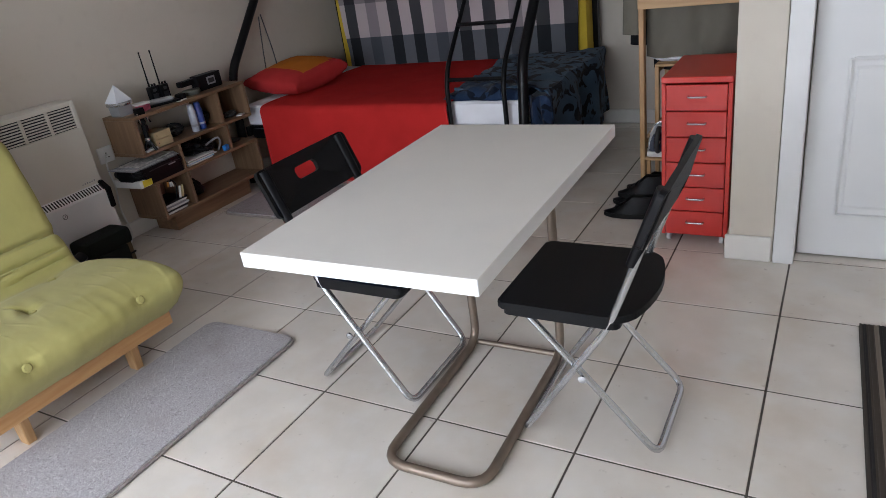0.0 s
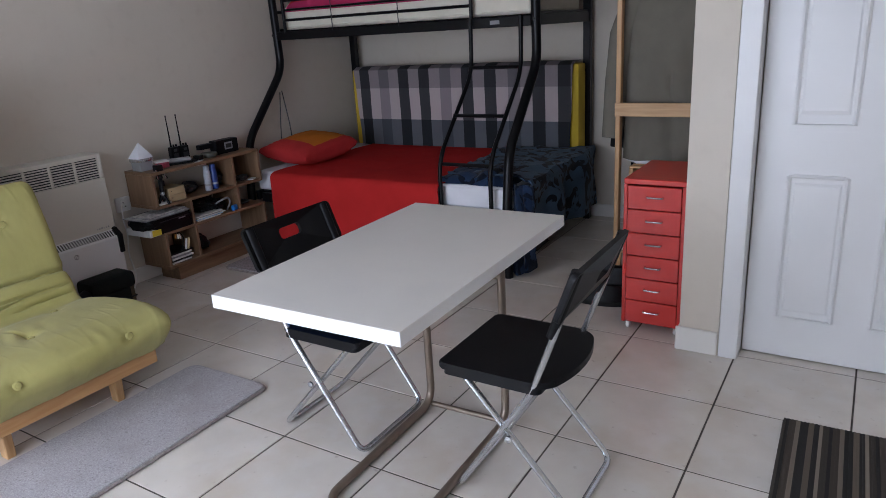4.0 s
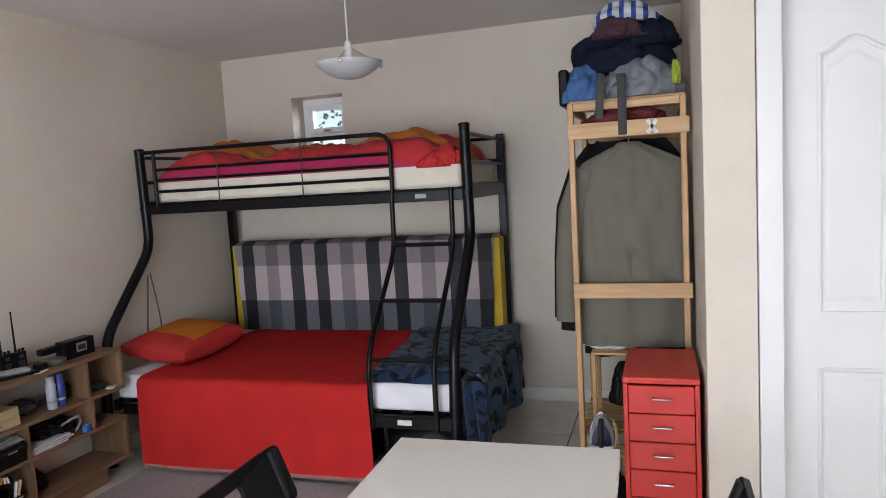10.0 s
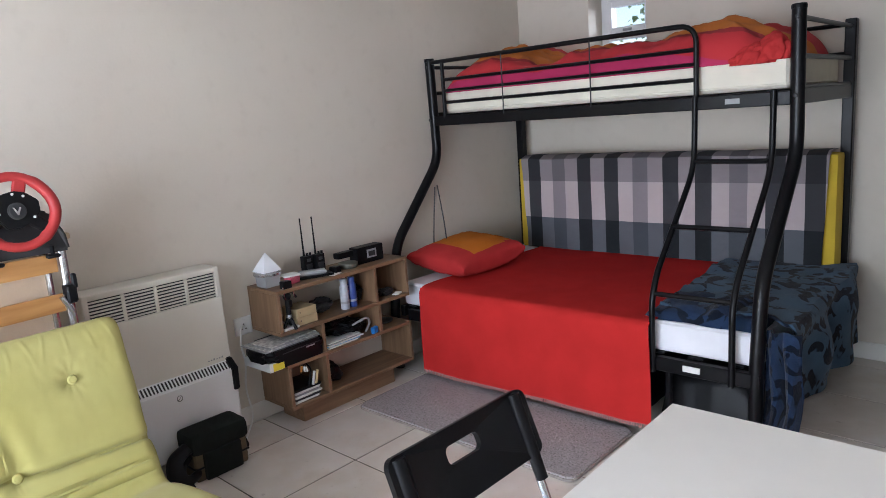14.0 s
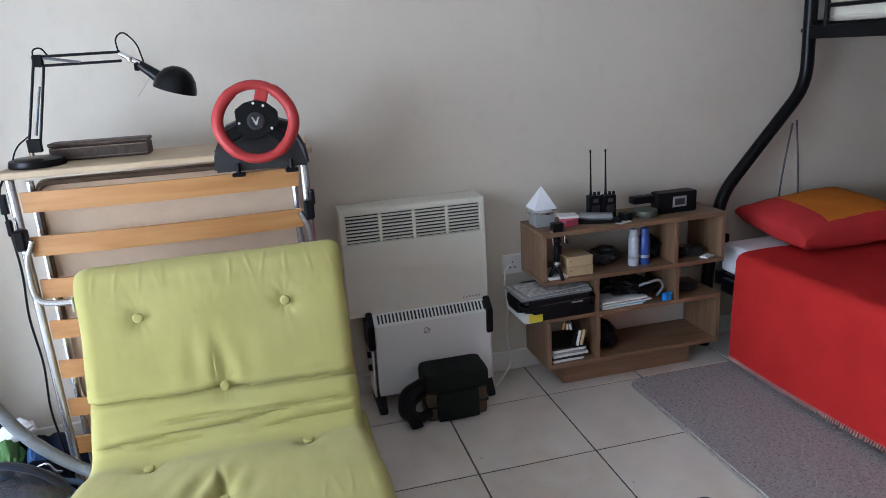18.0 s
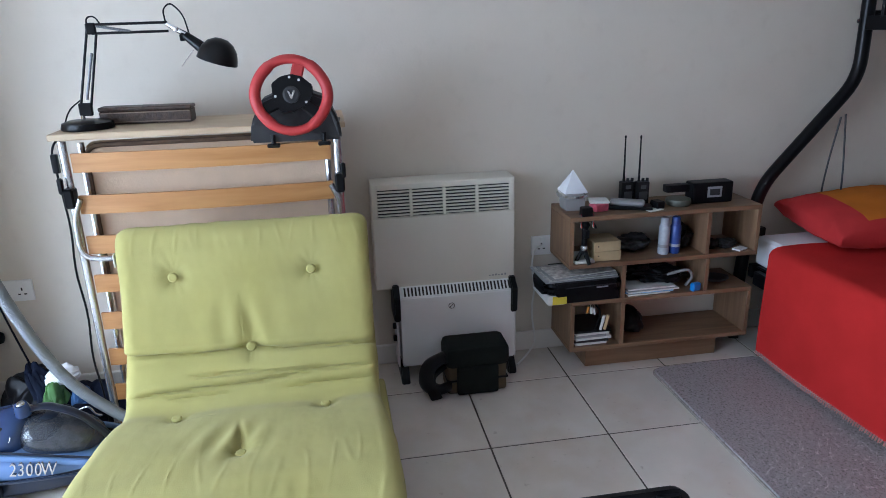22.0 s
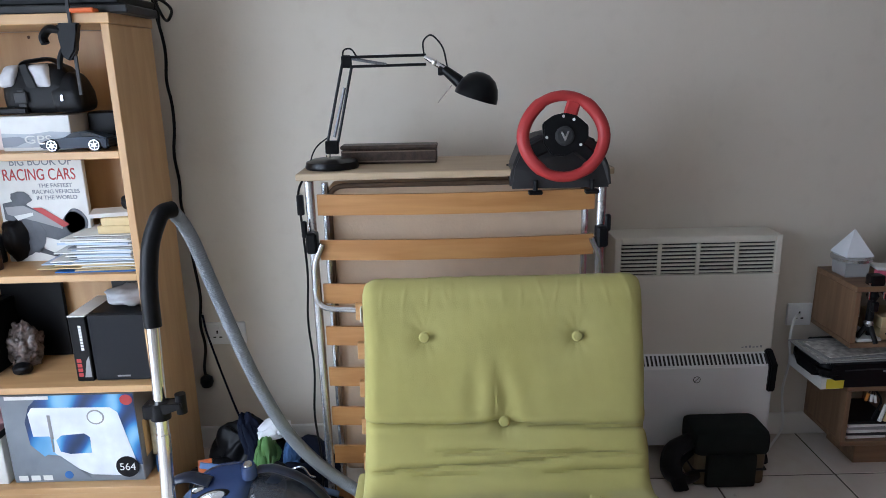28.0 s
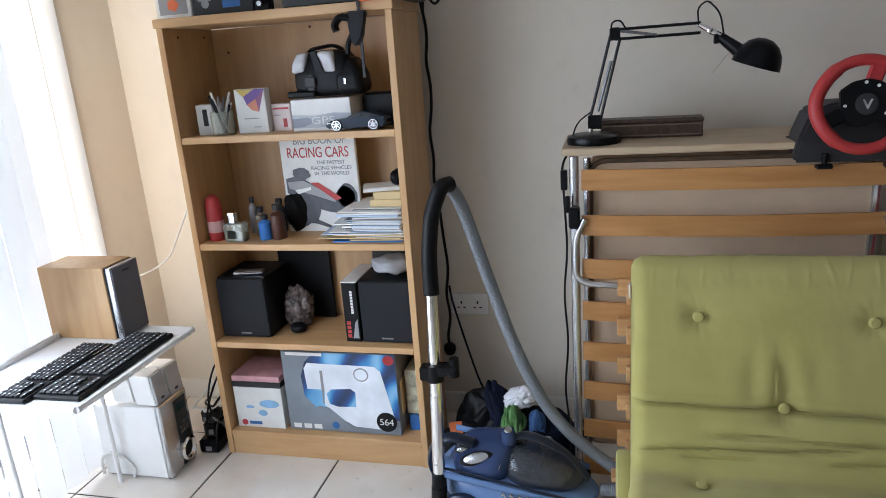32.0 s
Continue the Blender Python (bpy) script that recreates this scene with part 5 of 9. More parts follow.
wpart("top_board", bm_box((-1.47, 0.395, 1.078), (-1.135, 1.305, 1.098), 0.003), wood("pale_beech_board", (0.47, 0.35, 0.22), (0.56, 0.44, 0.30), axis=1), guest, "pale wooden board")

# ---- desk lamp on the board ----
BZ = 1.099
M_steel = mat("spring_steel", (0.16, 0.16, 0.17), 0.45, 0.8, var=0.4, scale=220)
dl = thing("desk_lamp", "black metal spring arm desk lamp", "desk lamp", (-1.25, 0.485, BZ))
X0 = -1.25
wpart("base", bm_lathe([(0, 0), (0.078, 0), (0.08, 0.006), (0.076, 0.02), (0.06, 0.026), (0, 0.027)], 32, m=pose(X0, 0.485, BZ)), M_blackm, dl, smooth=True)
wpart("stem", bm_tube([(X0, 0.475, BZ + 0.02), (X0, 0.475, BZ + 0.07)], 0.007, 10), M_chrome, dl)
for dy in (-0.012, 0.014):
    wpart("lower_arm", bm_tube([(X0, 0.485 + dy * 1.2, BZ + 0.055), (X0, 0.545 + dy, 1.395 - dy * 0.4)], 0.0042, 8), M_blackm, dl)
    wpart("upper_arm", bm_tube([(X0, 0.545, 1.400 + dy), (X0, 0.775, 1.402 + dy)], 0.0042, 8), M_blackm, dl)
wpart("bracket", bm_box((X0 - 0.008, 0.468, BZ + 0.04), (X0 + 0.008, 0.508, BZ + 0.08), 0.003), M_blackm, dl)
wpart("elbow", bm_box((X0 - 0.007, 0.53, 1.385), (X0 + 0.007, 0.56, 1.42), 0.004), M_blackm, dl)
for a, b in (((0.497, BZ + 0.09), (0.535, 1.33)), ((0.56, 1.41), (0.66, 1.392))):
    wpart("spring", bm_tube([(X0, *a), (X0, *b)], 0.0042, 8), M_steel, dl)
wpart("arm_head", bm_tube([(X0, 0.77, 1.412), (X0, 0.80, 1.394), (X0, 0.838, 1.372)], [0.006, 0.009, 0.008], 10), M_chrome, dl)
wpart("knuckle", bm_lathe([(0, -0.009), (0.008, -0.006), (0.0095, 0), (0.008, 0.006), (0, 0.009)], 12, m=pose(X0 + 0.004, 0.798, 1.395)), M_chrome, dl, smooth=True)
wpart("wing_nut", bm_box((X0 + 0.008, 0.808, 1.358), (X0 + 0.018, 0.824, 1.380), 0.003), M_blackm, dl)
wpart("knuckle", bm_lathe([(0, -0.008), (0.007, -0.006), (0.009, 0), (0.007, 0.006), (0, 0.008)], 12, m=pose(X0 + 0.006, 0.836, 1.368)), M_chrome, dl, smooth=True)
wpart("socket", bm_tube([(X0 + 0.01, 0.825, 1.376), (X0 + 0.02, 0.882, 1.330)], [0.013, 0.02], 14), M_blackm, dl)
dome = [(0.0, 0.072), (0.022, 0.069), (0.044, 0.056), (0.060, 0.034), (0.068, 0.008), (0.070, -0.008), (0.067, -0.008), (0.064, 0.008), (0.056, 0.032), (0.04, 0.052), (0.0, 0.066)]
wpart("shade", bm_lathe(dome, 32, m=pose(X0 + 0.03, 0.918, 1.301, -18, 4, 0) @ Matrix.Diagonal((0.92, 0.92, 0.92, 1))), M_blackm, dl, smooth=True)
wpart("switch_rod", bm_tube([(X0 + 0.03, 0.848, 1.332), (X0 + 0.03, 0.806, 1.282)], 0.0016, 5), M_chrome, dl)
wpart("cord", bm_tube(rounded([(X0, 0.77, 1.41), (X0, 0.765, 1.455), (X0, 0.79, 1.475), (X0, 0.825, 1.44), (X0, 0.836, 1.38)], 0.03), 0.0025, 6), M_black, dl)
wpart("cord", bm_tube(rounded([(X0, 0.535, 1.40), (X0, 0.535, 1.435), (X0, 0.56, 1.44), (X0, 0.575, 1.415)], 0.02), 0.0025, 6), M_black, dl)
wpart("cord", bm_tube(rounded([(X0, 0.478, BZ + 0.09), (X0, 0.435, BZ + 0.06), (X0 + 0.02, 0.42, BZ + 0.01)], 0.03), 0.0025, 6), M_black, dl)
M_carved = mat("carved_dark_wood", (0.055, 0.032, 0.022), 0.45, var=0.5, scale=60, bump=0.6, bscale=90)
cb = solo("carved_box", bm_box((-0.035, 0, 0), (0.035, 0.295, 0.042), 0.003), M_carved, "long dark carved wooden box on the board", "box", pose(-1.35, 0.505, BZ, 0, 0, -2))
part("lid", bm_box((-0.037, -0.002, 0.0435), (0.037, 0.297, 0.056), 0.003), M_carved, cb)
for z in (0.006, 0.036):
    part("border", bm_box((0.0352, 0.004, z), (0.037, 0.291, z + 0.004), 0.0005), M_bronze, cb)

# ---- racing wheel controller ----
rw = thing("steering_wheel", "red and black racing wheel controller clamped to the board", "game controller", (-1.12, 1.14, BZ))
own = bm_prism([(-0.145, 0.0), (0.145, 0.0), (0.138, 0.06), (0.105, 0.13), (0.05, 0.15), (-0.05, 0.15), (-0.105, 0.13), (-0.138, 0.06)], 0.115, bevel=0.008)
bmesh.ops.transform(own, matrix=pose(-1.225, 1.148, 1.045, 90, 0, 90), verts=own.verts)
for v in own.verts:
    if v.co.x < -1.15 and v.co.z < 1.102:
        v.co.z = 1.102
    v.co.x -= max(0, v.co.z - 1.1) * 0.35
wpart("body", own, M_dark, rw, "dark grey plastic housing")
WM = look((-1.075, 1.146, 1.193), (-2.0, 1.14, 1.013))
HM = WM @ Matrix.Rotation(radians(-14), 4, "Z") @ Matrix.Diagonal((1.05, 1.05, 1, 1))
ring = [Vector((0.109 * math.cos(a) * (1 + 0.02 * math.cos(4 * a)), 0.109 * math.sin(a), 0)) for a in (2 * math.pi * k / 48 for k in range(48))]
own = bm_tube(ring, [0.0145 + 0.003 * (abs(math.cos(2 * math.pi * k / 48)) > 0.6) for k in range(48)], 12, closed=True)
bmesh.ops.transform(own, matrix=WM, verts=own.verts)
wpart("rim", own, M_redp, rw, "red rubber rim", smooth=True)
for a in (72, 205, 322):
    c, s = math.cos(radians(a)), math.sin(radians(a))
    own = bm_box((0.045, -0.019, -0.006), (0.10, 0.019, 0.006), 0.005, m=pose(0, 0, 0, 0, 0, a))
    bmesh.ops.transform(own, matrix=WM, verts=own.verts)
    wpart("spoke", own, M_redp if a == 72 else M_black, rw)
own = bm_prism([(-0.062, 0.02), (-0.04, 0.045), (-0.012, 0.058), (0.02, 0.058), (0.055, 0.04), (0.062, 0.01), (0.05, -0.02), (0.012, -0.05), (-0.02, -0.055), (-0.048, -0.03)], 0.02, m=pose(0, 0, -0.006), bevel=0.003)
bmesh.ops.transform(own, matrix=HM, verts=own.verts)
hub = wpart("hub", own, M_black, rw)
own = bm_lathe([(0, 0), (0.026, 0), (0.026, 0.004), (0.02, 0.006), (0, 0.006)], 24, m=WM @ pose(0, 0, 0.015))
wpart("hub_badge", own, M_dark, hub)
own = bm_prism([(-0.012, 0.011), (-0.007, 0.011), (0.0, -0.003), (0.007, 0.011), (0.012, 0.011), (0.002, -0.013), (-0.002, -0.013)], 0.001, m=WM @ pose(0, 0, 0.0215))
wpart("hub_mark", own, M_silver, hub)
for bx, by in ((-0.014, 0.048), (0.014, 0.046), (-0.044, -0.014), (0.046, -0.012)):
    wpart("hub_button", bm_lathe([(0, 0), (0.004, 0), (0.0035, 0.003), (0, 0.003)], 10, m=HM @ pose(bx, by, 0.0145)), M_paper, hub)
wpart("steering_column", bm_tube([WM @ Vector((0, 0, -0.008)), WM @ Vector((0, 0, -0.08))], [0.03, 0.04], 18), M_dark, rw)
for y in (1.075, 1.235):
    wpart("clamp_screw", bm_tube([(-1.105, y, 1.07), (-1.105, y, 1.038)], 0.007, 8), M_black, rw)
    wpart("clamp_knob", bm_box((-1.117, y - 0.02, 1.030), (-1.093, y + 0.02, 1.042), 0.003), M_black, rw)

settle(standing, stretch(0, 0, 0, sz=1.008) @ pose(-0.012, -0.003, 0))

# ---- wall convector, floor heater, camera bag ----
standing = known()
con = thing("wall_heater", "cream enamel convector heater fixed to the wall", "heater", (-1.5, 1.667, 0.4))
y0, y1, z0, z1 = 1.385, 1.952, 0.408, 0.838
wpart("casing", bm_box((XL + 0.002, y0, z0), (-1.425, y1, z1), 0.006, seg=2), M_creamen, con)
own = bm_box((-1.425, y0, z0), (-1.412, y1, 0.705), 0.003)
for lo, hi in (((y0, 0.705), (y0 + 0.022, z1)), ((y1 - 0.022, 0.705), (y1, z1)), ((y0 + 0.022, 0.815), (y1 - 0.022, z1))):
    bm_box((-1.425, lo[0], lo[1]), (-1.412, hi[0], hi[1]), 0.003, own)
wpart("front_panel", own, M_creamen, con)
wpart("grille_recess", bm_box((-1.4245, y0 + 0.023, 0.706), (-1.4235, y1 - 0.023, 0.814), 0), M_dark, con)
for k in range(1, 4):
    y = y0 + 0.022 + k * (y1 - y0 - 0.044) / 4
    wpart("grille_bar", bm_box((-1.4225, y - 0.006, 0.706), (-1.411, y + 0.006, 0.814), 0.001), M_creamen, con)
for k in range(8):
    z = 0.711 + k * 0.0132
    wpart("grille_slat", bm_box((-1.4225, y0 + 0.023, z), (-1.4135, y1 - 0.023, z + 0.0062), 0.001), M_creamen, con)
for k in range(6):
    wpart("badge_mark", bm_box((-1.4118, 1.845 + k * 0.013, 0.432), (-1.4112, 1.852 + k * 0.013, 0.436 + 0.002 * (k % 3)), 0), M_grey, con)
settle(standing, stretch(XL + 0.002, 0, 0, sx=0.865) @ pose(0, 0.004, -0.015))

ht = thing("convector_heater", "white portable convector heater with black ends standing on the floor", "heater", (-1.46, 1.71, 0))
own = bm_prism([(-1.52, 0.06), (-1.398, 0.06), (-1.392, 0.365), (-1.43, 0.402), (-1.52, 0.402)], 0.47, bevel=0.004)
bmesh.ops.transform(own, matrix=Matrix(((1, 0, 0, 0), (0, 0, 1, 1.478), (0, 1, 0, 0), (0, 0, 0, 1))), verts=own.verts)
wpart("body", own, M_enamel, ht)
GR = Matrix.Translation((-1.411, 0, 0.3838)) @ Matrix.Rotation(radians(45.8), 4, "Y")
for k in range(30):
    y = 1.495 + k * 0.0148
    wpart("vent_slot", bm_box((-0.019, y, 0.0002), (0.019, y + 0.007, 0.0012), 0, m=GR), M_dark, ht)
for y, s in ((1.464, 1), (1.952, -1)):
    own = bm_prism([(-1.525, 0.262), (-1.382, 0.27), (-1.376, 0.374), (-1.425, 0.412), (-1.525, 0.412)], 0.026, bevel=0.004)
    bmesh.ops.transform(own, matrix=Matrix(((1, 0, 0, 0), (0, 0, 1, y - 0.017 + 0.004 * s), (0, 1, 0, 0), (0, 0, 0, 1))), verts=own.verts)
    wpart("end_cap", own, M_black, ht)
    wpart("end_panel", bm_box((-1.52, y - 0.004, 0.06), (-1.40, y + 0.004, 0.275), 0.003), M_enamel, ht)
    own = bm_prism([(-1.54, 0.0), (-1.355, 0.0), (-1.36, 0.022), (-1.40, 0.062), (-1.50, 0.062), (-1.54, 0.022)], 0.034, bevel=0.004)
    bmesh.ops.transform(own, matrix=Matrix(((1, 0, 0, 0), (0, 0, 1, y + 0.02 * s - 0.017), (0, 1, 0, 0), (0, 0, 0, 1))), verts=own.verts)
    wpart("foot", own, M_black, ht)
for z in (0.235, 0.18):
    wpart("knob", bm_lathe([(0, 0), (0.014, 0), (0.012, 0.014), (0, 0.014)], 14, m=pose(-1.43, 1.460, z, 90)), M_black, ht)
wpart("badge", bm_tube([Vector((-1.3935, 1.685 + 0.012 * math.cos(a), 0.318 + 0.012 * math.sin(a))) for a in (2 * math.pi * k / 16 for k in range(16))], 0.0016, 5, closed=True), M_dark, ht)
wpart("badge_slash", bm_tube([(-1.3935, 1.677, 0.310), (-1.3935, 1.693, 0.326)], 0.0014, 5), M_dark, ht)
wpart("badge_bar", bm_box((-1.3945, 1.705, 0.3165), (-1.3932, 1.75, 0.3215), 0), M_grey, ht)

bag = thing("camera_bag", "dark green and brown canvas camera bag on the floor", "bag", (-1.30, 1.75, 0))
own = bm_box((-1.365, 1.635, 0.002), (-1.235, 1.875, 0.135), 0.02, seg=3)
wpart("body", own, M_bagb, bag, "olive brown canvas body", smooth=True)
own = bm_box((-1.375, 1.63, 0.115), (-1.222, 1.885, 0.205), 0.04, seg=4)
wpart("flap", own, M_bagg, bag, "dark green flap", smooth=True)
wpart("front_pocket", bm_box((-1.245, 1.672, 0.006), (-1.215, 1.838, 0.125), 0.012, seg=2), M_bagg, bag, smooth=True)
wpart("trim_band", bm_box((-1.370, 1.631, 0.058), (-1.230, 1.879, 0.066), 0.002), M_black, bag)
wpart("strap", bm_tube(rounded([(-1.28, 1.64, 0.15), (-1.25, 1.56, 0.135), (-1.22, 1.545, 0.07), (-1.22, 1.59, 0.035), (-1.24, 1.64, 0.04)], 0.05), 0.032, 10, flat=(1.2, 0.6)), M_black, bag, smooth=True)
wpart("strap", bm_tube(rounded([(-1.28, 1.635, 0.12), (-1.21, 1.55, 0.10), (-1.20, 1.585, 0.012)], 0.04), 0.02, 8, flat=(1.3, 0.4)), M_black, bag, smooth=True)


# ---- wall sockets ----
def wall_socket(y0, y1, z0, z1, label, twin=True):
    s = thing("wall_socket", label, "socket", (XL, (y0 + y1) / 2, (z0 + z1) / 2))
    wpart("plate", bm_box((XL, y0, z0), (XL + 0.011, y1, z1), 0.003), M_enamel, s)
    for c in ((y0 * 0.72 + y1 * 0.28, y0 * 0.28 + y1 * 0.72) if twin else ((y0 + y1) / 2,)):
        for dy, dz, w, h in ((0, 0.012, 0.003, 0.006), (-0.011, -0.008, 0.005, 0.0025), (0.011, -0.008, 0.005, 0.0025)):
            zc = (z0 + z1) / 2 - 0.006
            wpart("pin_hole", bm_box((XL + 0.0105, c + dy - w, zc + dz - h), (XL + 0.0115, c + dy + w, zc + dz + h), 0), M_dark, s)
        wpart("switch", bm_box((XL + 0.011, c - 0.008, z1 - 0.026), (XL + 0.015, c + 0.008, z1 - 0.008), 0.002), M_enamel, s)
    return s


wall_socket(-0.063, 0.08, 0.425, 0.51, "white twin wall socket above the skirting")
wall_socket(2.065, 2.155, 0.445, 0.53, "white wall socket between heater and bookcase", False)
solo("cable", bm_tube(rounded([(-1.553, 2.11, 0.49), (-1.50, 2.06, 0.50), (-1.49, 2.045, 0.42), (-1.51, 2.07, 0.33), (-1.53, 2.06, 0.2), (-1.52, 2.08, 0.05), (-1.48, 2.02, 0.006), (-1.42, 1.97, 0.006)], 0.05), 0.0045, 6), M_paper, "white mains cord hanging from the socket", "cable", smooth=True)
solo("cable", bm_tube(rounded([(-1.52, -0.10, 1.66), (-1.54, -0.098, 1.585), (-1.54, -0.078, 1.462), (-1.54, -0.091, 1.366), (-1.54, -0.079, 1.298), (-1.54, -0.081, 1.209), (-1.54, -0.096, 1.13), (-1.54, -0.085, 1.027), (-1.54, -0.093, 0.955), (-1.54, -0.079, 0.882), (-1.54, -0.073, 0.755), (-1.54, -0.059, 0.615), (-1.54, -0.077, 0.51), (-1.54, -0.062, 0.43), (-1.54, -0.08, 0.34), (-1.54, -0.075, 0.30)], 0.06), 0.0055, 6), M_black, "black mains cord hanging down beside the shelf", "cable", smooth=True)
solo("plug", bm_lathe([(0, -0.022), (0.018, -0.022), (0.024, -0.005), (0.022, 0.012), (0.008, 0.024), (0, 0.024)], 14, m=pose(-1.54, -0.075, 0.29)), M_black, "black mains plug hanging on its cord", "plug", smooth=True)
solo("cable", bm_tube(rounded([(-1.535, -0.06, 0.55), (-1.52, -0.05, 0.50), (-1.50, -0.005, 0.345), (-1.47, 0.055, 0.17), (-1.40, 0.12, 0.13)], 0.08), 0.004, 6), M_navy, "dark mains cord running from the socket to the floor", "cable", smooth=True)
solo("cable", bm_tube(rounded([(-1.19, 0.415, 1.099), (-1.165, 0.392, 1.06), (-1.165, 0.398, 0.95), (-1.165, 0.405, 0.80), (-1.165, 0.392, 0.66), (-1.165, 0.404, 0.50), (-1.165, 0.39, 0.34), (-1.165, 0.404, 0.2), (-1.17, 0.40, 0.006)], 0.05), 0.0035, 6), M_black, "black lamp cord hanging down the bed frame", "cable", smooth=True)
solo("cord_switch", bm_box((-1.172, 0.388, 0.985), (-1.155, 0.408, 1.045), 0.005, seg=2), M_black, "black rocker switch on a lamp cord", "switch")

# ---- stepped bookcase by the wall ----
standing = known()
case = thing("bookcase", "low stepped open bookcase in brown oak veneer, half full", "bookcase", (-1.43, 2.56, 0))
CX0, CX1 = XL + 0.018, -1.312


def board(name, y0, y1, z0, z1, x1=None, m=None):
    return wpart(name, bm_box((CX0, y0, z0), (x1 or CX1, y1, z1), 0.0015), m or (M_oak if z1 - z0 < 0.03 else M_oakz), case)


board("top", 2.145, 2.975, 0.672, 0.690)
board("side_panel", 2.145, 2.163, 0.493, 0.6715)
board("divider", 2.735, 2.753, 0.493, 0.6715)
board("side_panel", 2.957, 2.975, 0.493, 0.6715)
board("shelf", 2.145, 2.975, 0.475, 0.4925)
board("divider", 2.375, 2.393, 0.332, 0.4745)
board("divider", 2.745, 2.763, 0.332, 0.4745)
board("shelf", 2.160, 2.970, 0.314, 0.3315)
board("side_panel", 2.160, 2.178, 0.124, 0.3135)
board("divider", 2.380, 2.398, 0.124, 0.3135)
board("side_panel", 2.952, 2.970, 0.124, 0.3135)
board("bottom", 2.160, 2.970, 0.106, 0.1235)
wpart("plinth", bm_box((CX0 + 0.01, 2.255, 0), (-1.37, 2.865, 0.1055), 0.002), M_oak, case)
CT = 0.6905


def ibox(name, label, cat, x0, x1, y0, y1, z0, z1, m, rz=0.0, bev=0.002, group=""):
    """A plain packet, book or carton, resting at z0."""
    cx, cy = (x0 + x1) / 2, (y0 + y1) / 2
    own = bm_box((x0 - cx, y0 - cy, 0), (x1 - cx, y1 - cy, z1 - z0), bev)
    return solo(name, own, m, label, cat, pose(cx, cy, z0, 0, 0, rz), group)


# things on and in it
pyr = thing("pyramid_lamp", "small white pyramid lamp on a clear base", "lamp", (-1.45, 2.20, CT))
wpart("base", bm_lathe([(0, 0), (0.052, 0), (0.056, 0.006), (0.058, 0.05), (0.05, 0.055), (0, 0.055)], 4, m=pose(-1.45, 2.20, CT, 0, 0, 45)), mat("clear_grey_plastic", (0.45, 0.45, 0.46), 0.2, trans=0.3), pyr)
wpart("ring", bm_lathe([(0.05, 0.0), (0.064, 0.002), (0.066, 0.012), (0.06, 0.02), (0.05, 0.02)], 20, m=pose(-1.45, 2.20, CT + 0.054)), M_silver, pyr, smooth=True)
wpart("pyramid", bm_lathe([(0, 0), (0.068, 0), (0.066, 0.004), (0.003, 0.085), (0, 0.086)], 4, m=pose(-1.45, 2.20, CT + 0.074, 0, 0, 45)), mat("milk_plastic", (0.72, 0.74, 0.78), 0.4), pyr)


def radio(y, x):
    r = thing("walkie_talkie", "black two-way radio standing with its long aerial", "radio", (x, y, CT), group="two-way radios")
    wpart("body", bm_box((x - 0.018, y - 0.027, CT), (x + 0.018, y + 0.027, CT + 0.095), 0.006, seg=2), M_black, r)
    wpart("speaker_grille", bm_box((x + 0.018, y - 0.018, CT + 0.02), (x + 0.020, y + 0.018, CT + 0.055), 0.001), M_dark, r)
    wpart("aerial", bm_tube([(x, y - 0.014, CT + 0.09), (x, y - 0.014, CT + 0.12), (x, y - 0.016, CT + 0.275)], [0.0065, 0.0045, 0.0030], 8), M_rubber, r)
    wpart("aerial_tip", bm_lathe([(0, -0.006), (0.0038, -0.004), (0.0042, 0.002), (0.003, 0.007), (0, 0.008)], 10, m=pose(x, y - 0.016, CT + 0.278)), M_rubber, r, smooth=True)
    for dy in (0.002, 0.021):
        wpart("shoulder_knob", bm_lathe([(0, 0), (0.0065, 0), (0.006, 0.014), (0, 0.015)], 10, m=pose(x + 0.004, y + dy, CT + 0.094)), M_black, r, smooth=True)
    wpart("belt_clip_screen", bm_box((x + 0.0182, y - 0.012, CT + 0.066), (x + 0.0196, y + 0.012, CT + 0.082), 0.001), M_strap, r)


radio(2.445, -1.47)
radio(2.505, -1.455)
ck = thing("clock_radio", "black clock radio with a grey display", "clock radio", (-1.42, 2.79, CT))
wpart("body", bm_box((-1.45, 2.70, CT), (-1.385, 2.88, CT + 0.088), 0.008, seg=2), M_black, ck)
wpart("display", bm_box((-1.386, 2.765, CT + 0.025), (-1.3835, 2.83, CT + 0.07), 0.001), M_grey, ck)
wpart("display_window", bm_box((-1.3836, 2.775, CT + 0.034), (-1.3822, 2.82, CT + 0.06), 0), M_dark, ck)
wpart("handle", bm_box((-1.46, 2.60, CT + 0.045), (-1.415, 2.75, CT + 0.078), 0.012, seg=2), M_black, ck)
solo("ashtray", bm_lathe([(0, 0), (0.045, 0), (0.052, 0.012), (0.05, 0.026), (0.02, 0.03), (0, 0.029)], 24, m=pose(-1.40, 2.645, CT)), mat("dull_olive_metal", (0.13, 0.135, 0.11), 0.45, 0.3), "round dull metal lidded dish", "dish", smooth=True)
ibox("phone", "grey cordless phone lying on papers", "phone", -1.43, -1.375, 2.35, 2.49, CT + 0.013, CT + 0.034, M_grey, -28, 0.008)
ibox("case", "flat black plastic case on the bookcase", "case", -1.44, -1.36, 2.34, 2.52, CT, CT + 0.0125, M_black, -22, 0.004)
ibox("box", "small black box on the bookcase", "box", -1.40, -1.35, 2.52, 2.56, CT, CT + 0.03, M_black, 10, 0.004)
ibox("card", "white card lying on the bookcase", "card", -1.37, -1.325, 2.475, 2.545, CT, CT + 0.002, M_paper, 20, 0)
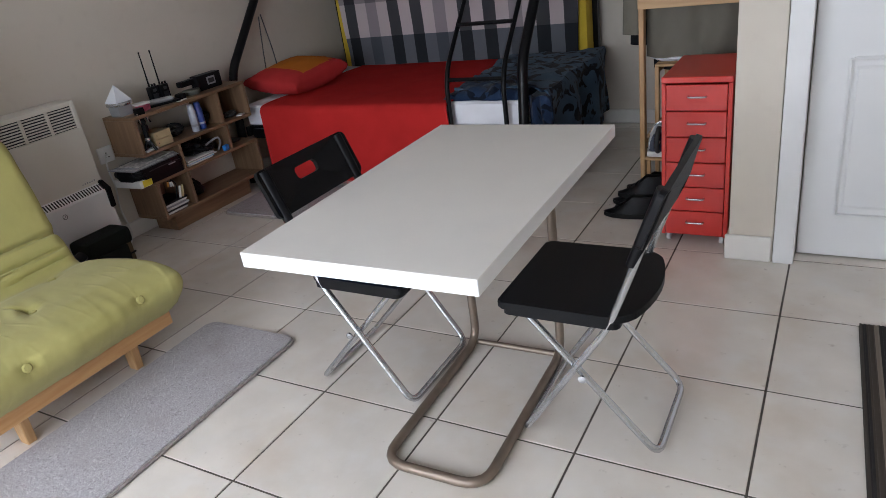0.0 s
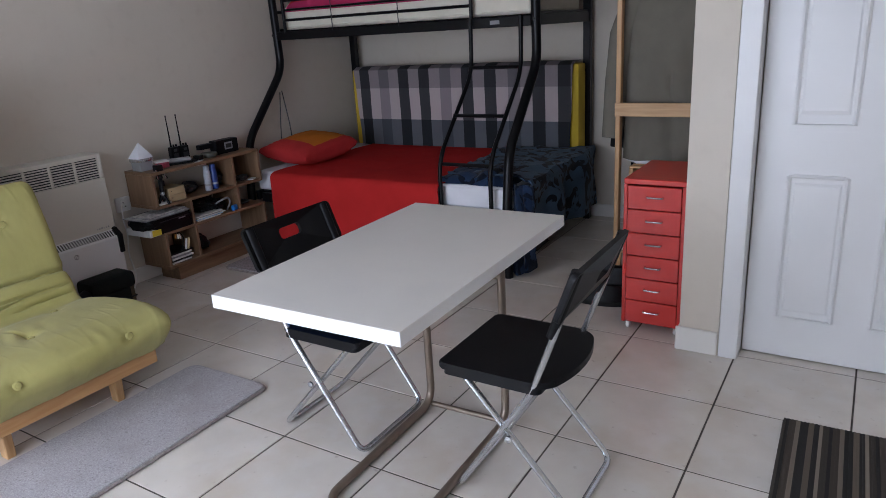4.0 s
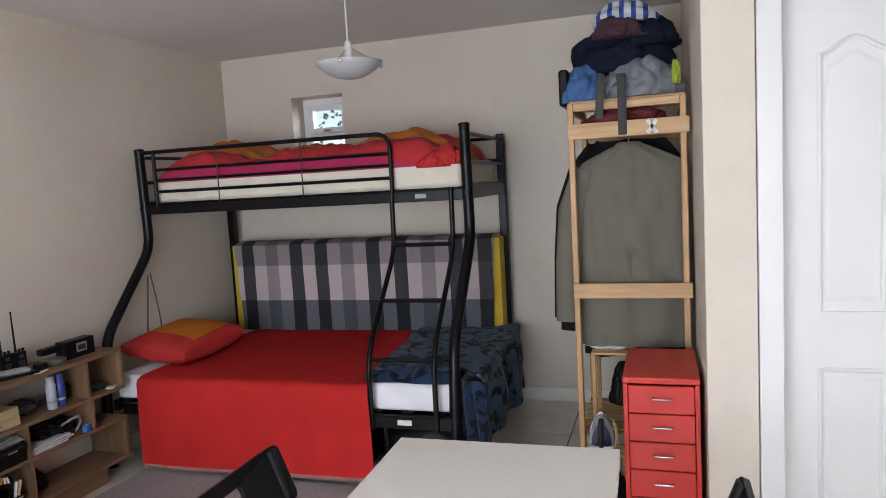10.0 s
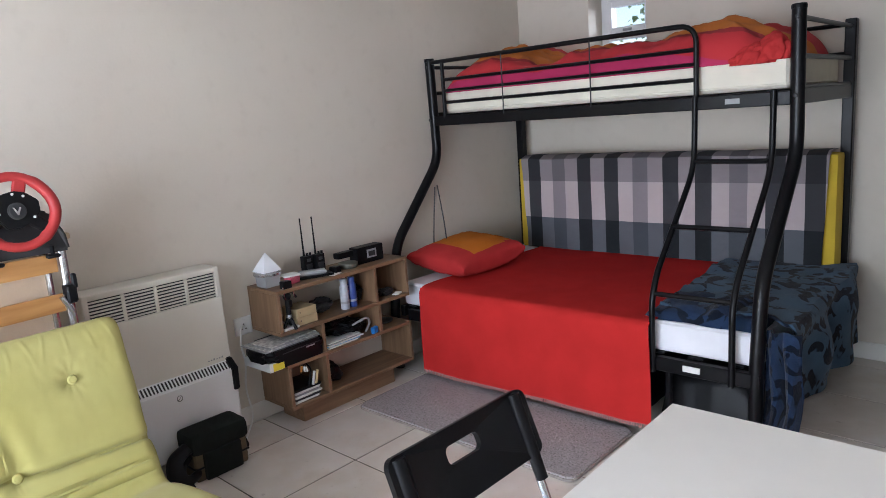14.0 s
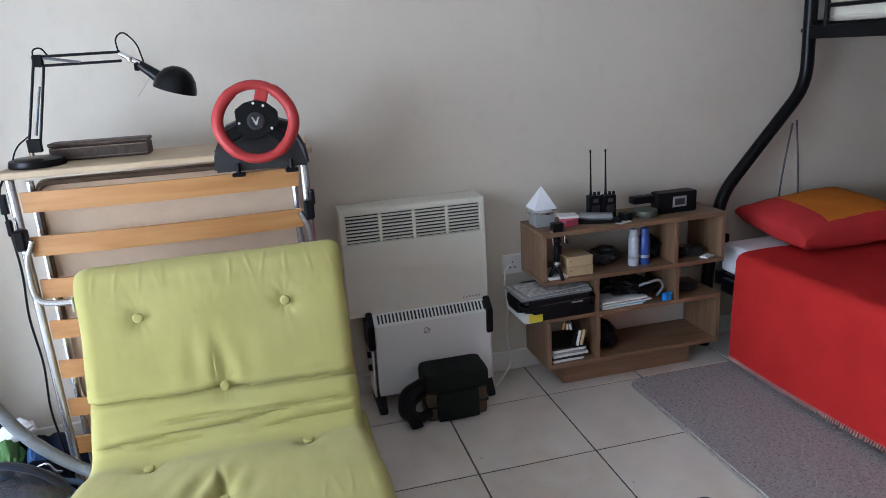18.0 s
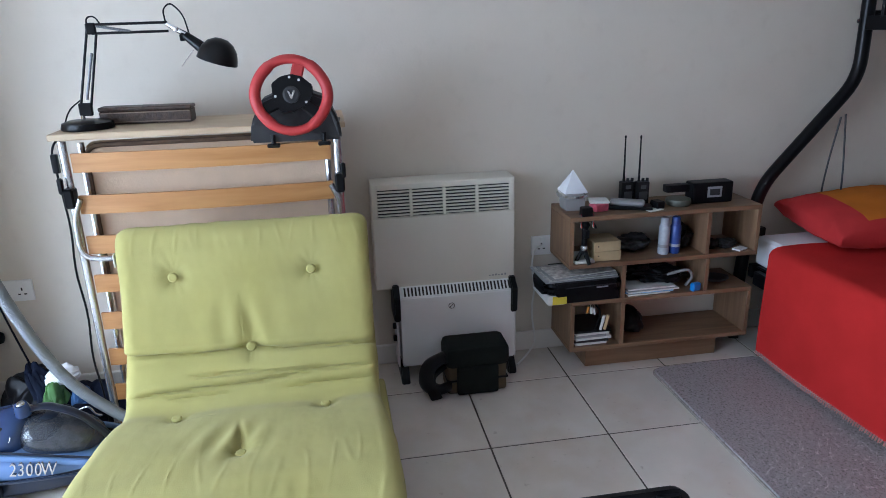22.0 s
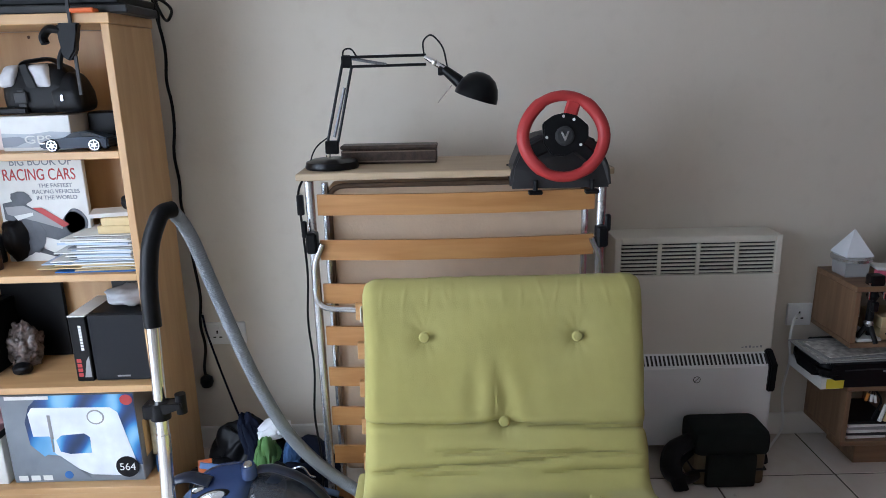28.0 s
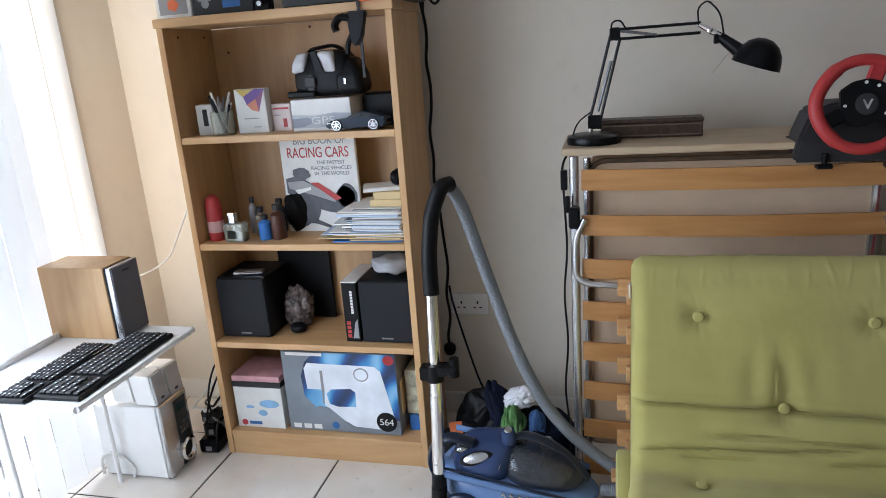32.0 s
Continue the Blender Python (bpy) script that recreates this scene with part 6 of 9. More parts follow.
ibox("packet", "pink and white packet", "packet", -1.42, -1.37, 2.265, 2.325, CT, CT + 0.03, mat("pink_print", (0.55, 0.10, 0.16), 0.5, var=0.3, scale=40), 15)
ibox("paper", "white folded paper on the bookcase", "paper", -1.45, -1.38, 2.26, 2.34, CT + 0.031, CT + 0.04, M_paper, -12)
tp = thing("tripod", "small black camera tripod standing in the bookcase", "tripod", (-1.33, 2.205, 0.4925))
wpart("column", bm_tube([(-1.335, 2.215, 0.53), (-1.335, 2.215, 0.72)], 0.012, 10), M_black, tp)
wpart("head", bm_box((-1.355, 2.195, 0.665), (-1.318, 2.24, 0.725), 0.008, seg=2), M_black, tp)
wpart("handle", bm_tube([(-1.33, 2.22, 0.70), (-1.318, 2.255, 0.64)], 0.005, 8), M_black, tp)
wpart("ball_joint", bm_lathe([(0, -0.02), (0.014, -0.014), (0.02, 0), (0.014, 0.014), (0, 0.02)], 16, m=pose(-1.335, 2.215, 0.652)), M_black, tp, smooth=True)
for dy in (-0.024, 0.026):
    wpart("bolt", bm_tube([(-1.322, 2.215 + dy, 0.70), (-1.318, 2.215 + dy, 0.645)], 0.0035, 8), M_chrome, tp)
wpart("clamp_lever", bm_box((-1.325, 2.205, 0.60), (-1.312, 2.228, 0.635), 0.004), M_black, tp)
wpart("leg_joint", bm_lathe([(0, 0), (0.012, 0), (0.016, 0.01), (0.012, 0.02), (0, 0.02)], 14, m=pose(-1.335, 2.215, 0.545)), M_silver, tp, smooth=True)
for a in (20, 140, 260):
    wpart("leg", bm_tube([(-1.335, 2.215, 0.56), (-1.335 + 0.035 * math.cos(radians(a)), 2.215 + 0.035 * math.sin(radians(a)), 0.4925)], 0.008, 8), M_black, tp)
M_plainbox = mat("plain_pale_wood", (0.44, 0.34, 0.19), 0.6, var=0.1, scale=25)
for k, (y0, y1, z0, z1) in enumerate(((2.258, 2.375, 0.4925, 0.533), (2.256, 2.372, 0.5335, 0.574))):
    ibox("wooden_box", "small plain pale wooden box", "box", -1.45, -1.335, y0, y1, z0, z1, M_plainbox, 2 * k, 0.002, "stacked small boxes")
    solo("box_catch", bm_lathe([(0, 0), (0.003, 0), (0.0025, 0.002), (0, 0.002)], 8, m=pose(0, 0, 0, 0, 90)), M_dark, "tiny dark catch on a wooden box", "catch", pose(-1.3345, y0 + 0.02, z0 + 0.022))
ibox("magazine", "magazine lying on the shelf", "magazine", -1.45, -1.32, 2.17, 2.255, 0.4925, 0.503, M_paper, 4)
M_can1 = mat("pale_grey_can", (0.40, 0.42, 0.47), 0.35, var=0.15, scale=40)
M_can2 = mat("deep_blue_can", (0.025, 0.06, 0.26), 0.35, var=0.2, scale=40)
for y, mm, tone, band in ((2.578, M_can1, "pale grey", M_grey), (2.628, M_can2, "deep blue", M_can1)):
    c = thing("spray_can", tone + " aerosol can on the shelf", "spray can", (-1.37, y, 0.4925), group="spray cans")
    wpart("can", bm_lathe([(0, 0), (0.021, 0), (0.0225, 0.004), (0.0225, 0.115), (0.018, 0.124), (0, 0.124)], 20, m=pose(-1.37, y, 0.4925)), mm, c, smooth=True)
    wpart("cap", bm_lathe([(0, 0.124), (0.018, 0.124), (0.018, 0.15), (0.014, 0.156), (0, 0.156)], 18, m=pose(-1.37, y, 0.4925)), mm, c, smooth=True)
    wpart("label_band", bm_lathe([(0.0226, 0.03), (0.0231, 0.03), (0.0231, 0.042), (0.0226, 0.042)], 20, m=pose(-1.37, y, 0.4925)), band, c)


def clutter(name, label, cat, x, y, z, sx, sy, sz, m, seed, rough=0.35):
    """A crumpled or lumpy thing lying at z."""
    own = bmesh.new()
    bmesh.ops.create_icosphere(own, subdivisions=5 if rough >= 0.3 else 4, radius=1.0)
    for v in own.verts:
        d = 1 + rough * nz(v.co.x * 1.6 + seed, v.co.y * 1.6, v.co.z * 1.6) + rough * 0.4 * nz(v.co.x * 5, v.co.y * 5 + seed, v.co.z * 5)
        if rough >= 0.3:
            d += 0.16 * (0.5 - abs(nz(v.co.x * 3.2 + seed * 2, v.co.y * 3.2, v.co.z * 4.5))) + 0.06 * (0.5 - abs(nz(v.co.x * 8, v.co.y * 8 + seed, v.co.z * 10)))
        v.co = Vector((v.co.x * sx * d, v.co.y * sy * d, max(-0.98, v.co.z * d) * sz))
    if rough >= 0.3:
        for v in own.verts:
            q = Vector((v.co.x / sx, v.co.y / sy, v.co.z / sz))
            a = seed * 2.3
            f = abs(math.sin(4.2 * (q.x * math.cos(a) + q.y * math.sin(a)) + 2.2 * q.z + 5 * nz(q.x * 1.3 + seed, q.y * 1.3, q.z)))
            v.co *= 0.93 + 0.16 * f
            v.co.z = max(-0.98 * sz, v.co.z)
    ob = solo(name, own, m, label, cat, pose(x, y, z + sz * 0.98), smooth=True)
    ob.data.set_sharp_from_angle(angle=radians(179))
    return ob


clutter("headphones", "tangle of black cable and small gear", "cables", -1.45, 2.69, 0.4925, 0.05, 0.04, 0.045, M_black, 1.0)
clutter("pouch", "dark zipped pouch on the shelf", "pouch", -1.46, 2.48, 0.4925, 0.05, 0.07, 0.03, M_dark, 4.0)
clutter("camera", "small black camera on the shelf", "camera", -1.38, 2.80, 0.4925, 0.025, 0.03, 0.024, M_black, 2.0, 0.2)
clutter("sunglasses_case", "black and silver bits on the shelf", "clutter", -1.39, 2.87, 0.4925, 0.03, 0.045, 0.018, M_dark, 3.0)
clutter("shoulder_bag", "soft black bag pushed into the middle bay", "bag", -1.45, 2.52, 0.40, 0.06, 0.10, 0.032, M_black, 8.0, 0.3)
av = thing("cable", "black cable with orange and white plugs hanging in the bookcase", "cable", (-1.315, 2.25, 0.30))
for k, (dy, mm) in enumerate(((-0.012, mat("orange_plug", (0.55, 0.22, 0.03), 0.5)), (0.0, M_paper), (0.01, M_paper))):
    wpart("lead", bm_tube([(-1.318, 2.252, 0.328), (-1.316, 2.25 + dy, 0.305 - 0.004 * k)], 0.0022, 6), M_black, av)
    wpart("plug", bm_tube([(-1.316, 2.25 + dy, 0.305 - 0.004 * k), (-1.315, 2.25 + dy * 1.6, 0.278 - 0.004 * k)], 0.005, 8), mm, av)
ibox("note", "small white paper slip", "paper", -1.36, -1.325, 2.885, 2.94, 0.4925, 0.499, M_paper, 25, 0)
# open bay at the left: laptop bag and magazines that stick out
own = bm_prism(outline_round(0.24, 0.34, [0.10, 0.05, 0.05, 0.10], 8), 0.055, bevel=0.02)
lb = solo("laptop_bag", own, M_black, "flat black laptop bag stuffed in the shelf", "bag", pose(-1.405, 2.205, 0.374, 0, 0, 3), smooth=True)
part("zip", bm_tube([(0.119, -0.09, 0.034), (0.121, 0.0, 0.036), (0.119, 0.13, 0.034)], 0.0025, 6), M_dark, lb)
part("badge_bar", bm_box((0.1195, 0.045, 0.024), (0.1215, 0.095, 0.030), 0), M_grey, lb, "unreadable pale lettering")
for k in range(4):
    ibox("magazine", "magazine on top of a laptop bag", "magazine", -1.50 + 0.01 * k, -1.30 - 0.01 * k, 2.04 + 0.012 * k, 2.355, 0.4295 + k * 0.0035, 0.4328 + k * 0.0035, [M_grey, mat("newsprint", (0.42, 0.41, 0.40), 0.7, var=0.3, scale=60), M_grey, mat("printed_page", (0.5, 0.48, 0.46), 0.6, var=0.45, scale=45)][k], 2 + 2 * k, 0, "magazines")
ibox("box", "white and yellow cardboard packet under the laptop bag", "box", -1.50, -1.30, 2.055, 2.125, 0.3315, 0.3735, M_paper, 1.5)
ibox("folder", "black folder under the laptop bag", "folder", -1.50, -1.31, 2.13, 2.365, 0.3315, 0.3735, M_black, 1.5)
ibox("sticker", "small yellow printed label on a packet", "label", -1.299, -1.2975, 2.075, 2.135, 0.335, 0.37, mat("yellow_print", (0.75, 0.6, 0.04), 0.5), 1.5, 0)
for k in range(5):
    ibox("magazine", "magazine lying in the bookcase", "magazine", -1.50, -1.325 - 0.006 * (k % 2), 2.41, 2.60 + 0.02 * (k % 3), 0.3315 + k * 0.006, 0.337 + k * 0.006, [M_paper, M_lblue, M_paper, M_grey, M_paper][k], (-1) ** k * 2, 0, "magazines")
clutter("cable", "black cable tangle with connectors", "cables", -1.42, 2.58, 0.3615, 0.07, 0.11, 0.028, M_black, 6.0, 0.5)
solo("cable", bm_tube(rounded([(-1.36, 2.60, 0.40), (-1.33, 2.68, 0.43), (-1.36, 2.72, 0.38), (-1.38, 2.70, 0.335)], 0.03), 0.006, 6), M_grey, "grey computer cable on the shelf", "cable", smooth=True)
ibox("connector", "bright blue video plug", "plug", -1.335, -1.31, 2.69, 2.735, 0.3315, 0.367, mat("bright_blue_plastic", (0.02, 0.2, 0.6), 0.4), 15, 0.006)
clutter("tin", "small round dark tin on the shelf", "tin", -1.42, 2.86, 0.3315, 0.05, 0.06, 0.012, M_dark, 8.0, 0.1)
for k in range(6):
    ibox("book", "notebook lying flat in the bookcase", "book", -1.50, -1.33, 2.19, 2.33 + 0.01 * (k % 3), 0.1235 + k * 0.011, 0.1335 + k * 0.011, [M_paper, M_dark, M_paper, M_grey, M_paper, M_black][k], (-1) ** k * 1.5, 0.001, "stacked notebooks")
solo("adapter_lead", bm_tube(rounded([(-1.34, 2.28, 0.19), (-1.33, 2.30, 0.27), (-1.33, 2.27, 0.31)], 0.02), 0.004, 6), M_black, "black lead with white and yellow plugs", "cable", smooth=True)
for y, mm in ((2.300, M_paper), (2.318, M_papery)):
    solo("lead_plug", bm_tube([(-1.33, y, 0.19), (-1.325, y + 0.012, 0.255)], 0.0065, 8), mm, "small plug on a lead in the bookcase", "plug")
clutter("cap", "dark cap lying in the bookcase", "cap", -1.43, 2.47, 0.1235, 0.07, 0.06, 0.055, M_black, 9.0, 0.25)
ibox("phone_dock", "black phone dock between bookcase and bed", "device", -1.50, -1.44, 3.02, 3.10, 0.506, 0.545, M_black, 5, 0.006)

settle(standing, pose(0.018, -0.005, 0) @ stretch(0, 2.145, 0, 1.0, 0.975, 0.983))

# ---- red drawer unit ----
standing = known()
dr = thing("drawer_unit", "red enamel steel six-drawer unit on castors", "drawers", (1.345, 2.86, 0))
QX0, QX1, QY0, QY1 = 1.208, 1.468, 2.655, 3.075
own = bm_box((QX0, QY0 + 0.012, 0.035), (QX0 + 0.008, QY1, 0.66), 0.001)
bm_box((QX1 - 0.008, QY0 + 0.012, 0.035), (QX1, QY1, 0.66), 0.001, own)
bm_box((QX0 + 0.008, QY1 - 0.006, 0.035), (QX1 - 0.008, QY1, 0.66), 0.001, own)
bm_box((QX0 + 0.008, QY0 + 0.012, 0.035), (QX1 - 0.008, QY1 - 0.006, 0.045), 0.001, own)
wpart("body", own, M_redm, dr)
wpart("top", bm_box((QX0 - 0.001, QY0 + 0.004, 0.6605), (QX1 + 0.001, QY1, 0.684), 0.003), M_redm, dr)
for x in (QX0, QX1 - 0.016):
    wpart("front_stile", bm_box((x, QY0 + 0.003, 0.035), (x + 0.016, QY0 + 0.0118, 0.66), 0.0015), M_redm, dr)
for k in range(6):
    z0 = 0.044 + k * 0.1025
    d = wpart("drawer", bm_box((QX0 + 0.018, QY0, z0), (QX1 - 0.018, QY0 + 0.014, z0 + 0.098), 0.002), M_redm, dr)
    wpart("drawer_box", bm_box((QX0 + 0.02, QY0 + 0.0145, z0 + 0.006), (QX1 - 0.02, QY0 + 0.38, z0 + 0.07), 0), M_redm, d)
    cx = (QX0 + QX1) / 2 + 0.004
    zz = z0 + 0.055
    wpart("handle", bm_tube(rounded([(cx - 0.033, QY0, zz), (cx - 0.033, QY0 - 0.016, zz), (cx + 0.033, QY0 - 0.016, zz), (cx + 0.033, QY0, zz)], 0.008, 3), 0.0042, 8), M_silver, d, "chrome bar handle", smooth=True)
for x in (QX0 + 0.025, QX1 - 0.025):
    for y in (QY0 + 0.03, QY1 - 0.03):
        wpart("castor", bm_lathe([(0, -0.008), (0.014, -0.008), (0.0165, -0.004), (0.0165, 0.004), (0.014, 0.008), (0, 0.008)], 14, m=pose(x, y, 0.0165, 0, 90)), M_enamel, dr)

settle(standing, stretch(0, 0, 0, sz=1.02) @ pose(0.012, -0.009, 0))

# ---- pine wardrobe frame ----
standing = known()
wd = thing("wardrobe_frame", "open pine wardrobe frame hung with clothes", "clothes rack", (1.22, 3.5, 0))
UX0, UX1, UY0, UY1 = 0.972, 1.462, 3.255, 3.80
for x in (UX0, UX1 - 0.025):
    for y in (UY0, UY1):
        wpart("post", bm_box((x, y, 0), (x + 0.025, y + 0.04, 1.735), 0.003), M_pine, wd)
    wpart("side_rail", bm_box((x + 0.002, UY0 + 0.041, 1.695), (x + 0.022, UY1 - 0.001, 1.734), 0.002), M_piney, wd)
    wpart("side_rail", bm_box((x + 0.002, UY0 + 0.041, 0.20), (x + 0.022, UY1 - 0.001, 0.235), 0.002), M_piney, wd)
for y, zs_ in ((UY0 - 0.0145, ((0.878, 0.944), (1.578, 1.645))), (UY1 + 0.0405, ((0.878, 0.944), (1.578, 1.645)))):
    for z0, z1 in zs_:
        wpart("cross_rail", bm_box((UX0 + 0.001, y, z0), (UX1 + 0.012, y + 0.014, z1), 0.002), M_pinex, wd, "knotty pine cross rail")
wpart("top_rail", bm_box((UX0 + 0.026, UY0 + 0.004, 1.70), (UX1 - 0.026, UY0 + 0.03, 1.734), 0.002), M_pinex, wd)
for k in range(6):
    y = UY0 + 0.05 + k * 0.085
    wpart("shelf_slat", bm_box((UX0 + 0.002, y, 1.7355), (UX1 - 0.002, y + 0.05, 1.748), 0.002), M_pinex, wd)
    wpart("shelf_slat", bm_box((UX0 + 0.002, y, 0.2355), (UX1 - 0.002, y + 0.05, 0.248), 0.002), M_pinex, wd)
for k in range(6):
    wpart("lower_slat", bm_box((UX0 + 0.026, UY0 + 0.045 + k * 0.085, 1.634), (UX1 - 0.026, UY0 + 0.095 + k * 0.085, 1.646), 0.002), M_pinex, wd)
wpart("hanging_rail", bm_tube([(UX0 + 0.02, 3.53, 1.60), (UX1 - 0.02, 3.53, 1.60)], 0.011, 10), M_pinex, wd)
for sx in (-1, 1):
    own = bm_box((-0.008, -0.034, 0), (0.008, 0.034, 0.003), 0.001, m=Matrix.Translation((1.325, UY0 - 0.0148, 1.612)) @ Matrix.Rotation(radians(90), 4, "X") @ Matrix.Rotation(radians(34 * sx), 4, "Z"))
    wpart("letter_bar", own, M_paper, wd, "white painted letter stroke")


def jacket(y, x0, x1, z0, z1, m, label, seed, sleeves=(1, 1), depth=0.05, slope=0.84):
    """A jacket on a hanger, seen from its back: shoulders, folds and two sleeves."""
    cx, hw = (x0 + x1) / 2, (x1 - x0) / 2
    j = thing("jacket", label, "jacket", (cx, y, z0))

    def skin(u, v):
        a = u * 2 * math.pi
        z = z0 + (z1 - z0) * v
        sh = max(0.0, (v - 0.90) / 0.10)
        w = hw * (0.95 + 0.05 * (1 - v)) * (1 - slope * sh ** 1.15)
        d = depth * (1.0 - 0.3 * v) * (1 - 0.5 * sh)
        fold = 1 + 0.26 * math.sin(a * 6 + 4 * nz(v * 3, seed)) * (1.1 - v) + 0.34 * nz(math.cos(a) * 3 + seed, v * 4) + 0.16 * nz(math.cos(a) * 8 + v * 3 + seed, v * 5) - 0.22 * math.exp(-((a - 1.5 - 0.12 * v) / 0.035) ** 2) * (v < 0.5)
        drop = 0.0
        return (cx + w * math.cos(a) * (1 + 0.02 * nz(a, v * 6, seed)), y - d * math.sin(a) * fold, z + drop + 0.008 * nz(a * 2, seed))

    wpart("body", bm_grid(72, 44, skin), m, j, smooth=True)
    own = bm_lathe([(0.055, 0), (0.06, 0.012), (0.052, 0.024), (0.045, 0.025), (0.04, 0.01)], 18, m=Matrix.Translation((cx, y, z1 - 0.022)) @ Matrix.Diagonal((1, 0.7, 1, 1)))
    wpart("collar", own, m, j, smooth=True)
    for s, on in zip((-1, 1), sleeves):
        if on:
            xs = cx + s * hw * 0.88
            pts = [(xs - s * 0.02, y, z0 + (z1 - z0) * 0.88), (xs + s * 0.045, y + 0.01, z0 + (z1 - z0) * 0.68), (xs + s * 0.07, y + 0.0, z0 + (z1 - z0) * 0.42), (xs + s * 0.085, y - 0.02, z0 + (z1 - z0) * 0.12)]
            wpart("sleeve", bm_tube(pts, [0.055, 0.062, 0.056, 0.048], 14, flat=(0.8, 1.1)), m, j, smooth=True)
    wpart("hanger_hook", bm_tube(rounded([(cx, y, z1 - 0.03), (cx, y, z1 + 0.025), (cx + 0.012, y, z1 + 0.045), (cx + 0.025, y, z1 + 0.025)], 0.012), 0.0025, 6), M_chrome, j)
    return j


M_blackw = mat("black_wool", (0.012, 0.012, 0.014), 0.95, var=0.2, scale=15, spec=0.1)
jacket(3.36, 0.985, 1.462, 0.645, 1.555, M_suit, "olive grey wool jacket on a hanger", 1.0, (1, 0), 0.06)
jacket(3.50, 0.985, 1.462, 0.56, 1.572, M_blackw, "black jacket on a hanger behind others", 4.0, (1, 0), 0.05, 0.3)
jacket(3.62, 0.935, 1.462, 0.60, 1.572, M_blackw, "black jacket on a hanger behind others", 7.0, (1, 0), 0.05, 0.3)
# heap of clothes and bags on top
WT = 1.7485
M_bluewhite = striped("blue_white_stripe", [(0.0, (0.03, 0.07, 0.30)), (0.4, (0.50, 0.51, 0.55))], 0.05, 0)
M_knit = mat("maroon_navy_knit", (0.05, 0.018, 0.028), 0.95, var=0.5, scale=12)
for lab, nm, x, y, z, sx, sy, h, mm, seed, folds, dep, tn in (
        ("grey nylon rucksack with straps on the wardrobe", "rucksack", 1.27, 3.41, WT, 0.18, 0.15, 0.19, M_gbag, 2.0, 3.2, 0.10, 0.5),
        ("folded blue nylon jacket in a heap", "jacket", 1.04, 3.42, WT, 0.10, 0.13, 0.17, M_sky, 5.0, 4.5, 0.14, 1.1),
        ("black folded clothes in a heap", "clothes", 1.20, 3.49, WT + 0.12, 0.24, 0.16, 0.22, M_navy, 3.0, 4.0, 0.12, 1.4),
        ("blue and white striped shirt on a heap", "shirt", 1.22, 3.44, WT + 0.325, 0.15, 0.12, 0.10, M_bluewhite, 6.0, 4.2, 0.16, 0.8),
        ("black cotton jumper on a heap", "jumper", 1.33, 3.46, WT + 0.22, 0.13, 0.13, 0.13, M_navy, 6.6, 3.6, 0.14, 0.3),
        ("navy and maroon jumper on a heap", "jumper", 1.20, 3.38, WT + 0.26, 0.12, 0.10, 0.10, M_knit, 7.0, 3.6, 0.14, 1.2),
        ("neon yellow safety vest hanging from a heap", "vest", 1.425, 3.34, WT + 0.04, 0.022, 0.05, 0.10, M_neon, 8.0, 5.0, 0.16, 1.5),
        ("red cloth on the shelf under the rucksack", "cloth", 1.20, 3.42, 1.6465, 0.19, 0.13, 0.075, mat("dark_red_nylon", (0.16, 0.02, 0.02), 0.8, var=0.2, scale=14), 9.0, 4.0, 0.16, 0.2)):
    solo(nm, slumped(x, y, z, sx, sy, h, seed, folds, dep, (0, 0), tn), mm, lab, nm, smooth=True)
ibox("suitcase", "black hard case standing on the wardrobe", "case", 0.925, 0.97, 3.36, 3.60, 1.7355, 1.90, M_black, 0, 0.01)
solo("strap", bm_tube([(1.20, 3.30, WT + 0.10), (1.205, 3.245, WT + 0.03), (1.205, 3.236, 1.585)], 0.013, 8, flat=(1.4, 0.25)), M_strap, "grey rucksack strap hanging over the rail", "strap", smooth=True)
solo("strap", bm_tube([(1.12, 3.29, WT + 0.10), (1.115, 3.24, WT + 0.04), (1.11, 3.236, 1.66)], 0.012, 8, flat=(1.4, 0.25)), M_strap, "grey rucksack strap hanging from the shelf", "strap", smooth=True)
# low rack with the iron, and shoes
rk = thing("shoe_rack", "small pale wooden rack behind the drawers", "rack", (1.10, 3.4, 0))
for x in (1.03, 1.19):
    for y in (3.32, 3.56):
        wpart("post", bm_box((x, y, 0), (x + 0.02, y + 0.02, 0.60), 0.002), M_pine, rk)
    wpart("rail", bm_box((x + 0.001, 3.341, 0.57), (x + 0.019, 3.559, 0.595), 0.002), M_piney, rk)
for k in range(5):
    wpart("slat", bm_box((1.02, 3.32 + k * 0.055, 0.2485), (1.22, 3.355 + k * 0.055, 0.262), 0.002), M_pinex, rk)
    wpart("slat", bm_box((1.03, 3.32 + k * 0.055, 0.6005), (1.21, 3.355 + k * 0.055, 0.612), 0.002), M_pinex, rk)
solo("black_bag", slumped(1.165, 3.27, 0.40, 0.06, 0.05, 0.21, 2.5, 3.0, 0.14, (0.3, 0), 0.6), M_black, "black nylon bag hung on the rack behind the drawers", "bag", smooth=True)
clutter("laundry", "crumpled purple and white laundry under the jackets", "laundry", 1.10, 3.42, 0.612, 0.09, 0.08, 0.03, M_sheet, 4.5, 0.35)


